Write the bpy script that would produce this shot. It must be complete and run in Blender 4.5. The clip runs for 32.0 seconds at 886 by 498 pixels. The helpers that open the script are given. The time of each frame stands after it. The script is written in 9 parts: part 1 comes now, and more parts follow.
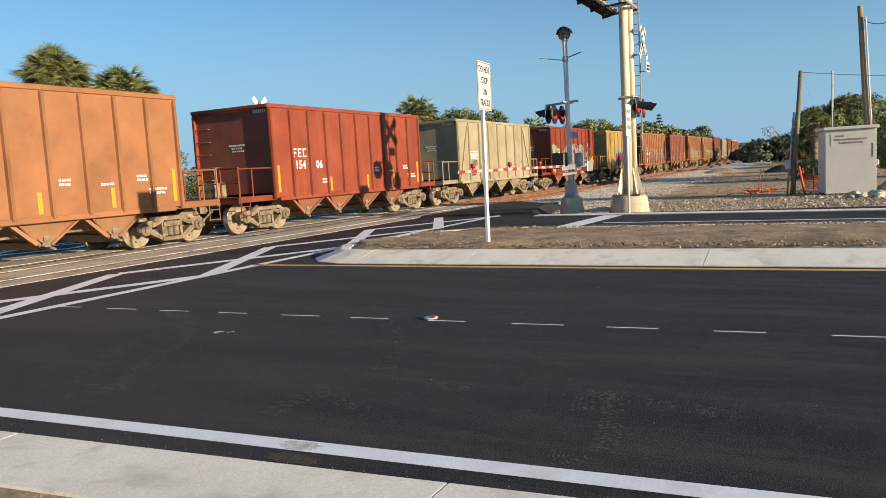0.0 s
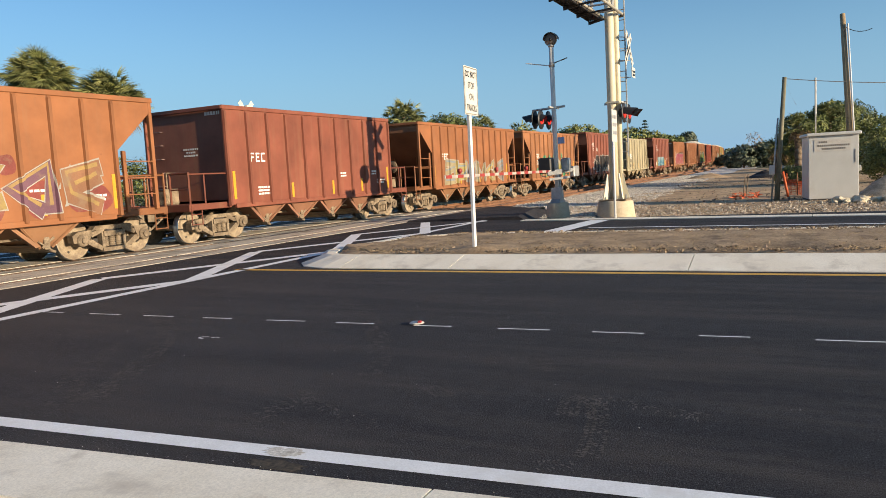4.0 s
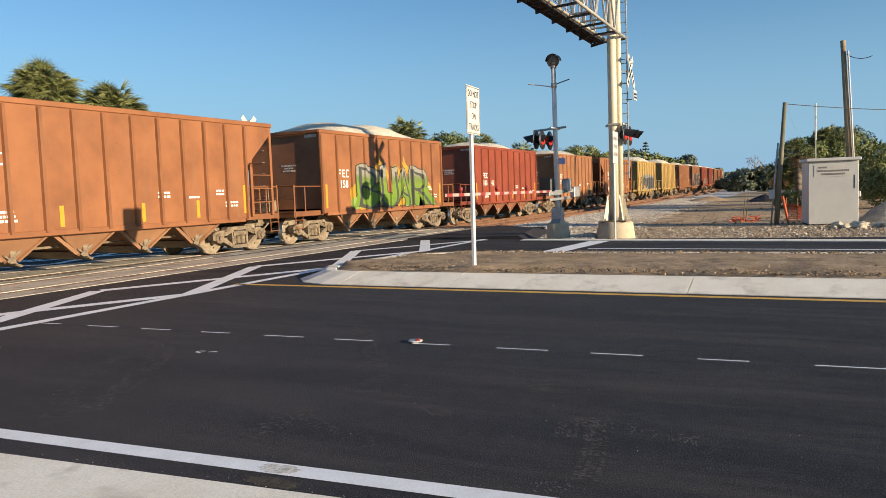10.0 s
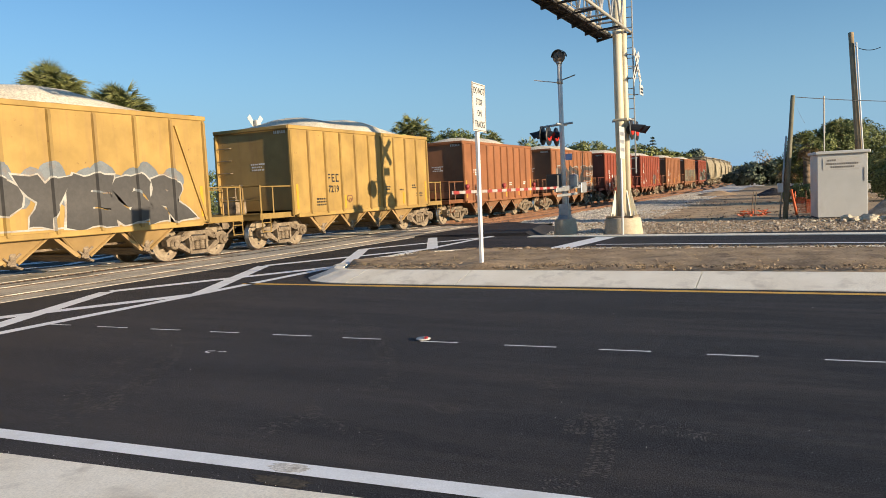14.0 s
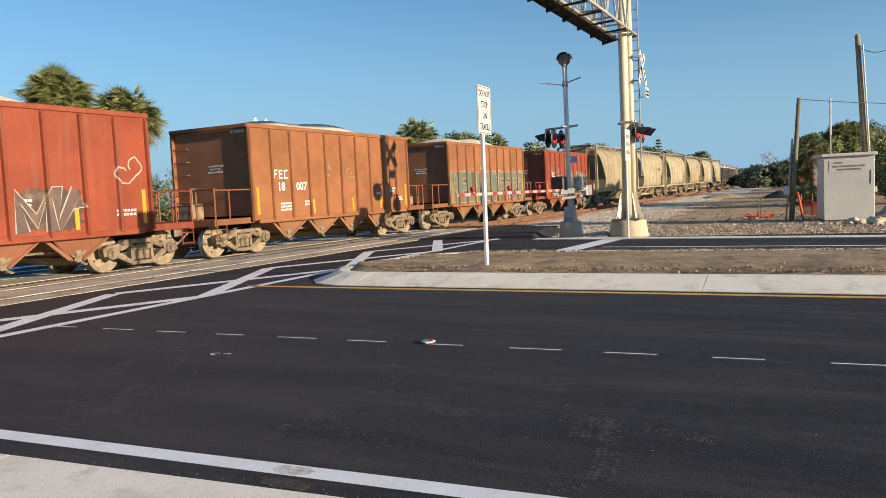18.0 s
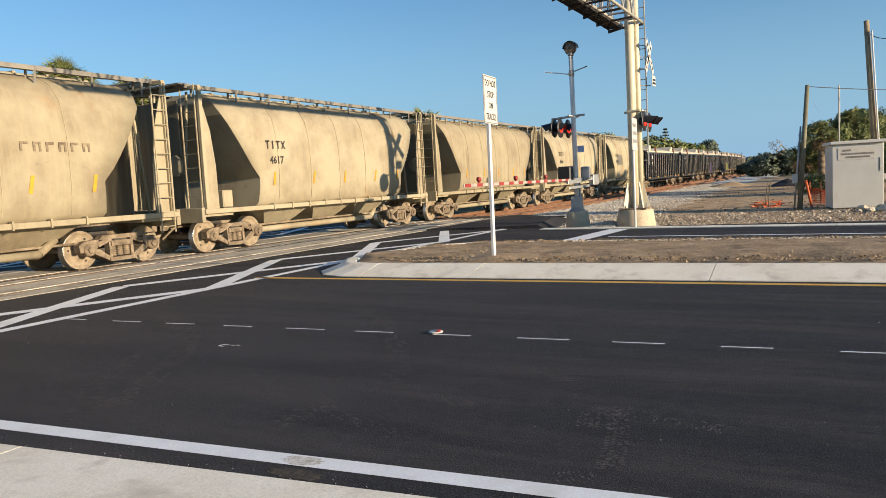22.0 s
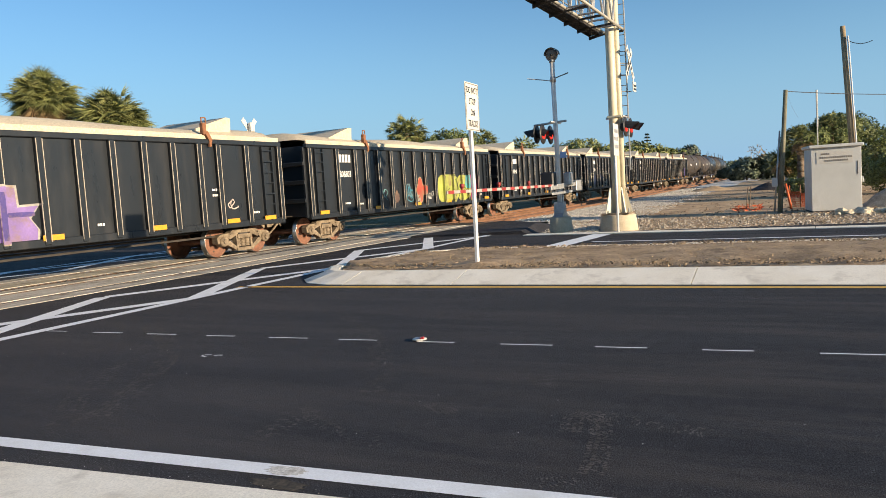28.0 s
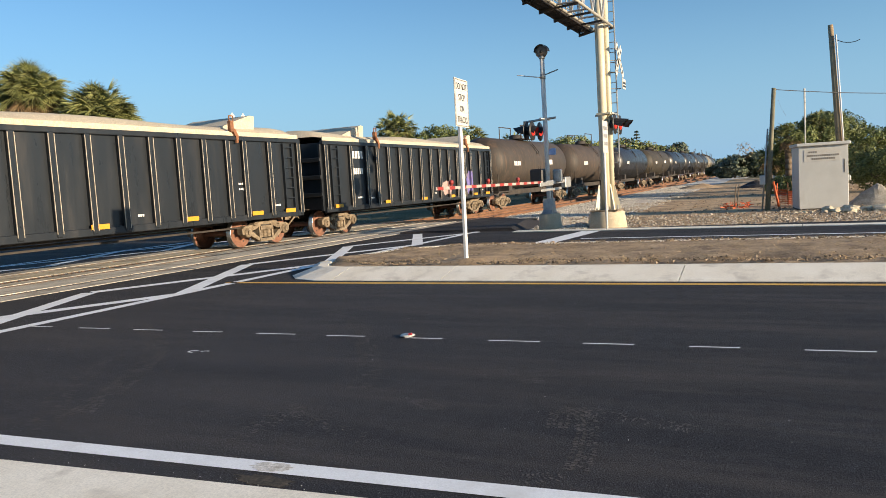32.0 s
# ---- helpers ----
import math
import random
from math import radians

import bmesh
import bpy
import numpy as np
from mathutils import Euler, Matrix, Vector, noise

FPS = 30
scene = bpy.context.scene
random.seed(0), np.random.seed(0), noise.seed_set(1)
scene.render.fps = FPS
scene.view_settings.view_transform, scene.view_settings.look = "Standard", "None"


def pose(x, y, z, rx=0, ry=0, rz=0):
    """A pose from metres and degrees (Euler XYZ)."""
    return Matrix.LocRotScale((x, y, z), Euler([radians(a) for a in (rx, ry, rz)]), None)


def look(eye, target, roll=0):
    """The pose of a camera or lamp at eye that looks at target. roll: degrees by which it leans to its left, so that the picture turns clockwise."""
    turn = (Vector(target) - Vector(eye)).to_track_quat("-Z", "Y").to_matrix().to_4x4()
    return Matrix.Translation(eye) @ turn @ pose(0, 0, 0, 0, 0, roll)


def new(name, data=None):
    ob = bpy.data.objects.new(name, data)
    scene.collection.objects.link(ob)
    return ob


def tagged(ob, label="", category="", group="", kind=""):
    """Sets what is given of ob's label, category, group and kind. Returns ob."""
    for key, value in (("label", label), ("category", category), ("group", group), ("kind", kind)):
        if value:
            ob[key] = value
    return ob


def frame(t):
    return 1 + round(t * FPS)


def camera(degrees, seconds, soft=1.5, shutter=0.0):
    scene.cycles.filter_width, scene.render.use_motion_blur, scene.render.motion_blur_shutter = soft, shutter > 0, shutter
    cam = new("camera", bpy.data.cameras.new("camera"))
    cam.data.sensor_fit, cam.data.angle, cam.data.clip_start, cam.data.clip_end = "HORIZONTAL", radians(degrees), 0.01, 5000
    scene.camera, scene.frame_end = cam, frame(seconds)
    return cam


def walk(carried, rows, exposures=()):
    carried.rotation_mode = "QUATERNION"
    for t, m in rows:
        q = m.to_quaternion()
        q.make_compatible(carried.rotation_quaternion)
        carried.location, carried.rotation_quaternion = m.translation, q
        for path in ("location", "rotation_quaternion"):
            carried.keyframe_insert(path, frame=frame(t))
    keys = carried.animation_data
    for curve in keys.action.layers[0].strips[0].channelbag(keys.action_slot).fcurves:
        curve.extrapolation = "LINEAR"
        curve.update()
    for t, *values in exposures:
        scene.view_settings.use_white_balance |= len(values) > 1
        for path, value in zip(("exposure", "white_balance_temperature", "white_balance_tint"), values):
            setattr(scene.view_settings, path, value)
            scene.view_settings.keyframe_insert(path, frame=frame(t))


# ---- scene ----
def aim(yaw, pitch, roll, x, y, z):
    """A hand-held camera's pose: yaw to the left from +y, pitch up, roll, in degrees."""
    return pose(x, y, z) @ pose(0, 0, 0, 0, 0, yaw) @ pose(0, 0, 0, 90 + pitch) @ pose(0, 0, 0, 0, 0, roll)


cam = camera(61.34, 32.0, soft=0.7)
PATH = [
    (0, aim(-62.513, -5.920, -3.273, 0.004, -0.008, 1.500)),
    (0.5, aim(-62.504, -5.880, -3.101, 0.007, -0.010, 1.499)),
    (1, aim(-62.643, -5.897, -3.036, 0.009, -0.012, 1.498)),
    (1.5, aim(-62.884, -5.981, -2.944, 0.012, -0.013, 1.498)),
    (2, aim(-63.148, -6.070, -2.867, 0.015, -0.013, 1.497)),
    (2.5, aim(-63.393, -6.065, -2.874, 0.016, -0.012, 1.497)),
    (3, aim(-63.516, -5.942, -3.010, 0.017, -0.011, 1.496)),
    (3.5, aim(-63.585, -5.747, -3.108, 0.018, -0.011, 1.497)),
    (5.5, aim(-63.210, -5.267, -3.034, 0.028, -0.019, 1.503)),
    (6, aim(-63.141, -5.235, -2.944, 0.028, -0.020, 1.504)),
    (6.5, aim(-63.038, -5.087, -2.859, 0.026, -0.019, 1.505)),
    (7, aim(-62.971, -4.853, -2.777, 0.023, -0.018, 1.505)),
    (7.5, aim(-63.004, -4.627, -2.617, 0.019, -0.017, 1.505)),
    (8, aim(-63.056, -4.419, -2.480, 0.015, -0.016, 1.504)),
    (8.5, aim(-63.204, -4.310, -2.300, 0.013, -0.014, 1.504)),
    (9, aim(-63.382, -4.293, -2.180, 0.013, -0.012, 1.503)),
    (9.5, aim(-63.513, -4.309, -2.129, 0.014, -0.009, 1.503)),
    (10, aim(-63.642, -4.236, -2.091, 0.016, -0.006, 1.502)),
    (10.5, aim(-63.735, -4.181, -2.003, 0.017, -0.002, 1.502)),
    (11, aim(-63.677, -4.191, -2.006, 0.018, -0.001, 1.502)),
    (11.5, aim(-63.575, -4.175, -2.118, 0.017, -0.001, 1.502)),
    (12, aim(-63.471, -4.238, -2.258, 0.017, -0.003, 1.503)),
    (12.5, aim(-63.397, -4.241, -2.446, 0.017, -0.006, 1.504)),
    (13, aim(-63.309, -4.342, -2.503, 0.018, -0.008, 1.505)),
    (13.5, aim(-63.177, -4.387, -2.673, 0.018, -0.010, 1.506)),
    (14, aim(-63.043, -4.417, -2.743, 0.019, -0.012, 1.506)),
    (14.5, aim(-62.834, -4.365, -2.777, 0.020, -0.013, 1.507)),
    (16.5, aim(-62.602, -4.154, -2.713, 0.023, -0.012, 1.507)),
    (17, aim(-62.632, -4.186, -2.695, 0.022, -0.011, 1.507)),
    (17.5, aim(-62.670, -4.169, -2.787, 0.021, -0.010, 1.507)),
    (18, aim(-62.660, -4.210, -2.724, 0.020, -0.011, 1.507)),
    (18.5, aim(-62.598, -4.248, -2.799, 0.019, -0.011, 1.507)),
    (19, aim(-62.546, -4.329, -2.864, 0.019, -0.013, 1.507)),
    (19.5, aim(-62.442, -4.391, -2.954, 0.019, -0.014, 1.507)),
    (20, aim(-62.349, -4.479, -3.048, 0.020, -0.014, 1.507)),
    (20.5, aim(-62.302, -4.603, -3.048, 0.020, -0.014, 1.507)),
    (21, aim(-62.240, -4.702, -3.070, 0.020, -0.012, 1.507)),
    (21.5, aim(-62.120, -4.803, -3.113, 0.020, -0.010, 1.507)),
    (22, aim(-62.108, -4.899, -3.127, 0.020, -0.008, 1.506)),
    (22.5, aim(-62.197, -4.882, -3.205, 0.020, -0.007, 1.506)),
    (23, aim(-62.439, -4.867, -3.212, 0.021, -0.007, 1.506)),
    (23.5, aim(-62.777, -4.759, -3.287, 0.023, -0.008, 1.506)),
    (24, aim(-63.142, -4.764, -3.208, 0.026, -0.010, 1.506)),
    (24.5, aim(-63.359, -4.666, -3.192, 0.028, -0.010, 1.506)),
    (25, aim(-63.389, -4.587, -3.199, 0.030, -0.011, 1.506)),
    (25.5, aim(-63.341, -4.510, -3.202, 0.031, -0.011, 1.506)),
    (27.5, aim(-63.120, -4.526, -3.484, 0.025, -0.024, 1.509)),
    (28, aim(-63.312, -4.454, -3.657, 0.025, -0.028, 1.508)),
    (28.5, aim(-63.530, -4.430, -3.763, 0.026, -0.031, 1.508)),
    (29, aim(-63.677, -4.453, -3.828, 0.028, -0.034, 1.507)),
    (29.5, aim(-63.806, -4.571, -3.708, 0.031, -0.036, 1.506)),
    (30, aim(-63.885, -4.638, -3.610, 0.034, -0.036, 1.505)),
    (30.5, aim(-63.993, -4.714, -3.462, 0.036, -0.037, 1.504)),
    (31, aim(-64.096, -4.747, -3.435, 0.037, -0.037, 1.504)),
    (31.5, aim(-64.181, -4.755, -3.414, 0.038, -0.037, 1.504)),
    (32, aim(-64.085, -4.782, -3.402, 0.038, -0.038, 1.505)),
]

walk(cam, PATH, [(0.0, 0.90), (24.0, 0.91), (28.0, 1.02), (32.0, 1.02)])

# ---- daylight: a low sun on the camera's side of the tracks ----
SUN_ELEVATION, SUN_AZIMUTH = radians(11.2), radians(186.3)
world = bpy.data.worlds.new("world")
scene.world = world
world.use_nodes = True
wn = world.node_tree.nodes
sky = wn.new("ShaderNodeTexSky")
sky.sky_type = "NISHITA"
sky.sun_disc = False
sky.sun_elevation, sky.sun_rotation = SUN_ELEVATION, SUN_AZIMUTH
sky.altitude, sky.air_density, sky.dust_density, sky.ozone_density = 0, 1.0, 0.7, 2.4
wn["Background"].inputs["Strength"].default_value = 0.080
tint = wn.new("ShaderNodeMix")
tint.data_type, tint.blend_type = "RGBA", "MULTIPLY"
tint.inputs[0].default_value = 1.0
tint.inputs[7].default_value = (0.73, 0.98, 1.16, 1)
world.node_tree.links.new(sky.outputs[0], tint.inputs[6])
# pale haze low round the whole horizon
way = wn.new("ShaderNodeTexCoord")
split = wn.new("ShaderNodeSeparateXYZ")
world.node_tree.links.new(way.outputs["Generated"], split.inputs[0])
low = wn.new("ShaderNodeMapRange")
low.interpolation_type = "SMOOTHSTEP"
low.inputs["From Min"].default_value, low.inputs["From Max"].default_value = -0.06, 0.30
world.node_tree.links.new(split.outputs["Z"], low.inputs["Value"])
haze = wn.new("ShaderNodeMix")
haze.data_type = "RGBA"
haze.inputs[6].default_value = (2.0, 3.45, 5.0, 1)
world.node_tree.links.new(low.outputs[0], haze.inputs[0])
world.node_tree.links.new(tint.outputs[2], haze.inputs[7])
world.node_tree.links.new(haze.outputs[2], wn["Background"].inputs["Color"])
sun_data = bpy.data.lights.new("sun", "SUN")
sun_data.energy, sun_data.angle, sun_data.color = 4.5, radians(0.55), (1.0, 0.80, 0.56)
sun = new("sun", sun_data)
sun.matrix_world = look((-11.0, -100, 19.8), (0, 0, 0))


# ---- materials ----
def node_material(name):
    m = bpy.data.materials.new(name)
    m.use_nodes = True
    return m, m.node_tree.nodes, m.node_tree.links, m.node_tree.nodes["Principled BSDF"]


def ramp_of(nodes, links, fac, stops):
    r = nodes.new("ShaderNodeValToRGB")
    while len(r.color_ramp.elements) < len(stops):
        r.color_ramp.elements.new(0.5)
    for e, (p, c) in zip(r.color_ramp.elements, stops):
        e.position, e.color = p, (*c, 1)
    links.new(fac, r.inputs[0])
    return r.outputs[0]


def noise_of(nodes, links, coord, scale, detail=4, rough=0.6, stretch=None):
    n = nodes.new("ShaderNodeTexNoise")
    n.inputs["Scale"].default_value, n.inputs["Detail"].default_value, n.inputs["Roughness"].default_value = scale, detail, rough
    if stretch:
        mp = nodes.new("ShaderNodeMapping")
        mp.inputs["Scale"].default_value = stretch
        links.new(coord, mp.inputs["Vector"])
        coord = mp.outputs[0]
    links.new(coord, n.inputs["Vector"])
    return n.outputs[0]


def mix_of(nodes, links, fac, a, b, kind="MIX"):
    m = nodes.new("ShaderNodeMix")
    m.data_type, m.blend_type = "RGBA", kind
    for sock, v in ((m.inputs[0], fac), (m.inputs[6], a), (m.inputs[7], b)):
        if isinstance(v, (int, float)):
            sock.default_value = v
        elif isinstance(v, tuple):
            sock.default_value = (*v, 1)
        else:
            links.new(v, sock)
    return m.outputs[2]


def bump_of(nodes, links, bsdf, height, strength, distance):
    b = nodes.new("ShaderNodeBump")
    b.inputs["Strength"].default_value, b.inputs["Distance"].default_value = strength, distance
    links.new(height, b.inputs["Height"])
    links.new(b.outputs[0], bsdf.inputs["Normal"])


def rough_surface(name, dark, light, scale, fine, roughness=0.85, bump=0.4, dist=0.01, stain=None, stain_scale=0.5, metallic=0.0, stretch=None, speck=(0.6, 1.25)):
    """A surface that varies at two scales: broad patches and fine grain, with optional stains."""
    m, n, l, b = node_material(name)
    c = n.new("ShaderNodeTexCoord").outputs["Object"]
    broad = noise_of(n, l, c, scale, 5, 0.6, stretch)
    grain = noise_of(n, l, c, fine, 3, 0.7)
    col = ramp_of(n, l, broad, [(0.3, dark), (0.7, light)])
    g = ramp_of(n, l, grain, [(0.3, (speck[0],) * 3), (0.7, (speck[1],) * 3)])
    col = mix_of(n, l, 1.0, col, g, "MULTIPLY")
    if stain:
        s = noise_of(n, l, c, stain_scale, 6, 0.65)
        f = ramp_of(n, l, s, [(0.52, (0, 0, 0)), (0.72, (1, 1, 1))])
        col = mix_of(n, l, f, col, stain)
    l.new(col, b.inputs["Base Color"])
    b.inputs["Roughness"].default_value, b.inputs["Metallic"].default_value = roughness, metallic
    if bump:
        bump_of(n, l, b, grain, bump, dist)
    return m


def plain(name, color, roughness=0.5, metallic=0.0, vary=0.25, scale=6.0):
    dark = tuple(x * (1 - vary) for x in color)
    light = tuple(min(1, x * (1 + vary * 0.6)) for x in color)
    return rough_surface(name, dark, light, scale, scale * 14, roughness, 0.12, 0.003, metallic=metallic, speck=(0.86, 1.1))


M = {}
M["soil"] = rough_surface("soil", (0.22, 0.15, 0.085), (0.54, 0.39, 0.24), 1.6, 22, 0.95, 0.6, 0.035, (0.16, 0.11, 0.07), 1.9)
M["dirt"] = rough_surface("dirt", (0.30, 0.19, 0.095), (0.66, 0.46, 0.26), 0.9, 7, 0.95, 0.5, 0.03, (0.20, 0.135, 0.08), 0.55)
M["grass"] = rough_surface("grass", (0.045, 0.065, 0.02), (0.14, 0.13, 0.055), 0.12, 14, 0.95, 1.0, 0.08, (0.2, 0.16, 0.09), 0.1)
M["gravel"] = rough_surface("gravel", (0.20, 0.18, 0.15), (0.42, 0.39, 0.34), 3.0, 26, 0.9, 1.0, 0.06)
M["concrete"] = rough_surface("concrete", (0.84, 0.765, 0.62), (0.97, 0.91, 0.78), 1.2, 70, 0.85, 0.2, 0.003, (0.58, 0.52, 0.43), 2.2, speck=(0.82, 1.08))
M["footing_concrete"] = rough_surface("footing_concrete", (0.46, 0.38, 0.26), (0.62, 0.53, 0.39), 2.0, 60, 0.9, 0.3, 0.004, (0.34, 0.26, 0.17), 2.0)
M["panel_concrete"] = rough_surface("panel_concrete", (0.30, 0.265, 0.21), (0.72, 0.655, 0.54), 1.6, 60, 0.85, 0.35, 0.004, (0.14, 0.11, 0.08), 1.3, stretch=(0.22, 5.0, 1))
# Flush black fill: shade of the open flangeway grooves is its colour.
M["flangeway_shade"] = rough_surface("flangeway_shade", (0.010, 0.010, 0.010), (0.040, 0.034, 0.028), 2.0, 50, 0.85, 0.3, 0.004, stretch=(0.3, 4.0, 1))
M["white_paint"] = rough_surface("white_paint", (0.84, 0.85, 0.85), (0.95, 0.96, 0.96), 3.0, 90, 0.6, 0.15, 0.002, (0.74, 0.73, 0.70), 2.6, speck=(0.88, 1.06))
M["yellow_paint"] = rough_surface("yellow_paint", (0.74, 0.40, 0.05), (0.86, 0.50, 0.08), 2.0, 80, 0.6, 0.3, 0.003)
M["rail_rust"] = rough_surface("rail_rust", (0.12, 0.055, 0.028), (0.25, 0.125, 0.065), 3.0, 40, 0.85, 0.4, 0.004)
M["latch_rust"] = rough_surface("latch_rust", (0.15, 0.06, 0.03), (0.30, 0.13, 0.06), 5.0, 40, 0.9, 0.4, 0.004)
M["rail_steel"] = plain("rail_steel", (0.42, 0.40, 0.38), 0.28, 1.0, 0.2, 4)
M["tie_wood"] = rough_surface("tie_wood", (0.055, 0.042, 0.032), (0.16, 0.12, 0.085), 3.0, 45, 0.9, 0.6, 0.01, stretch=(6, 1, 6))
M["ballast"] = rough_surface("ballast", (0.46, 0.44, 0.39), (0.76, 0.73, 0.67), 2.2, 17, 0.9, 0.6, 0.05)
M["rusty_ballast"] = rough_surface("rusty_ballast", (0.13, 0.075, 0.045), (0.30, 0.19, 0.12), 1.5, 18, 0.95, 1.0, 0.06)


def asphalt_material():
    """Fresh black asphalt: speckled stone, dusty bands along the lanes, open-textured patches."""
    m, n, l, b = node_material("new_asphalt")
    c = n.new("ShaderNodeTexCoord").outputs["Object"]
    grain = noise_of(n, l, c, 85, 2, 0.8)
    broad = noise_of(n, l, c, 0.6, 6, 0.62, (2.0, 0.22, 1))
    col = ramp_of(n, l, broad, [(0.32, (0.0160, 0.0160, 0.0195)), (0.68, (0.036, 0.0355, 0.0390))])
    fleck = ramp_of(n, l, grain, [(0.32, (0.25, 0.25, 0.25)), (0.58, (1.1, 1.1, 1.1)), (0.76, (4.2, 4.1, 4.0))])
    patchy = noise_of(n, l, c, 7.0, 5, 0.8)
    fleck = mix_of(n, l, 1.0, fleck, ramp_of(n, l, patchy, [(0.3, (0.6, 0.6, 0.6)), (0.7, (1.4, 1.4, 1.4))]), "MULTIPLY")
    col = mix_of(n, l, 1.0, col, fleck, "MULTIPLY")
    dust = noise_of(n, l, c, 1.0, 8, 0.72, (1.5, 0.20, 1))
    col = mix_of(n, l, ramp_of(n, l, dust, [(0.45, (0, 0, 0)), (0.76, (0.70, 0.70, 0.70))]), col, (0.105, 0.088, 0.074))
    worn = noise_of(n, l, c, 0.8, 4, 0.6, (1.3, 0.5, 1))
    holes = noise_of(n, l, c, 38, 3, 0.7)
    pitted = mix_of(n, l, 1.0, ramp_of(n, l, worn, [(0.56, (0, 0, 0)), (0.66, (1, 1, 1))]), ramp_of(n, l, holes, [(0.56, (0, 0, 0)), (0.60, (1, 1, 1))]), "MULTIPLY")
    col = mix_of(n, l, pitted, col, (0.004, 0.004, 0.004))
    # a paler film, strongest towards the crossing, thins out along the lanes
    where = n.new("ShaderNodeSeparateXYZ")
    l.new(c, where.inputs[0])
    film = n.new("ShaderNodeMapRange")
    film.interpolation_type = "SMOOTHSTEP"
    film.inputs["From Min"].default_value, film.inputs["From Max"].default_value, film.inputs["To Max"].default_value = -2.0, 5.5, 0.62
    l.new(where.outputs["Y"], film.inputs["Value"])
    near_lanes = n.new("ShaderNodeMapRange")
    near_lanes.interpolation_type = "SMOOTHSTEP"
    near_lanes.inputs["From Min"].default_value, near_lanes.inputs["From Max"].default_value = 13.5, 9.5
    l.new(where.outputs["X"], near_lanes.inputs["Value"])
    laid = n.new("ShaderNodeMath")
    laid.operation = "MULTIPLY"
    l.new(film.outputs[0], laid.inputs[0])
    l.new(near_lanes.outputs[0], laid.inputs[1])
    mottled = mix_of(n, l, 1.0, ramp_of(n, l, noise_of(n, l, c, 1.3, 5, 0.65, (1.2, 0.5, 1)), [(0.25, (0.45, 0.45, 0.45)), (0.75, (1, 1, 1))]), laid.outputs[0], "MULTIPLY")
    col = mix_of(n, l, mottled, col, mix_of(n, l, 1.0, (0.060, 0.058, 0.060), ramp_of(n, l, grain, [(0.3, (0.25, 0.25, 0.25)), (0.55, (0.9, 0.9, 0.9)), (0.74, (4.2, 4.2, 4.2))]), "MULTIPLY"))
    l.new(col, b.inputs["Base Color"])
    b.inputs["Roughness"].default_value = 0.8
    b.inputs["Specular IOR Level"].default_value = 0.24
    bump_of(n, l, b, grain, 0.9, 0.007)
    return m


M["asphalt"] = asphalt_material()


def wagon_paint():
    """Weathered paint in the object's own colour: dusty, streaked downwards, rusting in patches."""
    m, n, l, b = node_material("wagon_paint")
    c = n.new("ShaderNodeTexCoord").outputs["Object"]
    info = n.new("ShaderNodeObjectInfo")
    shift = n.new("ShaderNodeVectorMath")
    shift.operation = "MULTIPLY_ADD"
    l.new(info.outputs["Random"], shift.inputs[0])
    shift.inputs[1].default_value = (37, 11, 5)
    l.new(c, shift.inputs[2])
    v = shift.outputs[0]
    streak = noise_of(n, l, v, 1.0, 5, 0.65, (5.5, 5.5, 0.35))
    broad = noise_of(n, l, v, 0.9, 5, 0.6)
    grain = noise_of(n, l, v, 30, 3, 0.7)
    tone = ramp_of(n, l, broad, [(0.3, (0.60, 0.60, 0.60)), (0.7, (0.98, 0.98, 0.98))])
    col = mix_of(n, l, 1.0, info.outputs["Color"], tone, "MULTIPLY")
    f = ramp_of(n, l, streak, [(0.50, (0, 0, 0)), (0.80, (0.42, 0.42, 0.42))])
    col = mix_of(n, l, f, col, (0.22, 0.125, 0.07))
    sp = ramp_of(n, l, noise_of(n, l, v, 5, 6, 0.75), [(0.64, (0, 0, 0)), (0.72, (0.7, 0.7, 0.7))])
    col = mix_of(n, l, sp, col, (0.13, 0.055, 0.03))
    l.new(col, b.inputs["Base Color"])
    b.inputs["Roughness"].default_value = 0.62
    b.inputs["Specular IOR Level"].default_value = 0.35
    bump_of(n, l, b, mix_of(n, l, 0.5, grain, broad), 0.15, 0.01)
    return m


M["paint"] = wagon_paint()
M["dusty_steel"] = rough_surface("dusty_steel", (0.09, 0.065, 0.042), (0.34, 0.265, 0.18), 2.8, 40, 0.9, 0.5, 0.008, (0.045, 0.032, 0.024), 3.2)
M["wheel_steel"] = rough_surface("wheel_steel", (0.20, 0.15, 0.095), (0.38, 0.31, 0.215), 4.0, 50, 0.8, 0.3, 0.004, (0.12, 0.08, 0.06), 3.0)
M["wheel_rust"] = rough_surface("wheel_rust", (0.14, 0.06, 0.035), (0.27, 0.125, 0.075), 4.0, 50, 0.8, 0.3, 0.004, (0.10, 0.05, 0.035), 3.0)
M["dark_steel"] = rough_surface("dark_steel", (0.025, 0.022, 0.02), (0.07, 0.058, 0.05), 3.0, 40, 0.8, 0.4, 0.005)
M["tread"] = plain("tread", (0.55, 0.53, 0.50), 0.3, 1.0, 0.15, 5)
M["sand"] = rough_surface("sand", (0.56, 0.50, 0.39), (0.72, 0.66, 0.53), 1.2, 18, 0.95, 0.8, 0.04)
M["decal_white"] = plain("decal_white", (0.72, 0.70, 0.66), 0.6, 0, 0.2, 5)
M["decal_yellow"] = plain("decal_yellow", (0.60, 0.29, 0.02), 0.5, 0, 0.15, 5)
# Pale strip colour stands in for sun catching the gondola post edges.
M["sunlit_edge"] = plain("sunlit_edge", (0.44, 0.38, 0.30), 0.6, 0, 0.5, 1.5)


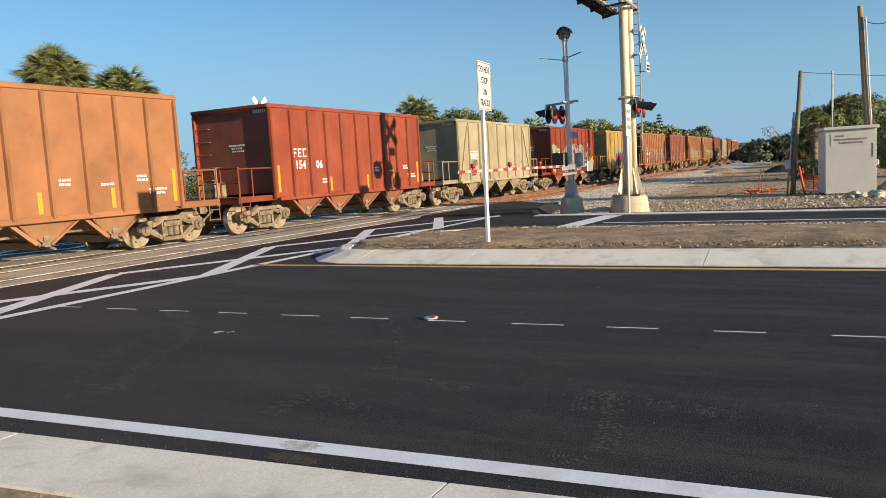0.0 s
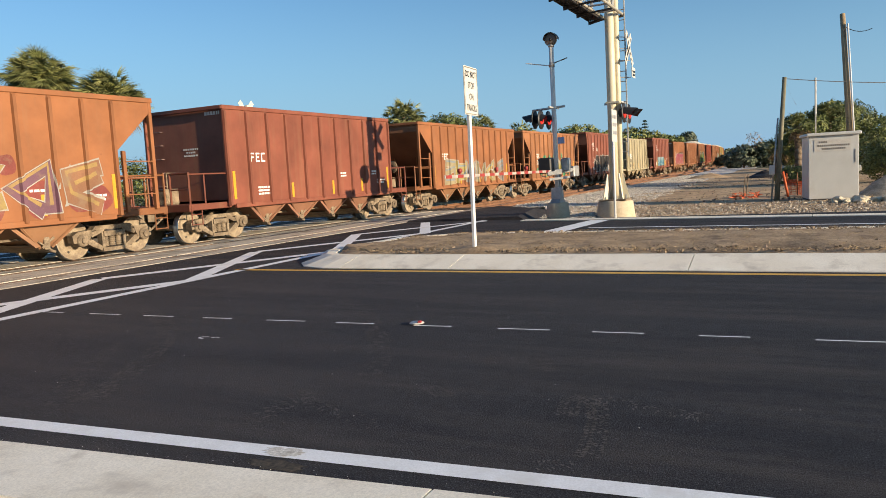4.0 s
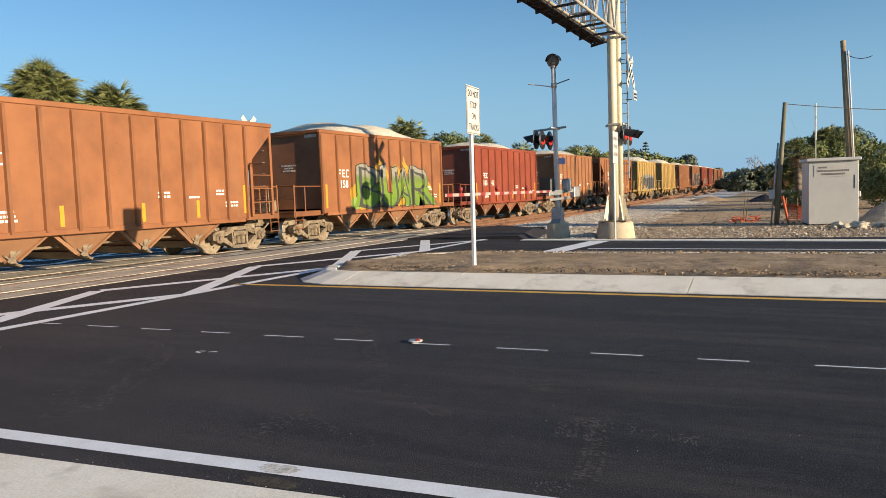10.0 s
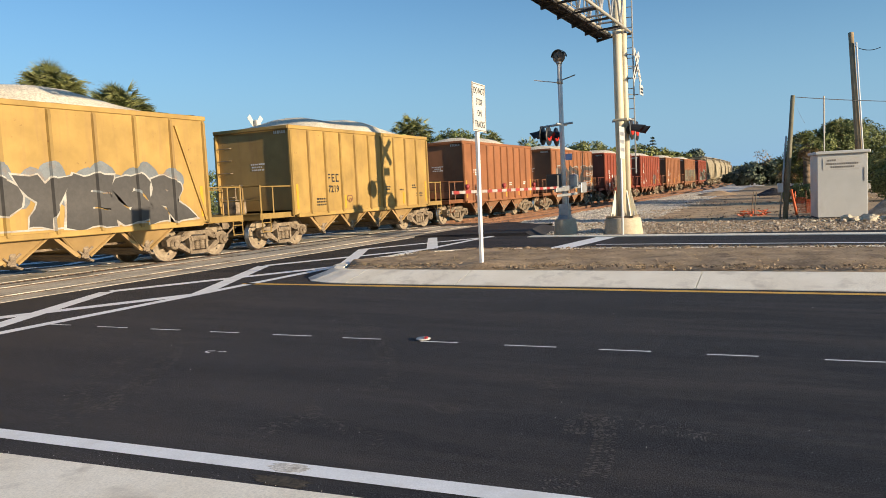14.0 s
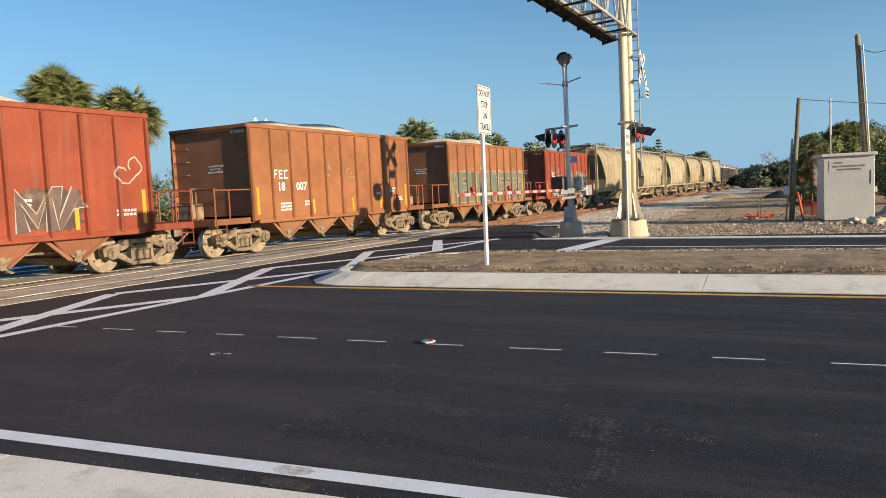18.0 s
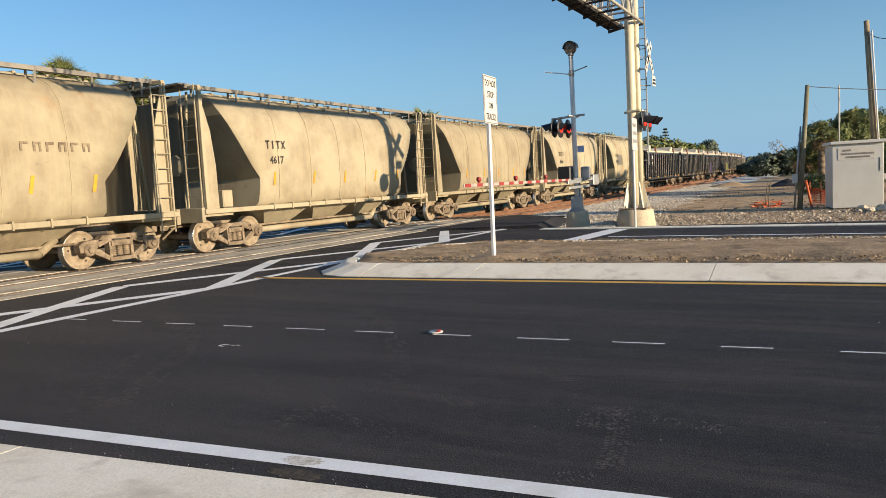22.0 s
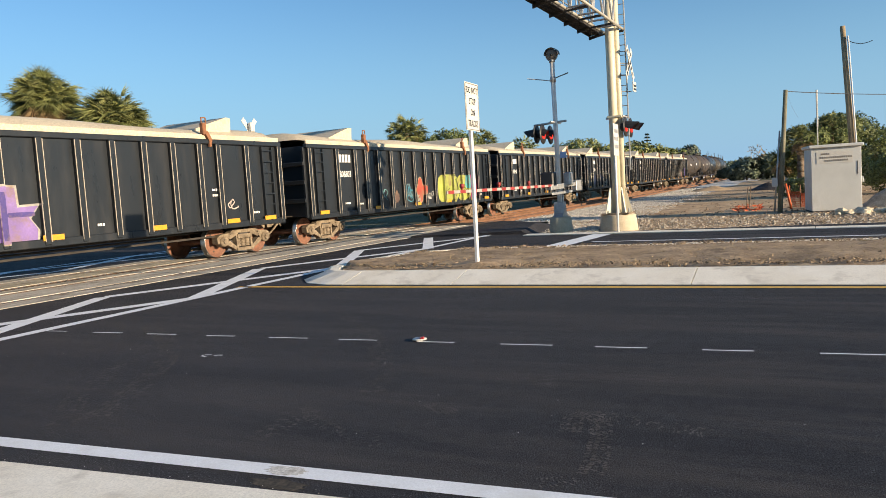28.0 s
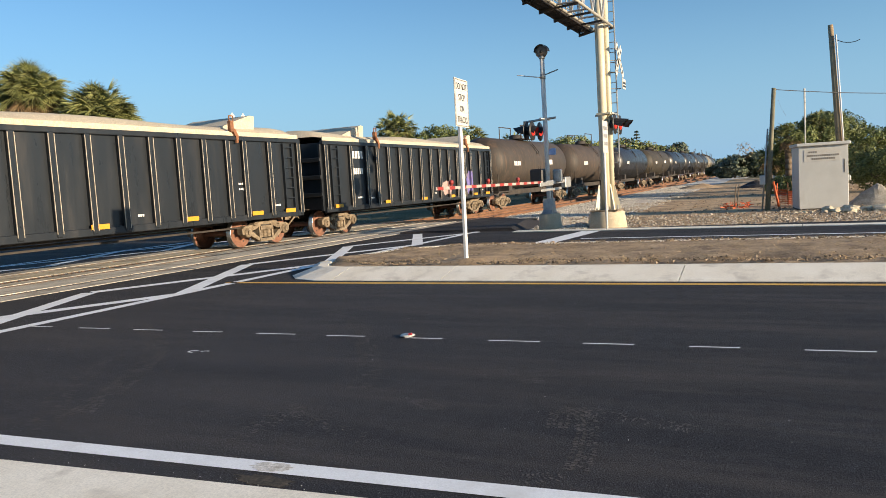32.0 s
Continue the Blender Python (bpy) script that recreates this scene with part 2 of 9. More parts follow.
def glossy_wagon_paint():
    m, n, l, b = node_material("glossy_wagon_paint")
    c = n.new("ShaderNodeTexCoord").outputs["Object"]
    info = n.new("ShaderNodeObjectInfo")
    dust = noise_of(n, l, c, 1.1, 5, 0.65, (2.5, 2.5, 0.5))
    f = ramp_of(n, l, dust, [(0.55, (0, 0, 0)), (0.85, (0.2, 0.2, 0.2))])
    col = mix_of(n, l, f, info.outputs["Color"], (0.07, 0.052, 0.04))
    l.new(col, b.inputs["Base Color"])
    l.new(ramp_of(n, l, dust, [(0.3, (0.22, 0.22, 0.22)), (0.7, (0.5, 0.5, 0.5))]), b.inputs["Roughness"])
    bump_of(n, l, b, noise_of(n, l, c, 3, 3, 0.6), 0.08, 0.02)
    return m


M["paint_black"] = glossy_wagon_paint()
M["cover"] = rough_surface("cover", (0.50, 0.43, 0.31), (0.60, 0.53, 0.40), 0.8, 30, 0.7, 0.08, 0.004, (0.35, 0.28, 0.19), 0.8)
M["cream_metal"] = rough_surface("cream_metal", (0.56, 0.50, 0.36), (0.68, 0.62, 0.46), 1.2, 60, 0.5, 0.05, 0.002, (0.50, 0.42, 0.29), 1.2, speck=(0.92, 1.05))
M["truss_steel"] = rough_surface("truss_steel", (0.34, 0.32, 0.27), (0.50, 0.47, 0.40), 1.5, 40, 0.55, 0.05, 0.002, (0.28, 0.24, 0.18), 1.2, speck=(0.9, 1.06))
M["aluminium"] = plain("aluminium", (0.70, 0.69, 0.66), 0.5, 0.0, 0.15, 3)
M["galvanised"] = plain("galvanised", (0.42, 0.42, 0.41), 0.5, 0.6, 0.25, 6)
M["sign_white"] = plain("sign_white", (0.56, 0.54, 0.49), 0.45, 0, 0.06, 3)
M["sign_black"] = plain("sign_black", (0.015, 0.015, 0.015), 0.5, 0, 0.1, 3)
M["black_plastic"] = plain("black_plastic", (0.018, 0.018, 0.02), 0.5, 0, 0.3, 6)
M["bell_face"] = plain("bell_face", (0.26, 0.20, 0.15), 0.55, 0.2, 0.35, 6)
M["bell_dark"] = plain("bell_dark", (0.09, 0.075, 0.065), 0.55, 0.2, 0.3, 6)
M["red_stripe"] = plain("red_stripe", (0.34, 0.03, 0.03), 0.45, 0, 0.15, 6)
M["pole_wood"] = rough_surface("pole_wood", (0.26, 0.18, 0.10), (0.48, 0.36, 0.21), 2.0, 30, 0.9, 0.5, 0.01, (0.10, 0.085, 0.055), 1.0, stretch=(6, 6, 0.5))
M["green_wood"] = rough_surface("green_wood", (0.14, 0.13, 0.085), (0.27, 0.25, 0.17), 2.0, 30, 0.9, 0.5, 0.01, (0.10, 0.085, 0.055), 1.0, stretch=(6, 6, 0.5))
M["hut_metal"] = rough_surface("hut_metal", (0.50, 0.50, 0.47), (0.60, 0.60, 0.57), 1.0, 30, 0.5, 0.08, 0.002, (0.44, 0.43, 0.39), 0.9, speck=(0.92, 1.05))
M["orange_plastic"] = plain("orange_plastic", (0.70, 0.13, 0.03), 0.6, 0, 0.3, 5)
M["stone_pale"] = rough_surface("stone_pale", (0.46, 0.39, 0.27), (0.74, 0.66, 0.50), 2.5, 20, 0.9, 0.6, 0.02)
M["trunk"] = rough_surface("trunk", (0.10, 0.075, 0.05), (0.26, 0.19, 0.13), 3.0, 20, 0.95, 0.9, 0.03)
M["dry_frond"] = rough_surface("dry_frond", (0.20, 0.13, 0.06), (0.36, 0.25, 0.13), 3.0, 20, 0.9, 0.2, 0.01)
M["dry_grass"] = rough_surface("dry_grass", (0.24, 0.17, 0.08), (0.45, 0.34, 0.19), 3.0, 20, 0.95, 0.2, 0.01)
M["window_dark"] = plain("window_dark", (0.02, 0.022, 0.025), 0.1, 0, 0.1, 3)
M["tyre"] = plain("tyre", (0.02, 0.02, 0.02), 0.8, 0, 0.2, 6)


def red_lens():
    m, n, l, b = node_material("red_lens")
    b.inputs["Base Color"].default_value = (0.55, 0.02, 0.015, 1)
    b.inputs["Roughness"].default_value = 0.2
    b.inputs["Emission Color"].default_value = (1.0, 0.05, 0.03, 1)
    b.inputs["Emission Strength"].default_value = 0.45
    return m


M["red_lens"] = red_lens()


def leaf_material(name, dark, light):
    m, n, l, b = node_material(name)
    g = n.new("ShaderNodeNewGeometry")
    c = n.new("ShaderNodeTexCoord").outputs["Object"]
    col = ramp_of(n, l, g.outputs["Random Per Island"], [(0.0, dark), (0.75, light), (1.0, tuple(min(1, x * 1.3) for x in light))])
    tone = ramp_of(n, l, noise_of(n, l, c, 0.6, 3, 0.6), [(0.3, (0.7, 0.7, 0.7)), (0.7, (1.15, 1.15, 1.1))])
    l.new(mix_of(n, l, 1.0, col, tone, "MULTIPLY"), b.inputs["Base Color"])
    b.inputs["Roughness"].default_value = 0.55
    b.inputs["Transmission Weight"].default_value = 0.0
    b.inputs["Specular IOR Level"].default_value = 0.3
    return m


M["palm_leaf"] = leaf_material("palm_leaf", (0.05, 0.065, 0.022), (0.25, 0.26, 0.095))
M["oak_leaf"] = leaf_material("oak_leaf", (0.035, 0.055, 0.018), (0.17, 0.195, 0.06))
M["shrub_leaf"] = leaf_material("shrub_leaf", (0.05, 0.07, 0.02), (0.24, 0.25, 0.08))
# Paler, bluer green: distance haze is put into the leaf colour.
M["hazed_leaf"] = leaf_material("hazed_leaf", (0.045, 0.065, 0.05), (0.15, 0.175, 0.12))
M["pine_leaf"] = leaf_material("pine_leaf", (0.02, 0.035, 0.018), (0.06, 0.085, 0.04))


def covered_paint():
    """Cream paint under caked cement dust: broad brown washes, drips and rubbed spots."""
    m, n, l, b = node_material("covered_paint")
    c = n.new("ShaderNodeTexCoord").outputs["Object"]
    info = n.new("ShaderNodeObjectInfo")
    shift = n.new("ShaderNodeVectorMath")
    shift.operation = "MULTIPLY_ADD"
    l.new(info.outputs["Random"], shift.inputs[0])
    shift.inputs[1].default_value = (53, 17, 7)
    l.new(c, shift.inputs[2])
    v = shift.outputs[0]
    wash = ramp_of(n, l, noise_of(n, l, v, 0.55, 6, 0.68), [(0.42, (0, 0, 0)), (0.66, (0.8, 0.8, 0.8))])
    col = mix_of(n, l, wash, info.outputs["Color"], (0.19, 0.145, 0.09))
    drip = ramp_of(n, l, noise_of(n, l, v, 1.0, 5, 0.7, (4.0, 4.0, 0.28)), [(0.46, (0, 0, 0)), (0.72, (0.7, 0.7, 0.7))])
    col = mix_of(n, l, drip, col, (0.37, 0.31, 0.20))
    rust = ramp_of(n, l, noise_of(n, l, v, 0.8, 4, 0.6), [(0.62, (0, 0, 0)), (0.74, (0.6, 0.6, 0.6))])
    col = mix_of(n, l, rust, col, (0.34, 0.21, 0.10))
    spot = ramp_of(n, l, noise_of(n, l, v, 3.2, 6, 0.75), [(0.62, (0, 0, 0)), (0.70, (0.75, 0.75, 0.75))])
    col = mix_of(n, l, spot, col, (0.20, 0.16, 0.12))
    l.new(col, b.inputs["Base Color"])
    b.inputs["Roughness"].default_value = 0.75
    bump_of(n, l, b, noise_of(n, l, v, 2.2, 4, 0.6), 0.35, 0.03)
    return m


M["covered_paint"] = covered_paint()
M["walk_steel"] = plain("walk_steel", (0.24, 0.22, 0.19), 0.7, 0.2, 0.3, 4)


# ---- small building helpers ----
def linked(name, bm, mats, parent=None, label=""):
    me = bpy.data.meshes.new(name)
    bm.to_mesh(me)
    bm.free()
    for m in mats if isinstance(mats, (list, tuple)) else [mats]:
        me.materials.append(m)
    ob = new(name, me)
    if parent:
        ob.parent = parent
    if label:
        ob["label"] = label
    return ob


def part(name, bm, material, parent, label=""):
    return linked(name, bm, material, parent, label)


def place(name, mesh, parent, m=None, color=None):
    """Another object on a mesh that exists already."""
    ob = new(name, mesh)
    ob.parent = parent
    if m is not None:
        ob.matrix_basis = m
    if color:
        ob.color = (*color, 1)
    return ob


def box(bm, x0, x1, y0, y1, z0, z1, bevel=0.0, mat=0):
    v = [bm.verts.new((x, y, z)) for x in (x0, x1) for y in (y0, y1) for z in (z0, z1)]
    fs = [bm.faces.new([v[i] for i in q]) for q in ((0, 1, 3, 2), (4, 6, 7, 5), (0, 4, 5, 1), (2, 3, 7, 6), (0, 2, 6, 4), (1, 5, 7, 3))]
    for f in fs:
        f.material_index = mat
    if bevel:
        es = list({e for f in fs for e in f.edges})
        bmesh.ops.bevel(bm, geom=es, offset=bevel, segments=1, affect="EDGES")


def rod(bm, a, b, r, r2=None, n=8, mat=0, caps=True):
    a, b = Vector(a), Vector(b)
    d = (b - a).normalized()
    u = d.orthogonal().normalized()
    w = d.cross(u)
    r2 = r if r2 is None else r2
    rings = []
    for p, q in ((a, r), (b, r2)):
        rings.append([bm.verts.new(p + q * (math.cos(k * math.tau / n) * u + math.sin(k * math.tau / n) * w)) for k in range(n)])
    for k in range(n):
        f = bm.faces.new((rings[0][k], rings[0][(k + 1) % n], rings[1][(k + 1) % n], rings[1][k]))
        f.material_index, f.smooth = mat, n > 6
    if caps:
        bm.faces.new(rings[0][::-1]).material_index = mat
        bm.faces.new(rings[1]).material_index = mat


def prism(bm, outline, lo, hi, axis="y", mat=0):
    """An outline of (a, b) pairs pushed along an axis: y takes (x, z), x takes (y, z), z takes (x, y)."""
    def at(p, h):
        return {"y": (p[0], h, p[1]), "x": (h, p[0], p[1]), "z": (p[0], p[1], h)}[axis]
    lower = [bm.verts.new(at(p, lo)) for p in outline]
    upper = [bm.verts.new(at(p, hi)) for p in outline]
    n = len(outline)
    fs = [bm.faces.new(lower[::-1]), bm.faces.new(upper)]
    fs += [bm.faces.new((lower[k], lower[(k + 1) % n], upper[(k + 1) % n], upper[k])) for k in range(n)]
    for f in fs:
        f.material_index = mat
    bmesh.ops.recalc_face_normals(bm, faces=fs)


def sheet(bm, pts, mat=0):
    f = bm.faces.new([bm.verts.new(p) for p in pts])
    f.material_index = mat
    return f


def lathe(bm, profile, n=20, center=(0, 0, 0), axis="y", mat=0):
    """Turns (radius, along) pairs about an axis."""
    rings = []
    for r, h in profile:
        ring = []
        for k in range(n):
            a = k * math.tau / n
            c, s = r * math.cos(a), r * math.sin(a)
            p = {"y": (c, h, s), "x": (h, c, s), "z": (c, s, h)}[axis]
            ring.append(bm.verts.new(Vector(p) + Vector(center)))
        rings.append(ring)
    fs = []
    for a, b in zip(rings, rings[1:]):
        for k in range(n):
            fs.append(bm.faces.new((a[k], a[(k + 1) % n], b[(k + 1) % n], b[k])))
    fs += [bm.faces.new(rings[0][::-1]), bm.faces.new(rings[-1])]
    for f in fs:
        f.material_index, f.smooth = mat, True
    bmesh.ops.recalc_face_normals(bm, faces=fs)


def lettering(name, text, size, material, parent, m, label="", bold=0.0, sx=1.0):
    """Painted writing as a thin mesh, lying in its own x-y plane."""
    cu = bpy.data.curves.new(name, "FONT")
    cu.body, cu.size, cu.align_x, cu.align_y, cu.offset, cu.resolution_u = text, size, "CENTER", "CENTER", bold, 2
    tmp = new(name, cu)
    me = bpy.data.meshes.new_from_object(tmp)
    bpy.data.objects.remove(tmp)
    me.materials.clear()
    me.materials.append(material)
    ob = new(name, me)
    if parent:
        ob.parent = parent
    ob.matrix_basis = m @ Matrix.Diagonal((sx, 1, 1, 1))
    if label:
        ob["label"] = label
    return ob


# ---- the line of the tracks: straight over the road, then a wide curve on a gentle grade ----
CURVE_START, CURVE_RADIUS, GRADE_START, GRADE = 82.0, 1350.0, 38.0, 0.0048


def track_point(s, offset=0.0):
    """Place and heading on the train's track, s metres along it from the camera's abreast."""
    if s <= CURVE_START:
        x, y, a = s, 16.25, 0.0
    else:
        a = (s - CURVE_START) / CURVE_RADIUS
        x, y = CURVE_START + CURVE_RADIUS * math.sin(a), 16.25 + CURVE_RADIUS * (1 - math.cos(a))
    return x - offset * math.sin(a), y + offset * math.cos(a), rise(s), a


def rise(s):
    d = max(0.0, s - GRADE_START)
    return GRADE * d * d / (d + 12.0)


def ribbon(bm, s0, s1, step, outline, mat=0):
    """Pushes an (offset, height) outline along the tracks."""
    n, rows = max(1, round((s1 - s0) / step)), []
    for k in range(n + 1):
        s = s0 + (s1 - s0) * k / n
        rows.append([bm.verts.new((*track_point(s, o)[:2], rise(s) + h)) for o, h in outline])
    for a, b in zip(rows, rows[1:]):
        for k in range(len(outline) - 1):
            bm.faces.new((a[k], b[k], b[k + 1], a[k + 1])).material_index = mat
    return rows


# ---- ground, roads and kerbs ----
def setting(ob, label="", category=""):
    return tagged(ob, label, category, kind="structure")


def ground_height(x):
    return rise(min(x, 420.0)) - 0.17


bm = bmesh.new()
xs = [-1500, -400, -120, -40, -10, 0, 10, 20, 30, 38, 44, 50, 60, 75, 95, 130, 180, 260, 420, 800, 1600, 3500]
ys = [-2500, -900, -300, -100, -40, -15, -5, 0, 6, 9, 12, 20, 30, 60, 140, 400, 1200, 3000]
grid = [[bm.verts.new((x, y, ground_height(x))) for y in ys] for x in xs]
for a, b in zip(grid, grid[1:]):
    for k in range(len(ys) - 1):
        bm.faces.new((a[k], b[k], b[k + 1], a[k + 1]))
ground = setting(linked("ground", bm, M["grass"]), "flat ground of dry grass and bare sandy earth", "ground")


def slab(name, outline, top, bottom, material, label, category="", parent=None):
    bm = bmesh.new()
    prism(bm, outline, bottom, top, "z")
    return setting(linked(name, bm, material, parent), label, category)


road = slab("road", [(1.2, 12.2), (3.0, 0), (8, -60), (8, -260), (15.9, -260), (21.9, -260), (21.9, 8.0), (28.2, 9.6), (31.0, 12.2)], 0.0, -0.5, M["asphalt"],
            "new black asphalt road before the railway crossing", "road")
slab("road_beyond", [(-2, 17.85), (30, 17.85), (25, 40), (24, 300), (-3, 300)], -0.005, -0.4, M["asphalt"], "black asphalt road beyond the railway tracks", "road")
slab("road_between", [(-4, 12.21), (31, 12.21), (31, 17.84), (-4, 17.84)], -0.010, -0.4, M["flangeway_shade"], "flush black filler between the rails, its black standing in for shaded grooves", "road")

bm = bmesh.new()
low = [bm.verts.new(p) for p in ((21.95, 7.75, -0.16), (28.6, 9.0, -0.16), (31.6, 12.2, -0.16), (21.95, 12.2, -0.16))]
top = [bm.verts.new(p) for p in ((22.0, 8.25, 0.10), (26.6, 9.3, 0.11), (30.2, 12.2, 0.05), (22.0, 12.2, 0.05))]
bm.faces.new(top)
bm.faces.new(low[::-1])
for k in range(4):
    bm.faces.new((low[k], low[(k + 1) % 4], top[(k + 1) % 4], top[k]))
setting(linked("apron", bm, M["asphalt"]), "raised black asphalt apron with sloping edges beside the crossing", "pavement")

# sandy lot and gravel beside the far carriageway
bm = bmesh.new()
lot = [(21.95, -40), (21.95, 8.2), (29, 9.4), (36, 11.0), (44, 10.8), (60, 10.6), (85, 11.5), (110, 12.0), (110, -2), (85, -6), (60, -14), (40, -40)]
f = bm.faces.new([bm.verts.new((x, y, 0)) for x, y in lot])
bmesh.ops.triangulate(bm, faces=[f])
bmesh.ops.subdivide_edges(bm, edges=bm.edges[:], cuts=3, use_grid_fill=True)
bmesh.ops.triangulate(bm, faces=bm.faces[:])
for v in bm.verts:
    v.co.z = ground_height(v.co.x) + 0.035 + 0.02 * noise.noise(v.co * 0.5)
setting(linked("dirt_lot", bm, M["dirt"]), "bare sandy lot with tyre-worn earth beside the tracks", "ground")

# verge behind the near kerb
slab("verge", [(-40, -60), (8.7, -60), (2.66, 0.0), (1.7, 9.5), (-40, 9.5)], 0.0, -0.3, M["soil"], "bare gravelly verge behind the near kerb", "ground")


def strip(name, a, b, width, z, material, parent, label=""):
    """A thin painted stripe from a to b."""
    a, b = Vector(a), Vector(b)
    n = (b - a).normalized()
    n = Vector((-n.y, n.x)) * width / 2
    bm = bmesh.new()
    sheet(bm, [(p.x, p.y, z) for p in (a + n, a - n, b - n, b + n)])
    return part(name, bm, material, parent, label)


# near flush kerb, in cast lengths
kerb = setting(new("kerb_near"), "pale flush concrete kerb along the near edge of the road", "kerb")
for k in range(-10, 5):
    y0, y1 = 1.62 + 2.9 * (k - 1), 1.62 + 2.9 * k - 0.012
    bm = bmesh.new()
    q = [(2.62 - 0.10 * y0, y0), (3.17 - 0.083 * y0, y0), (3.17 - 0.083 * y1, y1), (2.62 - 0.10 * y1, y1)]
    prism(bm, q, -0.25, 0.02, "z")
    part("kerb_stone", bm, M["concrete"], kerb)

paint = setting(new("road_markings"), "fresh white and yellow thermoplastic lines on new asphalt", "road marking")
LINE = 0.004
for y0 in np.arange(-60, 9.2, 3.0):
    strip("edge_line", (3.415 - 0.066 * y0, y0), (3.415 - 0.066 * (y0 + 3.0), y0 + 3.0), 0.15, LINE, M["white_paint"], paint)
y = 9.11
for k in range(44):
    length = 0.46 + 0.05 * ((k * 5) % 3 - 1)
    strip("lane_dash", (6.69 - 0.036 * y, y), (6.70 - 0.036 * (y - length), y - length), 0.030, LINE, M["white_paint"], paint)
    y -= 0.915 + 0.012 * ((k * 7) % 3 - 1)
for y0 in np.arange(-60, 9.4, 3.8):
    strip("yellow_line", (10.42, y0), (10.42, min(y0 + 3.8, 9.4)), 0.15, LINE, M["yellow_paint"], paint)

# crossed box lines along the near track
strip("envelope_line", (-1, 9.1), (9, 9.2), 0.22, LINE, M["white_paint"], paint)
strip("envelope_line", (9, 9.2), (17.4, 9.35), 0.22, LINE, M["white_paint"], paint)
strip("envelope_line", (17.4, 9.3), (26.5, 9.45), 0.22, LINE, M["white_paint"], paint)
for k, x in enumerate((0.7, 4.95, 9.15, 13.35, 17.5)):
    strip("envelope_bar", (x, 9.2), (x + 4.15, 11.35), 0.30, LINE + 0.001, M["white_paint"], paint)
    strip("envelope_bar", (x, 11.35), (x + 4.15, 9.2), 0.30, LINE + 0.002, M["white_paint"], paint)
for k, x in enumerate((0.7, 4.95, 9.15, 13.35, 17.5, 21.7)):
    strip("envelope_bar", (x, 18.3), (x + 4.15, 20.3), 0.30, LINE - 0.004, M["white_paint"], paint)
    strip("envelope_bar", (x, 20.3), (x + 4.15, 18.3), 0.30, LINE - 0.003, M["white_paint"], paint)
strip("envelope_line", (-2, 20.5), (25, 20.5), 0.22, LINE - 0.005, M["white_paint"], paint)

# far carriageway
strip("stop_bar", (15.85, 5.75), (20.9, 5.38), 0.58, LINE, M["white_paint"], paint)
for y0 in np.arange(-60, 4.9, 5.0):
    strip("edge_line", (18.08 + 0.045 * y0, y0), (18.08 + 0.045 * min(y0 + 5, 5.2), min(y0 + 5, 5.2)), 0.14, LINE + 0.001, M["white_paint"], paint)
far = setting(new("kerb_far"), "pale concrete kerb along the far edge of the road", "kerb")
for k in range(-18, 3):
    y0, y1 = 3.0 * k, min(3.0 * k + 2.99, 7.9)
    bm = bmesh.new()
    xa, xb = 20.42 + 0.10 * max(y0, -6), 20.42 + 0.10 * max(y1, -6)
    prism(bm, [(xa, y0), (xa + 0.55, y0), (xb + 0.55, y1), (xb, y1)], -0.3, 0.02, "z")
    part("kerb_stone", bm, M["concrete"], far)

# ---- median island: sloping kerb round bare soil ----
SOIL = [(11.5, -60), (11.5, 7.55), (11.75, 8.1), (12.4, 8.4), (13.3, 8.45), (14.3, 8.25), (15.1, 7.8), (15.5, 6.9), (15.52, 5.0), (15.5, -60)]
median = setting(new("median_kerb"), "pale sloping concrete kerb round the median, stained at its nose", "kerb")


def kerb_run(points, widths):
    """A sloping kerb along an inner line; each point has its own apron width, outwards to the left of the run."""
    rows = []
    bm = bmesh.new()
    for k, p in enumerate(points):
        a, b = Vector(points[max(0, k - 1)]), Vector(points[min(len(points) - 1, k + 1)])
        d = (b - a).normalized()
        n = Vector((-d.y, d.x))
        w = widths[k]
        prof = [(0.0, -0.3), (0.0, 0.15), (0.18, 0.155), (0.24, 0.14), (w - 0.02, 0.012), (w, -0.3)] if w > 0.4 else [(0.0, -0.3), (0.0, 0.15), (w * 0.8, 0.152), (w, 0.12), (w + 0.01, -0.02), (w + 0.02, -0.3)]
        rows.append([bm.verts.new((p[0] + n.x * o, p[1] + n.y * o, z)) for o, z in prof])
    for a, b in zip(rows, rows[1:]):
        for k in range(5):
            bm.faces.new((a[k], a[k + 1], b[k + 1], b[k]))
    bm.faces.new(rows[0])
    bm.faces.new(rows[-1][::-1])
    bmesh.ops.recalc_face_normals(bm, faces=bm.faces[:])
    return part("kerb_stone", bm, M["concrete"], median)


cuts = [7.3, 5.22, 1.53, -2.2, -5.9, -9.6, -13.3, -20, -30, -45, -60]
for a, b in zip(cuts, cuts[1:]):
    kerb_run([(11.5, b + 0.012), (11.5, a)], [0.85, 0.85])
kerb_run([(11.5, 7.312), (11.5, 7.55), (11.6, 7.9), (11.75, 8.1), (12.1, 8.3), (12.4, 8.4)], [0.85, 0.84, 0.80, 0.68, 0.48, 0.35])
kerb_run([(12.41, 8.402), (13.3, 8.45), (14.3, 8.25), (15.1, 7.8), (15.42, 7.3), (15.5, 6.9)], [0.34, 0.3, 0.26, 0.24, 0.22, 0.2])
for a, b in zip([6.89, 3.2, -0.5, -4.2, -8, -20, -40], [3.21, -0.49, -4.19, -7.99, -19.9, -39.9, -60]):
    kerb_run([(15.51, a), (15.51, b)], [0.2, 0.2])

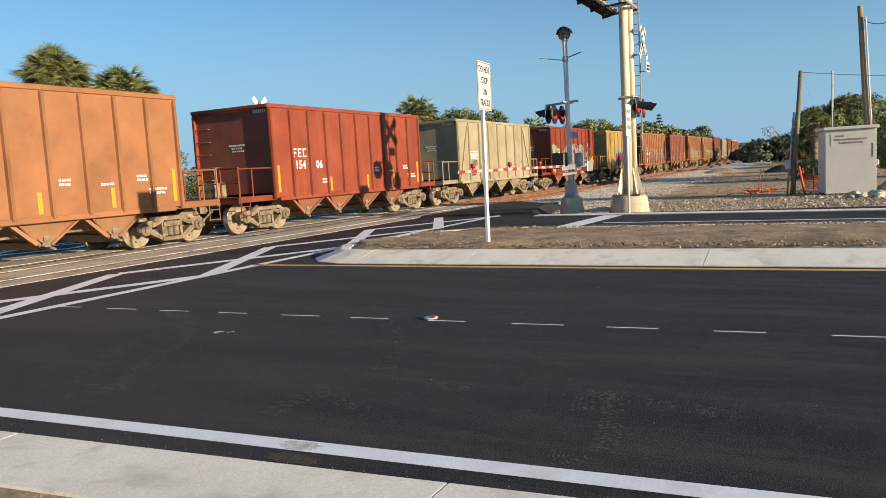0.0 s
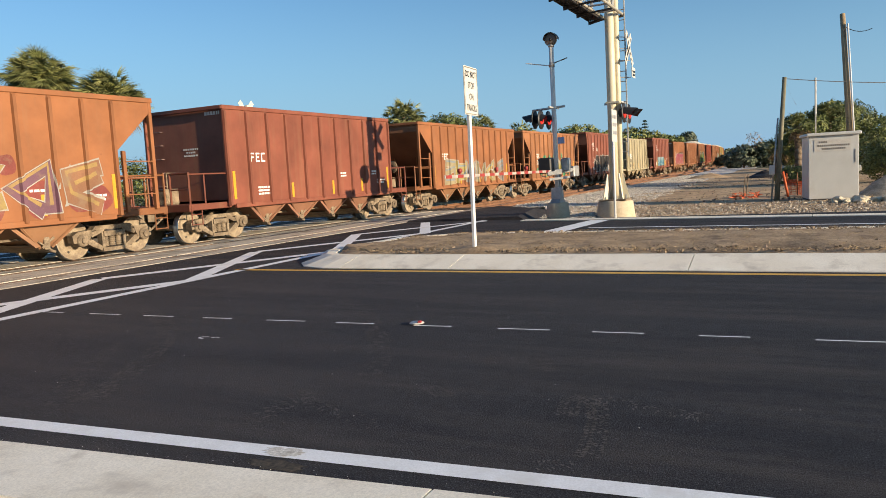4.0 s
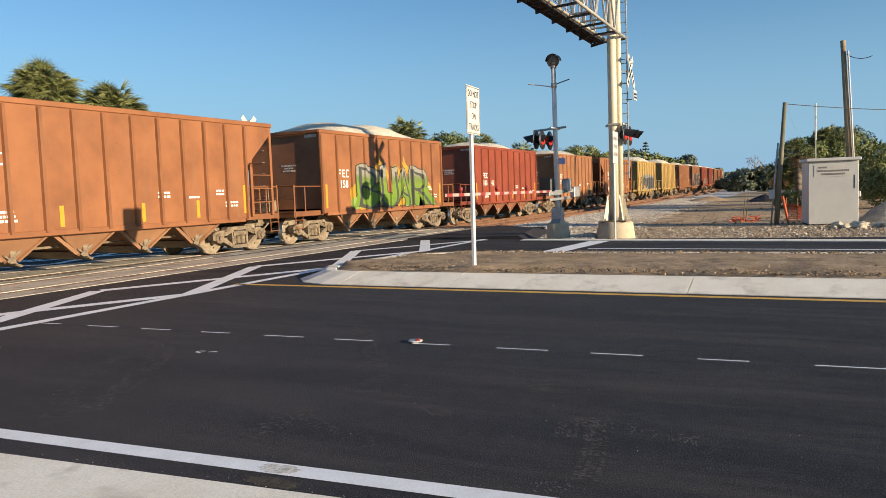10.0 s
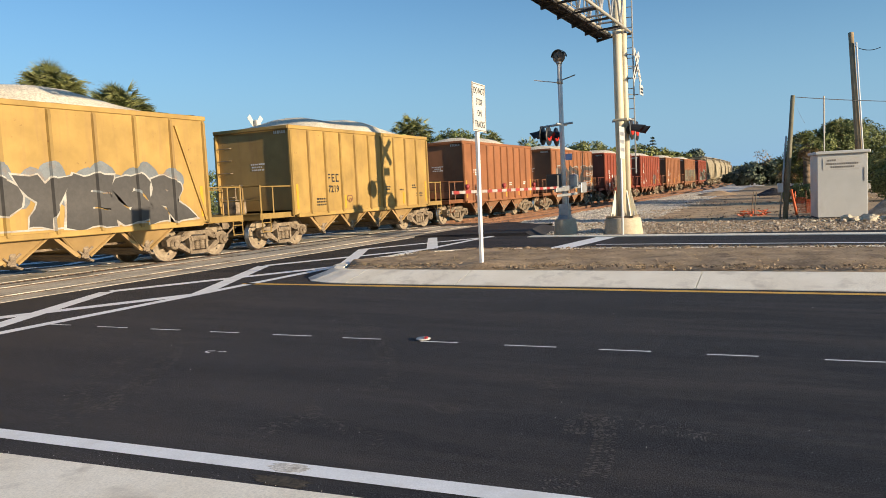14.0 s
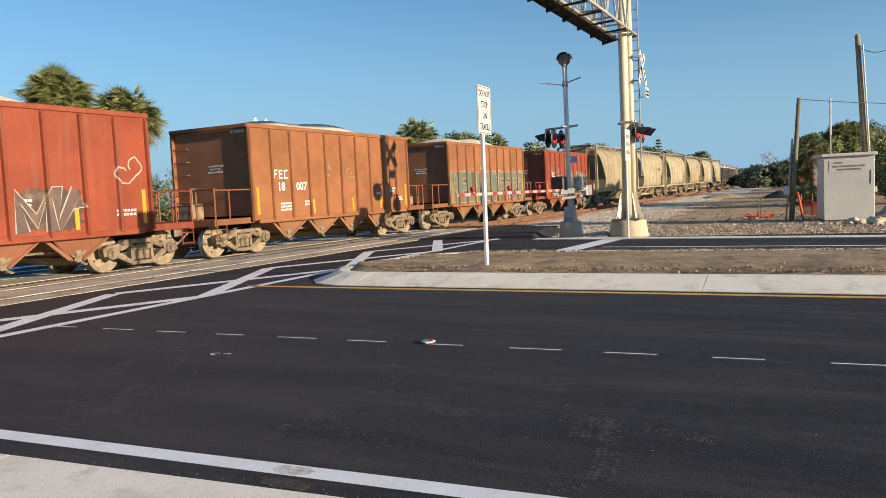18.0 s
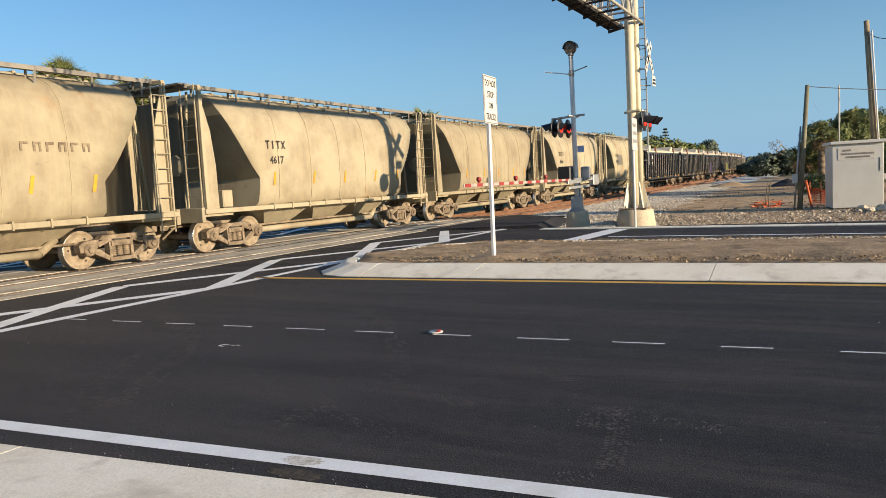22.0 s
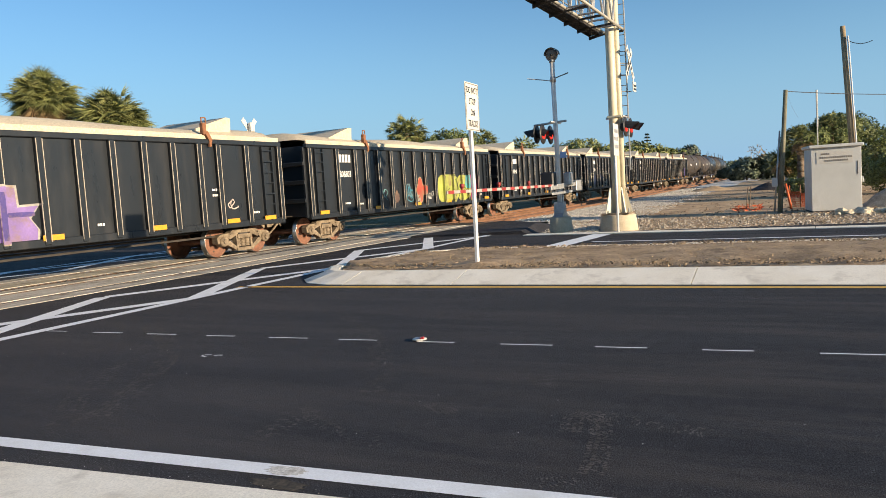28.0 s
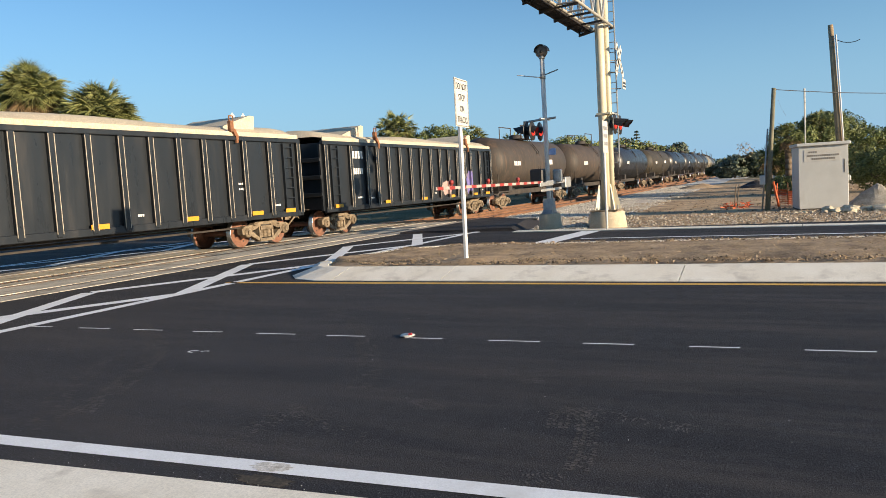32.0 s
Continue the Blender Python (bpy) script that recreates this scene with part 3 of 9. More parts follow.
bm = bmesh.new()
nx, ny = 22, 190
cells = []
for j in range(ny + 1):
    y = 8.42 - j * j * 0.0006 - j * 0.16
    row = []
    lo, hi = 11.5, 15.51
    if y > 6.9:
        lo = 11.5 + max(0, (y - 7.55)) ** 2 * 1.25
        hi = 15.51 - max(0, y - 6.9) ** 2 * 0.95
    for i in range(nx + 1):
        u = i / nx
        x = lo + (hi - lo) * u
        edge = min(u, 1 - u) * 2
        h = 0.13 + 0.07 * min(1, edge * 2.5)
        h += 0.115 * math.exp(-((x - 11.80) ** 2 + (y - 5.23) ** 2) * 5)
        h += 0.035 * noise.noise((x * 1.3, y * 1.3, 0)) + 0.03 * noise.noise((x * 4, y * 4, 3)) + 0.015 * noise.noise((x * 11, y * 11, 7))
        row.append(bm.verts.new((x, y, h if 0 < i < nx else 0.13)))
    cells.append(row)
for a, b in zip(cells, cells[1:]):
    for i in range(nx):
        bm.faces.new((a[i], b[i], b[i + 1], a[i + 1])).smooth = True
setting(linked("median_soil", bm, M["soil"]), "bare brown soil of the median with clods and dead grass", "ground")

# ---- tracks ----
NEAR = -2.48
GAUGE = 0.755
panels = setting(new("crossing_panels"), "worn concrete crossing panels with rust-stained joints", "crossing panel")
for k in range(13):
    x0, x1 = -3 + 2.44 * k, -3 + 2.44 * (k + 1) - 0.02
    for lo, hi in ((12.25, 12.90), (13.18, 14.36), (14.64, 15.18), (15.68, 16.84), (17.10, 17.8)):
        bm = bmesh.new()
        box(bm, x0, x1, lo, hi, -0.3, 0.002 + 0.0012 * ((k * 7 + int(lo)) % 3), 0.004)
        part("panel", bm, M["panel_concrete"], panels)


def rail(name, offset, s0, s1, step):
    bm = bmesh.new()
    prof = [(-0.07, -0.17), (-0.07, -0.155), (-0.012, -0.13), (-0.012, -0.045), (-0.036, -0.03), (-0.036, -0.004), (-0.028, 0.0), (0.028, 0.0), (0.036, -0.004), (0.036, -0.03), (0.012, -0.045), (0.012, -0.13), (0.07, -0.155), (0.07, -0.17)]
    ribbon(bm, s0, s1, step, [(offset + o, z) for o, z in prof])
    for f in bm.faces:
        f.material_index = 1 if f.calc_center_median().z - rise(f.calc_center_median().x) > -0.003 else 0
    return setting(linked(name, bm, [M["rail_rust"], M["rail_steel"]]), "rusty steel running rail with a bright worn head", "rail")


for o in (-GAUGE, GAUGE, NEAR - GAUGE, NEAR + GAUGE):
    rail("rail", o, -90, 460, 5.0)

bm = bmesh.new()
ribbon(bm, 31.0, 460, 6.0, [(-9.6, -0.15), (-6.6, -0.12), (-4.1, -0.08), (-3.9, -0.10)])
setting(linked("ballast_shoulder", bm, M["ballast"]), "grey crushed-stone ballast shoulder beside the tracks", "ballast")
bm = bmesh.new()
ribbon(bm, 31.0, 460, 6.0, [(-3.9, -0.10), (-3.7, -0.20), (2.0, -0.20), (4.5, -0.5)])
ribbon(bm, -90, -4.0, 6.0, [(-6, -0.5), (-3.7, -0.13), (2.0, -0.13), (4.5, -0.5)])
setting(linked("track_bed", bm, M["rusty_ballast"]), "rust-brown stone bed between and under the rails", "ballast")


# sleepers, where the beds are open
tie_me = bpy.data.meshes.new("tie")
bm = bmesh.new()
box(bm, -0.115, 0.115, -1.3, 1.3, -0.34, -0.165, 0.012)
bm.to_mesh(tie_me)
bm.free()
tie_me.materials.append(M["tie_wood"])
for off, label in ((NEAR, "near"), (0.0, "far")):
    bed = setting(new("ties"), "weathered timber sleepers under the open track", "railway sleeper")
    for k in range(145):
        s0 = 31.4 + 0.56 * k
        x, y, z, a = track_point(s0, off)
        tie = new("tie", tie_me)
        tie.parent = bed
        tie.matrix_basis = pose(x, y, z + 0.02 * ((k * 13) % 5) / 5, 0, 0, math.degrees(a) + ((k * 7) % 5 - 2) * 0.5)


# ---- signs and signals beside the crossing ----
FLAT_Y = pose(0, 0, 0, 90, 0, 0)


def stop_sign_post():
    """White plate facing the traffic from the camera's side, on a slim post in the median."""
    root = tagged(new("road_sign", None), "white DO NOT STOP ON TRACKS sign on a slim pale post", "road sign")
    root.matrix_basis = pose(11.78, 5.23, 0.267, 0, 1.2, 0) @ Matrix.Scale(0.905, 4)
    bm = bmesh.new()
    box(bm, -0.045, 0.045, -0.03, 0.03, -0.45, 3.34, 0.008)
    part("post", bm, M["aluminium"], root)
    bm = bmesh.new()
    box(bm, -0.305, 0.305, -0.006, 0.006, 2.46, 3.36)
    plate = part("plate", bm, M["sign_white"], root)
    plate.matrix_basis = pose(0.02, -0.045, 0)
    for x0, x1, z0, z1 in ((-0.29, 0.29, 3.33, 3.345), (-0.29, 0.29, 2.475, 2.49), (-0.29, -0.275, 2.49, 3.33), (0.275, 0.29, 2.49, 3.33)):
        bm = bmesh.new()
        box(bm, x0, x1, -0.010, -0.0065, z0, z1)
        part("border", bm, M["walk_steel"], plate)
    for k, word in enumerate(("DO NOT", "STOP", "ON", "TRACKS")):
        lettering("lettering", word, 0.175, M["sign_black"], plate, pose(0, -0.011, 3.21 - 0.207 * k, 90, 0, 0), "", 0.0, 0.70)
    return root


stop_sign_post()


def disc_light(root, x, y, z, facing, hood=0.35):
    """One flashing light: black target disc, red lens, long hood. facing -1 looks to -y."""
    bm = bmesh.new()
    lathe(bm, [(0.30, -0.012), (0.305, 0.0), (0.30, 0.012)], 20, (0, 0, 0), "y")
    disc = part("target_disc", bm, M["black_plastic"], root)
    disc.matrix_basis = pose(x, y, z)
    bm = bmesh.new()
    lathe(bm, [(0.15, 0.0), (0.14, facing * 0.03), (0.08, facing * 0.05), (0.01, facing * 0.055)], 18, (0, facing * 0.013, 0), "y")
    part("lens", bm, M["red_lens"], disc, "lit red lens")
    bm = bmesh.new()
    n = 10
    for k in range(n):
        a0, a1 = math.pi * (-0.05 + 1.1 * k / n), math.pi * (-0.05 + 1.1 * (k + 1) / n)
        l0, l1 = hood * (0.55 + 0.45 * math.sin(max(0, min(math.pi, a0)))), hood * (0.55 + 0.45 * math.sin(max(0, min(math.pi, a1))))
        for r in (0.17, 0.18):
            sheet(bm, [(r * math.cos(a0), 0, r * math.sin(a0)), (r * math.cos(a1), 0, r * math.sin(a1)), (r * math.cos(a1), facing * l1, r * math.sin(a1) - 0.06), (r * math.cos(a0), facing * l0, r * math.sin(a0) - 0.06)])
    part("hood", bm, M["black_plastic"], disc)
    bm = bmesh.new()
    lathe(bm, [(0.13, 0.0), (0.12, -facing * 0.12), (0.06, -facing * 0.15)], 12, (0, -facing * 0.012, 0), "y")
    part("housing", bm, M["black_plastic"], disc)
    return disc


def concrete_base(root, r, h, z0=-0.3):
    bm = bmesh.new()
    lathe(bm, [(r * 1.18, z0), (r * 1.12, 0.02), (r, h - 0.03), (r - 0.03, h)], 16, (0, 0, 0), "z")
    return part("footing", bm, M["footing_concrete"], root, "tan-stained concrete footing")


def gate_signal():
    root = tagged(new("crossing_gate", None), "silver crossing gate with its striped arm lowered and red lights lit", "crossing gate")
    root.matrix_basis = pose(23.19, 7.317, -0.039, 0, -0.8, 0)
    concrete_base(root, 0.34, 0.48)
    bm = bmesh.new()
    rod(bm, (0, 0, 0.48), (0, 0, 5.42), 0.075, n=14)
    part("pole", bm, M["aluminium"], root)
    bm = bmesh.new()
    prism(bm, [(-0.30, 0.48), (0.30, 0.48), (0.16, 0.60), (0.12, 0.95), (-0.12, 0.95), (-0.16, 0.60)], -0.16, 0.16)
    part("pole_base", bm, M["galvanised"], root)
    bm = bmesh.new()
    lathe(bm, [(0.08, 0.12), (0.16, 0.09), (0.195, 0.02), (0.20, -0.03), (0.17, -0.055), (0.06, -0.075)], 22, (0, 0, 5.58), "x")
    bell = part("bell", bm, M["bell_face"], root, "round brown warning bell on the mast head")
    bm = bmesh.new()
    n = 12
    for k in range(n):
        a0, a1 = math.pi * k / n, math.pi * (k + 1) / n
        for r in (0.215, 0.225):
            sheet(bm, [(-0.12, r * math.cos(a0), 5.58 + r * math.sin(a0)), (-0.12, r * math.cos(a1), 5.58 + r * math.sin(a1)), (0.14, r * math.cos(a1), 5.58 + r * math.sin(a1)), (0.14, r * math.cos(a0), 5.58 + r * math.sin(a0))])
        sheet(bm, [(-0.12, q * math.cos(b), 5.58 + q * math.sin(b)) for q, b in ((0.215, a0), (0.225, a0), (0.225, a1), (0.215, a1))])
    part("bell_hood", bm, M["bell_dark"], bell, "dark half-round hood")
    bm = bmesh.new()
    rod(bm, (0, 0, 5.36), (0, 0, 5.44), 0.095, n=12)
    part("bell_bracket", bm, M["galvanised"], bell)
    bm = bmesh.new()
    lathe(bm, [(0.035, -0.08), (0.035, -0.10), (0.015, -0.11)], 10, (0, 0, 5.58), "x")
    part("gong_hub", bm, M["sign_black"], bell)
    bm = bmesh.new()
    rod(bm, (0.0, 0.86, 4.95), (0.0, 0.12, 4.80), 0.016, n=6)
    rod(bm, (0.0, 0.12, 4.80), (0.0, 0.0, 4.80), 0.022, n=6)
    part("cross_bar", bm, M["aluminium"], root)
    bm = bmesh.new()
    rod(bm, (0.0, 0.0, 4.84), (0.35, -0.40, 5.02), 0.018, n=6)
    part("cross_bar", bm, M["walk_steel"], root)
    bm = bmesh.new()
    rod(bm, (0, 0, 4.74), (0, 0, 4.90), 0.088, n=12)
    part("clamp", bm, M["galvanised"], root)
    bm = bmesh.new()
    rod(bm, (-0.50, 0.0, 3.48), (0.50, 0.0, 3.48), 0.03, n=8)
    rod(bm, (0.0, 0.72, 3.44), (0.0, -0.36, 3.50), 0.035, n=8)
    part("light_arm", bm, M["galvanised"], root)
    disc_light(root, -0.42, 0.30, 3.12, -1, 0.2)
    disc_light(root, 0.34, 0.30, 3.12, -1, 0.2)
    disc_light(root, -0.42, 0.50, 3.14, 1, 0.42)
    bm = bmesh.new()
    box(bm, -0.02, 0.02, -0.30, -0.09, 2.34, 2.54, 0.005)
    part("notice_plate", bm, M["blue_plate"], root, "small blue and white notice")
    # mechanism and arm
    bm = bmesh.new()
    box(bm, -0.18, 0.22, 0.12, 0.55, 1.42, 1.92, 0.04)
    part("gate_motor", bm, M["black_plastic"], root, "black gate motor housing")
    bm = bmesh.new()
    box(bm, 0.10, 0.45, -0.36, -0.12, 1.46, 1.88, 0.04)
    part("gate_motor", bm, M["galvanised"], root, "grey gate motor housing")
    bm = bmesh.new()
    box(bm, -0.8, 1.7, -0.22, -0.16, 1.42, 1.54, 0.01)
    box(bm, 1.1, 1.7, -0.26, -0.10, 1.25, 1.60, 0.02)
    part("counterweight", bm, M["galvanised"], root)
    bm = bmesh.new()
    box(bm, -1.5, -0.2, -0.235, -0.165, 1.38, 1.50, 0.01)
    box(bm, -1.5, 0.6, -0.26, -0.24, 1.22, 1.30, 0.01)
    part("arm_bracket", bm, M["galvanised"], root)
    arm = new("gate_arm", bpy.data.meshes.new("gate_arm"))
    bm = bmesh.new()
    box(bm, -8.6, -1.2, -0.212, -0.188, 1.450, 1.522, 0.006)
    bm.to_mesh(arm.data)
    bm.free()
    arm.data.materials.append(M["arm_white"])
    arm.parent = root
    arm.matrix_basis = pose(0, 0, 0.0, 0, 0.9, 0)
    for k in range(12):
        x = -8.55 + 0.62 * k
        bm = bmesh.new()
        box(bm, x, x + 0.30, -0.215, -0.185, 1.449, 1.523)
        part("stripe", bm, M["arm_red"], arm, "red reflective stripe")
    for x in (-7.8, -5.6, -3.4):
        bm = bmesh.new()
        lathe(bm, [(0.05, -0.04), (0.055, 0.0), (0.05, 0.04)], 10, (x, -0.2, 1.61), "y")
        box(bm, x - 0.03, x + 0.03, -0.22, -0.18, 1.53, 1.60)
        part("arm_lamp", bm, M["arm_red"], arm)
    for x, y in ((0.18, -0.05), (0.25, 0.08)):
        bm = bmesh.new()
        rod(bm, (x, y, 0.6), (x * 0.8, y, 1.4), 0.04, n=8)
        part("conduit", bm, M["galvanised"], root)


M["arm_red"] = plain("arm_red", (0.30, 0.035, 0.03), 0.5, 0, 0.3, 5)
M["arm_white"] = plain("arm_white", (0.40, 0.36, 0.32), 0.5, 0, 0.3, 4)
M["blue_plate"] = plain("blue_plate", (0.30, 0.42, 0.68), 0.5, 0, 0.2, 5)
gate_signal()


def cantilever_signal():
    """Cream tubular mast with a truss walkway reaching out over the road."""
    root = tagged(new("signal_mast", None), "cream steel cantilever signal mast with truss walkway, ladder and red lights", "signal mast")
    root.matrix_basis = pose(22.98, 5.418, -0.031)
    bm = bmesh.new()
    lathe(bm, [(0.62, -0.3), (0.60, 0.02), (0.54, 0.44), (0.50, 0.48)], 8, (0, 0, 0), "z")
    part("footing", bm, M["footing_concrete"], root, "tan-stained concrete footing")
    bm = bmesh.new()
    box(bm, -0.42, 0.42, -0.42, 0.42, 0.48, 0.53, 0.01)
    part("base_plate", bm, M["dusty_steel"], root)
    for x, y, r, name in ((0.0, 0.02, 0.135, "mast_tube"), (0.15, -0.14, 0.09, "mast_tube")):
        bm = bmesh.new()
        rod(bm, (x, y, 0.53), (x, y, 8.4), r, n=16)
        part(name, bm, M["cream_metal"], root)
    for k, (dx, dy) in enumerate(((-0.35, 0.3), (0.3, 0.32), (0.40, -0.28), (-0.28, -0.3), (0.05, -0.42))):
        bm = bmesh.new()
        prism(bm, [(0.0, 0.53), (0.20, 0.53), (0.02, 1.30), (0.0, 1.30)], -0.02, 0.02)
        g = part("gusset", bm, M["cream_metal"], root)
        g.matrix_basis = pose(dx * 0.55, dy * 0.55, 0, 0, 0, math.degrees(math.atan2(dy, dx)))
    for k in range(6):
        a = k * math.tau / 6 + 0.3
        bm = bmesh.new()
        rod(bm, (0.36 * math.cos(a), 0.36 * math.sin(a), 0.50), (0.36 * math.cos(a), 0.36 * math.sin(a), 0.66), 0.028, n=6)
        part("anchor_bolt", bm, M["galvanised"], root)
    for z in (3.42,):
        bm = bmesh.new()
        box(bm, -0.15, 0.26, -0.25, 0.17, z, z + 0.05)
        part("tie_plate", bm, M["cream_metal"], root)
    # ladder
    ladder = new("ladder", bpy.data.meshes.new("ladder"))
    bm = bmesh.new()
    for y in (-0.17, -0.36):
        rod(bm, (0.36, y, 1.8), (0.36, y, 8.4), 0.022, n=6)
    bm.to_mesh(ladder.data)
    bm.free()
    ladder.data.materials.append(M["galvanised"])
    ladder.parent = root
    rung = shared_mesh("rung", M["galvanised"], lambda bm: rod(bm, (0.36, -0.36, 0), (0.36, -0.17, 0), 0.014, n=5))
    for k in range(21):
        place("rung", rung, ladder, pose(0, 0, 1.95 + 0.305 * k))
    # crossbuck facing the traffic
    for s in (-1, 1):
        bm = bmesh.new()
        box(bm, -0.61, 0.61, -0.006, 0.006, -0.115, 0.115)
        blade = part("crossbuck_blade", bm, M["sign_white"], root, "white crossbuck blade")
        blade.matrix_basis = pose(0.50, -0.44 - 0.02 * s, 5.05, 0, s * 48, 0)
        for j in range(5):
            bm = bmesh.new()
            box(bm, -0.50 + 0.21 * j, -0.38 + 0.21 * j, -0.010, -0.0065, -0.05, 0.05)
            part("writing", bm, M["sign_black"], blade)
    bm = bmesh.new()
    box(bm, 0.30, 0.74, -0.56, -0.54, 4.18, 4.48)
    plaque = part("plaque", bm, M["sign_white"], root, "small white plaque under the crossbuck")
    for z in (4.36, 4.26):
        bm = bmesh.new()
        box(bm, 0.36, 0.70, -0.566, -0.561, z - 0.03, z + 0.03)
        part("writing", bm, M["sign_black"], plaque)
    for z in (4.2, 4.7, 5.05, 5.4):
        bm = bmesh.new()
        rod(bm, (0.2, -0.2, z), (0.5, -0.46, z), 0.014, n=5)
        part("sign_bracket", bm, M["galvanised"], root)
    # lights
    bm = bmesh.new()
    rod(bm, (0.45, 0.35, 3.45), (0.45, -0.28, 3.45), 0.035, n=8)
    rod(bm, (0.0, -0.25, 3.45), (0.9, -0.25, 3.45), 0.035, n=8)
    part("light_arm", bm, M["galvanised"], root)
    disc_light(root, 0.10, -0.32, 3.12, -1, 0.42)
    disc_light(root, 0.80, -0.32, 3.12, -1, 0.42)
    # truss
    truss = new("truss", bpy.data.meshes.new("truss"))
    bm = bmesh.new()
    L = -13.0
    for y in (-0.30, 0.30):
        for z in (6.08, 7.30):
            rod(bm, (0.45, y, z), (L, y, z), 0.042, n=8)
    bm.to_mesh(truss.data)
    bm.free()
    truss.data.materials.append(M["truss_steel"])
    truss.parent = root
    web = shared_mesh("web", M["galvanised"], lambda bm: rod(bm, (0, 0, 6.08), (-0.55, 0, 7.30), 0.03, n=6))
    for k in range(24):
        for y in (-0.30, 0.30):
            place("web_member", web, truss, pose(-0.35 - 0.55 * k - (0 if k % 2 else 0.55), y, 0, 0, 0, 180 if not k % 2 else 0))
    strut = shared_mesh("strut", M["galvanised"], lambda bm: rod(bm, (0, -0.30, 0), (0, 0.30, 0), 0.028, n=6))
    for k in range(13):
        for z in (6.08, 7.30):
            place("cross_strut", strut, truss, pose(-0.4 - 1.05 * k, 0, z))
    grate = shared_mesh("grate", M["dark_steel"], grate_mesh)
    for k in range(10):
        place("walkway_grating", grate, root, pose(0.3 - 1.3 * k, 0, 0), None)
    bracket = shared_mesh("walk_bracket", M["dark_steel"], lambda bm: prism(bm, [(-0.32, 6.0), (0.30, 5.98), (0.74, 5.90), (0.74, 6.0), (-0.32, 6.06)], -0.03, 0.03, "x"))
    for k in range(11):
        place("walkway_bracket", bracket, root, pose(0.35 - 1.3 * k, 0, 0))
    for y in (0.72,):
        bm = bmesh.new()
        rod(bm, (0.3, y, 7.05), (L, y, 7.05), 0.022, n=6)
        rod(bm, (0.3, y, 6.55), (L, y, 6.55), 0.018, n=6)
        part("guard_rail", bm, M["galvanised"], root)
    post = shared_mesh("guard_post", M["galvanised"], lambda bm: rod(bm, (0, 0.72, 6.0), (0, 0.72, 7.06), 0.022, n=6))
    for k in range(11):
        place("guard_post", post, root, pose(0.3 - 1.3 * k, 0, 0))


def grate_mesh(bm):
    for k in range(13):
        box(bm, -1.27, 0.0, 0.345 + 0.027 * k, 0.358 + 0.027 * k, 6.02, 6.06)
    for k in range(10):
        box(bm, -1.26 + 0.14 * k, -1.24 + 0.14 * k, 0.33, 0.69, 6.012, 6.05)
    box(bm, -1.27, 0.0, 0.69, 0.72, 5.98, 6.10)
    box(bm, -1.27, 0.0, 0.31, 0.335, 5.98, 6.10)


MESHES = {}


def shared_mesh(key, material, build):
    if key not in MESHES:
        bm = bmesh.new()
        build(bm)
        me = bpy.data.meshes.new(key)
        bm.to_mesh(me)
        bm.free()
        me.materials.append(material)
        MESHES[key] = me
    return MESHES[key]


cantilever_signal()


def narrow_sign():
    root = tagged(new("road_sign", None), "narrow white sign seen on its pale post by the far kerb", "road sign")
    root.matrix_basis = pose(21.35, 5.05, -0.02, 0, 0.8, 0)
    bm = bmesh.new()
    rod(bm, (0, 0, -0.3), (0, 0, 3.1), 0.035, n=8)
    part("post", bm, M["aluminium"], root)
    bm = bmesh.new()
    box(bm, -0.30, 0.30, -0.05, -0.04, 2.2, 3.1)
    plate = part("plate", bm, M["sign_white"], root)
    for z in (2.9, 2.68, 2.46):
        bm = bmesh.new()
        box(bm, -0.22, 0.22, -0.056, -0.051, z - 0.05, z + 0.05)
        part("writing", bm, M["galvanised"], plate)


narrow_sign()


def far_crossbuck():
    """The crossing signal on the other side of the tracks, showing over the cars."""
    root = tagged(new("crossing_signal", None), "silver crossing signal with white crossbuck beyond the tracks", "crossing signal")
    root.matrix_basis = pose(26.3, 22.3, 0)
    bm = bmesh.new()
    rod(bm, (0, 0, -0.3), (0, 0, 4.7), 0.08, n=10)
    part("pole", bm, M["aluminium"], root)
    for s in (-1, 1):
        bm = bmesh.new()
        box(bm, -0.61, 0.61, -0.006, 0.006, -0.115, 0.115)
        b = part("crossbuck_blade", bm, M["sign_white"], root)
        b.matrix_basis = pose(0, 0.1 + 0.02 * s, 4.75, 0, s * 48, 0)
    bm = bmesh.new()
    box(bm, -0.14, 0.14, -0.10, 0.06, 4.65, 5.05, 0.02)
    part("bell", bm, M["sign_white"], root)
    disc_light(root, -0.38, 0.1, 3.1, 1)
    disc_light(root, 0.38, 0.1, 3.1, 1)


far_crossbuck()


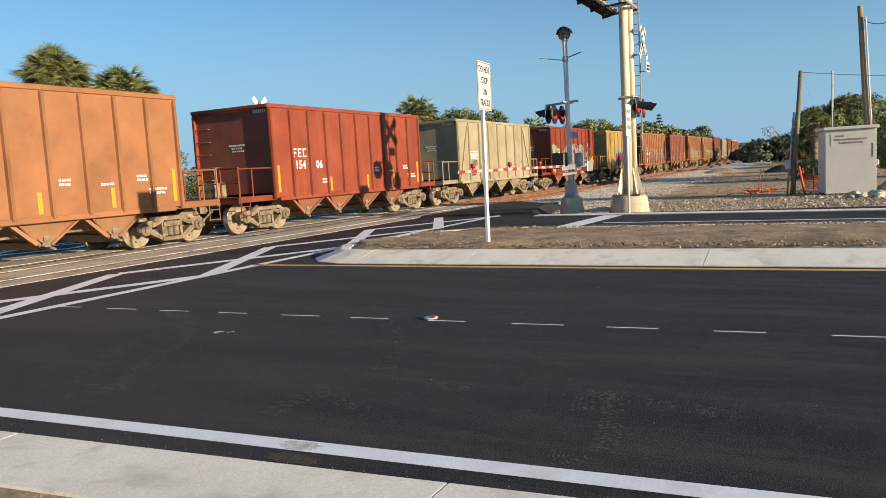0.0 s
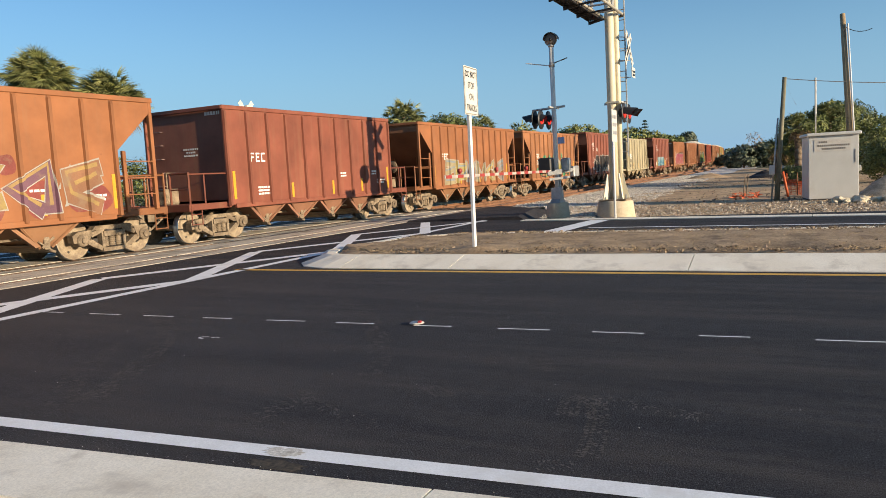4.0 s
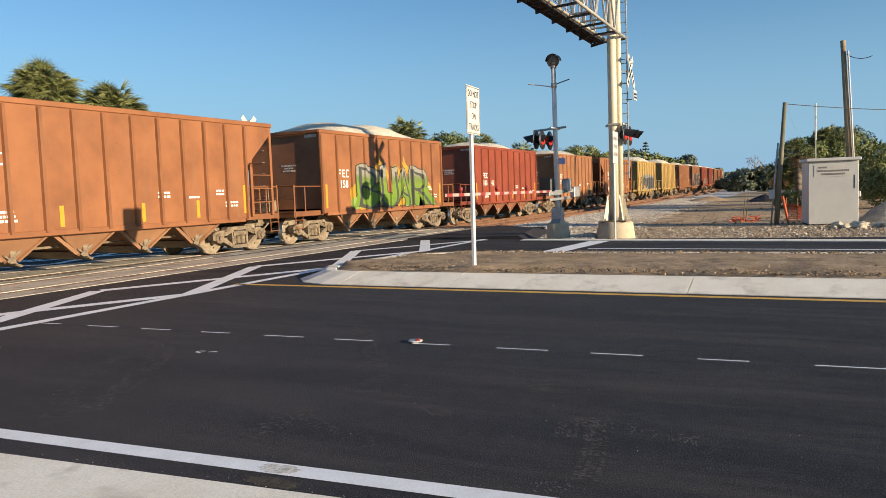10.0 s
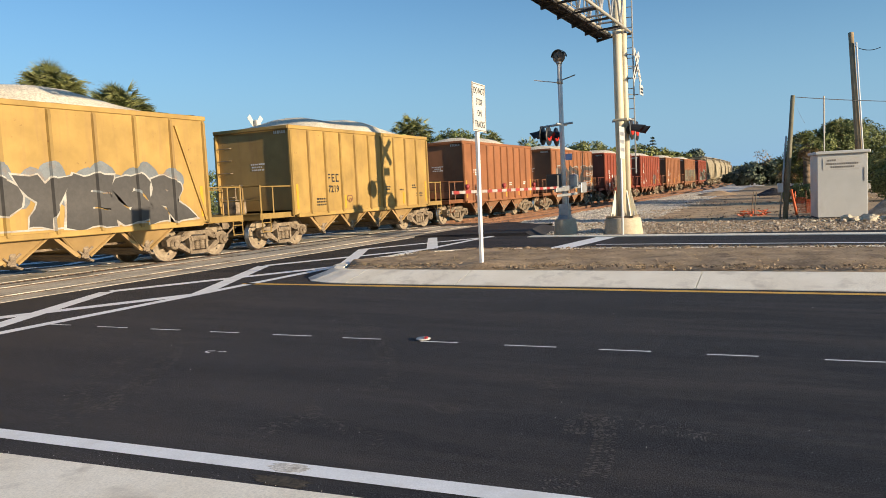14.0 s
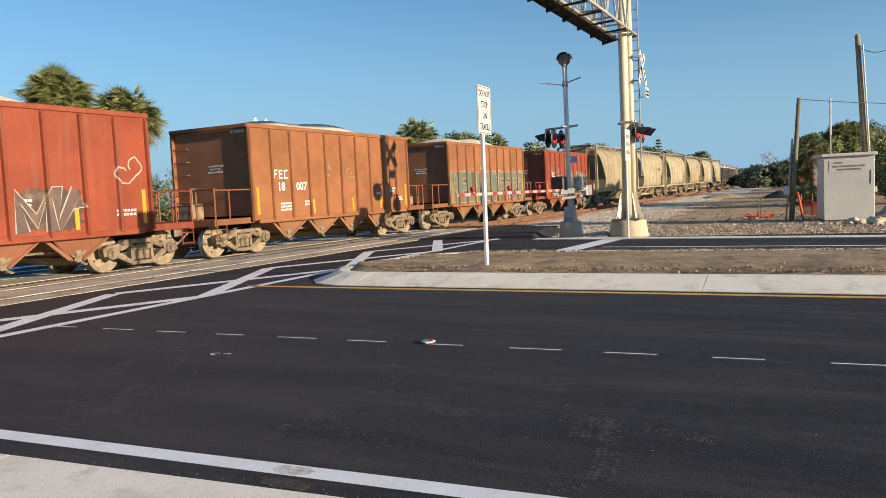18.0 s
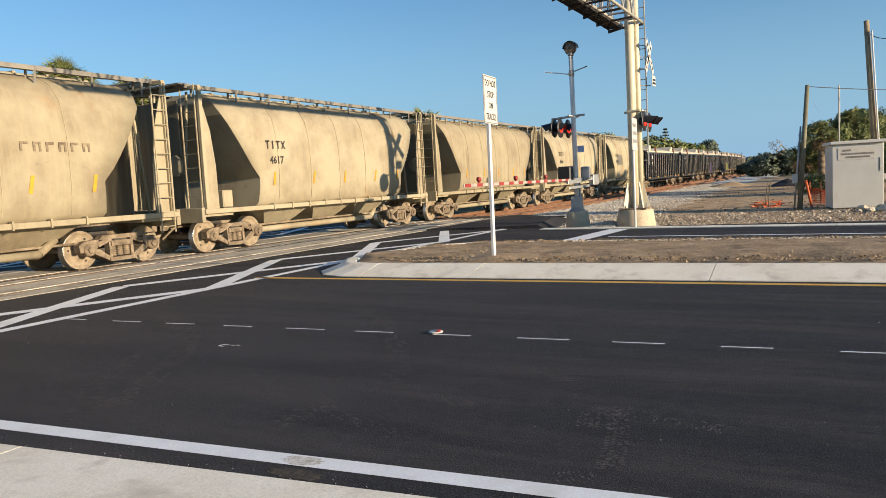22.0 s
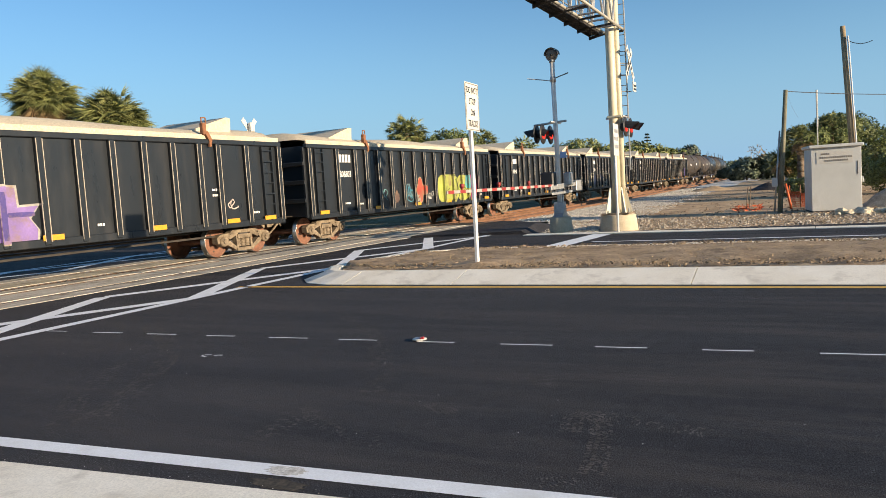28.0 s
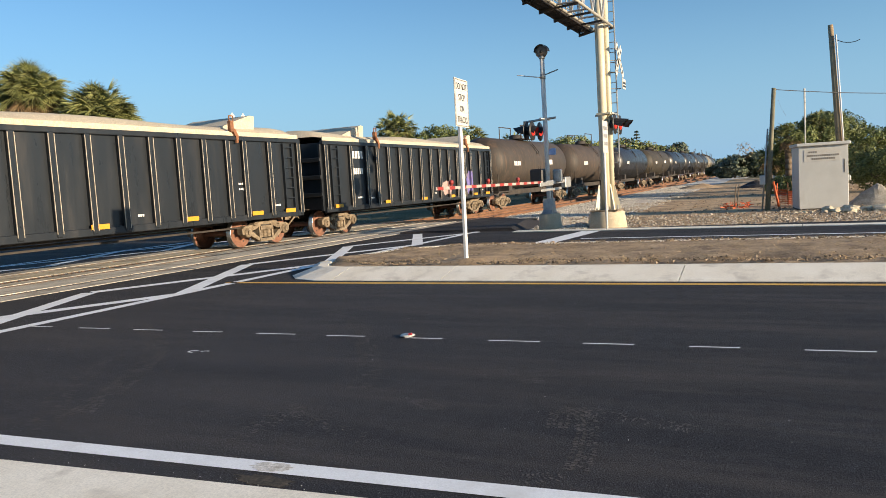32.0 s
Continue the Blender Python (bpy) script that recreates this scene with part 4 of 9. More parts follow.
# ---- the lot beyond the road ----
def signal_hut():
    root = tagged(new("signal_hut", None), "grey sheet-metal signal hut with a painted notice", "hut")
    root.matrix_basis = pose(30.4, -0.70, -0.20, 0, 0, 8) @ Matrix.Scale(1.05, 4)
    bm = bmesh.new()
    box(bm, 0, 1.7, -0.77, 0.77, 0.10, 2.25, 0.012)
    body = part("cabin_shell", bm, M["hut_metal"], root)
    bm = bmesh.new()
    box(bm, -0.10, 1.8, -0.84, 0.84, 2.25, 2.36, 0.02)
    part("roof", bm, M["hut_metal"], root)
    bm = bmesh.new()
    box(bm, -0.02, 1.72, -0.76, 0.76, -0.10, 0.10, 0.01)
    part("skid_base", bm, M["dark_steel"], root)
    bm = bmesh.new()
    box(bm, -0.010, -0.004, -0.52, 0.60, 1.72, 2.12)
    notice = part("notice", bm, M["sign_white"], body, "painted white notice panel")
    for y0, y1, z in ((0.20, 0.48, 2.04), (-0.48, 0.52, 1.92), (-0.36, 0.38, 1.81)):
        n = max(3, int((y1 - y0) / 0.065))
        for k in range(n):
            a = y0 + (y1 - y0) * k / n
            bm = bmesh.new()
            box(bm, -0.016, -0.011, a, a + (y1 - y0) / n * 0.7, z - 0.03, z + 0.03)
            part("writing", bm, M["walk_steel"], notice)
    bm = bmesh.new()
    box(bm, -0.010, -0.002, -0.66, -0.64, 1.30, 1.75)
    part("stain", bm, M["dark_steel"], body)
    bm = bmesh.new()
    box(bm, 0.3, 0.5, -0.90, -0.83, 1.0, 1.2, 0.02)
    part("vent", bm, M["galvanised"], root)


signal_hut()


def timber_pole(name, base, top, r0, r1, material, label):
    root = tagged(new(name, None), label, "utility pole")
    root.matrix_basis = pose(*base)
    d = Vector(top) - Vector(base)
    bm = bmesh.new()
    rod(bm, d * -0.03, d, r0, r1, 14)
    part("shaft", bm, material, root)
    return root, d


pole_a, d = timber_pole("utility_pole", (31.0, 1.20, -0.15), (31.25, 0.90, 4.45), 0.095, 0.075, M["green_wood"], "short leaning grey-green timber pole")
bm = bmesh.new()
rod(bm, (0.0, 0.19, 0), (0.17, -0.06, 3.1), 0.03, n=8)
part("conduit", bm, M["galvanised"], pole_a)
bm = bmesh.new()
box(bm, -0.12, 0.0, 0.05, 0.25, 1.0, 1.35, 0.02)
part("meter_box", bm, M["hut_metal"], pole_a, "small grey meter box")
pole_b, d = timber_pole("utility_pole", (48.6, -2.08, -0.2), (49.4, -1.6, 9.4), 0.19, 0.14, M["pole_wood"], "tall brown timber utility pole")
bm = bmesh.new()
rod(bm, (-0.15, -0.2, 0), (0.62, 0.22, 9.0), 0.045, n=8)
part("ground_conduit", bm, M["aluminium"], pole_b)
bm = bmesh.new()
for k in range(8):
    a, b = k / 8, (k + 1) / 8
    rod(bm, (0.8, 0.4 - 1.4 * a, 8.9 - 1.2 * a + 0.9 * a * a), (0.8, 0.4 - 1.4 * b, 8.9 - 1.2 * b + 0.9 * b * b), 0.02, n=5)
part("drop_wire", bm, M["black_plastic"], pole_b)


def hanging_wire(name, a, b, sag, r, label):
    a, b = Vector(a), Vector(b)
    bm = bmesh.new()
    pts = [a.lerp(b, k / 14) - Vector((0, 0, 4 * sag * (k / 14) * (1 - k / 14))) for k in range(15)]
    rings = [[bm.verts.new(p + Vector((r * math.cos(k * math.tau / 5), 0, r * math.sin(k * math.tau / 5)))) for k in range(5)] for p in pts]
    for p, q in zip(rings, rings[1:]):
        for k in range(5):
            bm.faces.new((p[k], p[(k + 1) % 5], q[(k + 1) % 5], q[k]))
    return tagged(linked(name, bm, M["black_plastic"]), label, "cable")


hanging_wire("overhead_cable", (31.25, 0.90, 4.40), (35.5, -7.2, 3.95), 0.16, 0.014, "thin black overhead cable between timber poles")
hanging_wire("guy_wire", (31.25, 0.87, 4.35), (31.5, 0.5, 3.4), 0.1, 0.006, "slack thin wire hanging from a pole")
bm = bmesh.new()
rod(bm, (0, 0, 0), (0, 0, 3.2), 0.02, n=6)
rod(bm, (0, 0, 3.2), (0, 0, 4.6), 0.035, n=6)
antenna = tagged(linked("antenna", bm, M["sign_white"]), "thin white whip antenna mast behind the hut", "antenna")
antenna.matrix_basis = pose(32.6, -0.14, -0.15)


def fence():
    """Sagging orange safety netting on steel stakes."""
    root = tagged(new("safety_fence", None), "sagging torn orange plastic safety netting on stakes", "fence")
    root.matrix_basis = pose(34.6, 0.6, -0.14)
    pts = [(0.2, 0.35), (0.1, -0.05), (-0.2, -0.35), (-0.8, -0.55), (-1.4, -0.75)]
    for k, (x, y) in enumerate(pts):
        bm = bmesh.new()
        rod(bm, (x, y, -0.1), (x + 0.1 * (k - 2), y, 0.95), 0.02, n=5)
        part("stake", bm, M["orange_plastic"] if k == 0 else M["rail_rust"], root)
    for (x0, y0), (x1, y1), h in zip(pts, pts[1:], (0.62, 0.55, 0.45, 0.30)):
        bm = bmesh.new()
        for j in range(7):
            z = 0.05 + h * j / 6
            rod(bm, (x0, y0, z), (x1, y1, z * 0.9 + 0.02), 0.014, n=4)
        for j in range(13):
            u = j / 12
            rod(bm, (x0 + (x1 - x0) * u, y0 + (y1 - y0) * u, 0.03), (x0 + (x1 - x0) * u, y0 + (y1 - y0) * u, 0.05 + h), 0.012, n=4)
        part("netting", bm, M["orange_plastic"], root)


fence()


def leaning_stake(x, y):
    root = tagged(new("marker_stake", None), "orange-topped leaning survey stake", "stake")
    root.matrix_basis = pose(x, y, -0.15)
    bm = bmesh.new()
    rod(bm, (0, 0, -0.1), (0.1, 0.22, 1.05), 0.05, n=7)
    part("shaft", bm, M["orange_plastic"], root)


leaning_stake(33.6, 0.85)
netting = tagged(new("netting_heap", None), "crumpled heap of orange netting round two bare sticks", "netting")
netting.matrix_basis = pose(33.9, 2.5, -0.14)
bm = bmesh.new()
rng = random.Random(4)
for k in range(60):
    a, b = rng.uniform(0, math.tau), rng.uniform(0, math.tau)
    p = Vector((0.35 * math.cos(a), 0.45 * math.sin(a), rng.uniform(0.0, 0.22)))
    rod(bm, p, p + Vector((rng.uniform(-0.25, 0.25), rng.uniform(-0.25, 0.25), rng.uniform(-0.05, 0.1))), 0.018, n=4)
part("netting", bm, M["orange_plastic"], netting)
for dx in (0.0, 0.12):
    bm = bmesh.new()
    rod(bm, (dx, dx, 0), (dx + 0.05, dx - 0.1, 1.0), 0.02, n=5)
    part("stick", bm, M["trunk"], netting)


def stone_mesh(seed, n=2):
    rng = random.Random(seed)
    bm = bmesh.new()
    bmesh.ops.create_icosphere(bm, subdivisions=n, radius=1.0)
    for v in bm.verts:
        k = 1 + 0.45 * noise.noise(v.co * 1.1 + Vector((seed * 7.3, 0, 0))) + 0.2 * noise.noise(v.co * 2.9 + Vector((0, seed, 0)))
        v.co *= k
        v.co.z *= 0.62
    return bm


stones = []
for k in range(4):
    bm = stone_mesh(k + 1)
    me = bpy.data.meshes.new("boulder")
    bm.to_mesh(me)
    bm.free()
    me.materials.append(M["stone_pale"])
    stones.append(me)
rng = random.Random(8)
for k in range(22):
    y = rng.uniform(-2.6, 0.4)
    x = 28.3 + rng.uniform(-0.6, 0.8) - 0.15 * y
    ob = tagged(new("boulder", stones[k % 4]), "pale angular rock on the dirt beside the hut", "rock", "rocks by the hut")
    s = rng.uniform(0.09, 0.19) * (1.3 if y < -0.8 else 0.7)
    ob.matrix_basis = pose(x, y, -0.13 + s * 0.25, 0, 0, rng.uniform(0, 360)) @ Matrix.Diagonal((s * 1.3, s, s, 1))


def scatter(name, spots, sizes, material, label, seed, flat=0.7, kind="stuff", category="stones"):
    """Many small angular stones in one mesh."""
    rng = random.Random(seed)
    verts, faces = [], []
    for (x, y, z), s in zip(spots, sizes):
        q = Euler((rng.uniform(0, 6), rng.uniform(0, 6), rng.uniform(0, 6))).to_matrix()
        base = len(verts)
        pts = [(1, 0, 0), (-0.9, 0.2, 0), (0, 1, 0.1), (0.1, -0.8, 0), (0, 0.1, 0.9), (0.1, 0, -0.8)]
        for p in pts:
            v = q @ Vector([c * s * rng.uniform(0.7, 1.25) for c in p])
            verts.append((x + v.x, y + v.y, z + v.z * flat))
        for a, b, c in ((0, 2, 4), (2, 1, 4), (1, 3, 4), (3, 0, 4), (2, 0, 5), (1, 2, 5), (3, 1, 5), (0, 3, 5)):
            faces.append((base + a, base + b, base + c))
    me = bpy.data.meshes.new(name)
    me.from_pydata(verts, [], faces)
    me.materials.append(material)
    return tagged(new(name, me), label, category, kind=kind)


def island_stone(name, dark, light):
    m, n, l, b = node_material(name)
    g = n.new("ShaderNodeNewGeometry")
    l.new(ramp_of(n, l, g.outputs["Random Per Island"], [(0.0, dark), (0.8, light), (1.0, tuple(min(1, c * 1.3) for c in light))]), b.inputs["Base Color"])
    b.inputs["Roughness"].default_value = 0.9
    return m


M["ballast_stone"] = island_stone("ballast_stone", (0.20, 0.185, 0.16), (0.60, 0.555, 0.48))
M["soil_clod"] = island_stone("soil_clod", (0.06, 0.042, 0.027), (0.33, 0.245, 0.16))
M["dirt_stone"] = island_stone("dirt_stone", (0.14, 0.11, 0.08), (0.48, 0.42, 0.34))
M["white_grit"] = island_stone("white_grit", (0.5, 0.48, 0.44), (0.8, 0.78, 0.74))

rng = random.Random(11)
spots, sizes = [], []
for k in range(30000):
    x = 22.2 + 62 * rng.random() ** 1.6
    lo = 6.2 if x < 30 else 6.3 + (x - 30) * 0.045 + 0.5 * noise.noise((x * 0.7, 0, 1))
    y = rng.uniform(lo, 12.4)
    if x < 31.2 and y > 8.0 + (x - 22) * 0.27 - 0.1:
        continue
    if y < 9 and rng.random() < 0.35:
        continue
    h = -0.13 + max(0, (y - 8.5)) * 0.012 + rise(x)
    spots.append((x, y, h + rng.uniform(-0.01, 0.03)))
    sizes.append(rng.uniform(0.02, 0.05))
for k in range(3400):
    a, r = rng.uniform(0, math.tau), rng.random() ** 0.6
    x, y = 23.4 + 2.2 * r * math.cos(a), 6.35 + 1.45 * r * math.sin(a)
    if math.hypot(x - 22.71, y - 5.354) < 0.62 or math.hypot(x - 22.92, y - 7.23) < 0.42 or x < 22.0:
        continue
    spots.append((x, y, ground_height(x) + 0.22 * max(0, 1 - r) ** 0.9 + rng.uniform(-0.01, 0.04)))
    sizes.append(rng.uniform(0.02, 0.05))
scatter("ballast_stones", spots, sizes, M["ballast_stone"], "loose grey crushed ballast stones beside the tracks", 3)
spots, sizes = [], []
for k in range(7000):
    x, y = 21.5 + 0.1 + 8.5 * rng.random() ** 1.6, rng.uniform(-6, 7.5)
    spots.append((x, y, -0.12 + rng.uniform(-0.01, 0.02)))
    sizes.append(rng.uniform(0.015, 0.05) * (1.9 if rng.random() < 0.06 else 1))
scatter("lot_stones", spots, sizes, M["dirt_stone"], "broken stones strewn over the sandy lot", 5)
spots, sizes = [], []
for k in range(9000):
    y = 8.2 - 16 * rng.random() ** 1.3
    x = rng.uniform(11.55, 15.45)
    if y > 7.3 and (x < 11.6 + (y - 7.3) * 1.0 or x > 15.4 - (y - 7.0) * 1.2):
        continue
    spots.append((x, y, 0.185 + 0.035 * noise.noise((x * 1.3, y * 1.3, 0)) + 0.02 * noise.noise((x * 4, y * 4, 3))))
    sizes.append(rng.uniform(0.010, 0.032) * (2.0 if rng.random() < 0.04 else 1))
scatter("soil_clods", spots, sizes, M["soil_clod"], "small brown clods and bark bits on the median soil", 6, category="clods")
spots, sizes = [], []
for k in range(130):
    spots.append((rng.uniform(3.3, 10.3), rng.uniform(-4, 9), 0.003))
    sizes.append(rng.uniform(0.002, 0.005) * (2.0 if rng.random() < 0.05 else 1))
for k in range(700):
    y = rng.uniform(-1, 6)
    spots.append((3.05 - 0.066 * y + rng.gauss(0, 0.10), y, 0.003))
    sizes.append(rng.uniform(0.0012, 0.0038))
scatter("road_grit", spots, sizes, M["white_grit"], "pale grit strewn on the black asphalt", 7, category="grit")

rng = random.Random(19)
spots, sizes = [], []
for k in range(2400):
    x, y = 29 + 40 * rng.random() ** 1.5, rng.uniform(-3.5, 8.5)
    if noise.noise((x * 0.28, y * 0.5, 3)) < rng.uniform(-0.35, 0.35):
        continue
    spots.append((x, y, ground_height(x) + 0.055 + rng.uniform(-0.01, 0.02)))
    sizes.append(rng.uniform(0.02, 0.06) * (2.2 if rng.random() < 0.05 else 1))
scatter("lot_rubble", spots, sizes, M["soil_clod"], "brown earth clods and rubble strewn over the lot", 9, category="rubble")

# dead grass straws on the median
verts, faces = [], []
for k in range(5200):
    y = 8.0 - 15 * rng.random() ** 1.2
    x = rng.uniform(11.6, 15.4)
    if y > 7.3 and (x < 11.8 or x > 14.9):
        continue
    z = 0.18 + 0.035 * noise.noise((x * 1.3, y * 1.3, 0))
    a, up, ln = rng.uniform(0, math.tau), rng.uniform(0.0, 0.5), rng.uniform(0.05, 0.16)
    dx, dy = math.cos(a) * ln, math.sin(a) * ln
    b = len(verts)
    verts += [(x, y, z), (x - dy * 0.06, y + dx * 0.06, z + 0.005), (x + dx, y + dy, z + 0.015 + up * ln)]
    faces.append((b, b + 1, b + 2))
me = bpy.data.meshes.new("dead_grass")
me.from_pydata(verts, [], faces)
me.materials.append(M["dry_grass"])
tagged(new("dead_grass", me), "flattened dead straw-coloured grass on the median", "grass", kind="stuff")

# crumpled wrapper and spray mark on the road
wrapper = tagged(new("litter", None), "crumpled red and white paper wrapper on the asphalt", "litter")
wrapper.matrix_basis = pose(6.62, 3.62, 0.004, 0, 0, 20)
bm = bmesh.new()
bmesh.ops.create_icosphere(bm, subdivisions=2, radius=1.0)
for v in bm.verts:
    v.co = Vector((v.co.x * 0.075, v.co.y * 0.075, (v.co.z + 0.9) * 0.016)) * (1 + 0.35 * noise.noise(v.co * 2.3))
part("paper", bm, M["sign_white"], wrapper)
bm = bmesh.new()
bmesh.ops.create_icosphere(bm, subdivisions=2, radius=1.0)
for v in bm.verts:
    v.co = Vector((v.co.x * 0.03 - 0.03, v.co.y * 0.025 - 0.03, (v.co.z + 0.9) * 0.016 + 0.010)) * (1 + 0.3 * noise.noise(v.co * 3.1))
part("red_print", bm, M["red_stripe"], wrapper)
mark = setting(new("survey_mark"), "small white sprayed survey mark on the asphalt", "road marking")
for pts in ([(5.62, 5.48), (5.60, 5.56), (5.55, 5.55), (5.54, 5.48)], [(5.59, 5.42), (5.63, 5.38), (5.62, 5.34)]):
    for a, b in zip(pts, pts[1:]):
        strip("stroke", a, b, 0.022, LINE, M["white_paint"], mark)


# tyre prints and a scuffed stretch of line
M["road_dust"] = rough_surface("road_dust", (0.052, 0.048, 0.046), (0.125, 0.112, 0.102), 7.0, 60, 0.9, 0.0)
M["road_dirt"] = rough_surface("road_dirt", (0.014, 0.013, 0.012), (0.10, 0.08, 0.055), 22.0, 60, 0.9, 0.0)
prints = setting(new("tyre_prints"), "faint dusty tyre prints on the new asphalt", "road marking")
rng = random.Random(31)
RUTS = [([(6.81, 7.69), (6.31, 6.90), (5.78, 6.21), (5.29, 5.76), (4.59, 5.28), (4.02, 4.95), (3.62, 4.77)], 0.22, 0.60), ([(5.24, 6.24), (4.72, 5.89), (4.20, 5.60), (3.70, 5.10), (3.34, 4.73)], 0.20, 0.30),
        ([(7.99, 5.56), (7.53, 4.95), (6.79, 4.29), (5.94, 3.67), (5.26, 3.24), (4.79, 3.06)], 0.20, 0.36), ([(4.62, 2.45), (4.44, 2.2)], 0.14, 0.9),
        ([(4.31, 1.34), (4.62, 1.41), (4.74, 1.36), (4.60, 1.24), (4.30, 1.14), (3.96, 1.08), (3.67, 1.05)], 0.14, 0.9),
        ([(4.66, 1.24), (4.58, 0.90), (4.48, 0.55)], 0.16, 0.45), ([(3.50, 1.26), (3.62, 1.06)], 0.12, 0.7), ([(4.19, 3.16), (4.06, 3.26), (3.55, 3.18)], 0.2, 0.3),
        ([(5.48, 2.16), (5.55, 1.95), (5.22, 1.80)], 0.18, 0.25), ([(4.3, 3.4), (3.95, 2.8), (3.77, 2.32)], 0.16, 0.28)]
for pts, width, keep in RUTS:
    bm = bmesh.new()
    for (ax, ay), (bx, by) in zip(pts, pts[1:]):
        run = Vector((bx - ax, by - ay))
        d = run.normalized()
        across = Vector((-d.y, d.x))
        n = max(2, int(run.length / 0.024))
        for k in range(n):
            for j in (-1.5, -0.5, 0.5, 1.5):
                if rng.random() > keep * (0.62 + 0.6 * noise.noise((ax + k * 0.09, ay + j, 2))) + 0.1:
                    continue
                c = Vector((ax, ay)) + run * (k / n) + across * (width * j * 0.27 + rng.gauss(0, 0.004))
                u = (across + d * (0.35 if j > 0 else -0.35)).normalized() * width * rng.uniform(0.08, 0.13)
                v = d * rng.uniform(0.004, 0.007)
                q = [c - u - v, c + u - v, c + u + v, c - u + v]
                bm.faces.new([bm.verts.new((p.x, p.y, 0.0025 + 0.00004 * (k % 9) + 0.0004 * (j > 0))) for p in q])
    part("tread_print", bm, M["road_dust"], prints)
M["line_scuff"] = rough_surface("line_scuff", (0.50, 0.46, 0.39), (0.84, 0.82, 0.78), 14.0, 60, 0.9, 0.0)
for name, x, y, rx, ry, z, dirt in (("scuff", 3.415 - 0.066 * 2.66, 2.66, 0.07, 0.16, 0.0055, "line_scuff"), ("dirt_patch", 3.24 - 0.066 * 2.6, 2.58, 0.07, 0.24, 0.0025, "road_dirt")):
    bm = bmesh.new()
    sheet(bm, [(x + rx * math.cos(k * math.tau / 26) * rng.uniform(0.7, 1.05), y + ry * math.sin(k * math.tau / 26) * rng.uniform(0.6, 1.1), z) for k in range(26)])
    part(name, bm, M[dirt], prints)


# ---- trees ----
def palm(name, x, y, top, crown, seed, label, fronds=64):
    """A cabbage palm: ringed trunk, skirt of dead fronds, round head of fan leaves."""
    rng = random.Random(seed)
    root = tagged(new(name, None), label, "tree")
    ground = ground_height(x)
    root.matrix_basis = pose(x, y, ground)
    h = top - crown * 0.75 - ground
    bm = bmesh.new()
    for k in range(10):
        a, b = h * k / 10, h * (k + 1) / 10
        rod(bm, (0.06 * math.sin(a * 0.5), 0, a - (0.2 if k == 0 else 0)), (0.06 * math.sin(b * 0.5), 0, b), 0.20 + 0.02 * (k % 2), 0.20 + 0.02 * ((k + 1) % 2), 10)
    part("trunk", bm, M["trunk"], root)
    heads = {"crown": ([], []), "dead_fronds": ([], [])}
    for k in range(fronds):
        az = rng.uniform(0, math.tau)
        el = math.asin(rng.uniform(-0.85, 1.0))
        dead = el < -0.45 or (el < -0.15 and rng.random() < 0.4)
        verts, faces = heads["dead_fronds" if dead else "crown"]
        d = Vector((math.cos(az) * math.cos(el), math.sin(az) * math.cos(el), math.sin(el)))
        stem = crown * rng.uniform(0.25, 0.64) * (0.80 if dead else 1)
        start = Vector((0, 0, h))
        hub = start + d * stem + Vector((0, 0, -0.06 * crown))
        side = d.cross(Vector((0, 0, 1))).normalized() if abs(d.z) < 0.98 else Vector((1, 0, 0))
        up = side.cross(d)
        twist = rng.uniform(-0.5, 0.5)
        side, up = side * math.cos(twist) + up * math.sin(twist), up * math.cos(twist) - side * math.sin(twist)
        b = len(verts)
        verts += [tuple(start + side * 0.03), tuple(start - side * 0.03), tuple(hub)]
        faces.append((b, b + 1, b + 2))
        n, reach = 26, crown * rng.uniform(0.32, 0.44) * (0.85 if dead else 1)
        spread, fold, droop = rng.uniform(1.5, 1.9), rng.uniform(0.08, 0.30), rng.uniform(0.08, 0.34) * (2.0 if dead else 1)

        def at_angle(a, r):
            out = d * math.cos(a) + side * math.sin(a)
            return hub + out * r - up * (abs(math.sin(a)) * fold * r) - Vector((0, 0, droop * r * r / reach))
        base = len(verts)
        verts.append(tuple(hub))
        # a pleated fan, whole to its middle and split into hanging points beyond
        for j in range(n + 1):
            a = -spread + 2 * spread * j / n
            verts.append(tuple(at_angle(a, reach * 0.25) + up * (0.03 * crown * (j % 2) * 0.5)))
        for j in range(n):
            faces.append((base, base + 1 + j, base + 2 + j))
            a = -spread + 2 * spread * (j + 0.5) / n + rng.uniform(-0.05, 0.05)
            tip = at_angle(a, reach * rng.uniform(0.82, 1.08) * (1 - 0.14 * abs(a) / 1.75)) - Vector((0, 0, rng.uniform(0.0, 0.20) * reach))
            verts.append(tuple(tip))
            faces.append((base + 1 + j, len(verts) - 1, base + 2 + j))
    for key, (verts, faces) in heads.items():
        if faces:
            me = bpy.data.meshes.new(key)
            me.from_pydata(verts, [], faces)
            me.materials.append(M["palm_leaf"] if key == "crown" else M["dry_frond"])
            place(key, me, root)
    return root


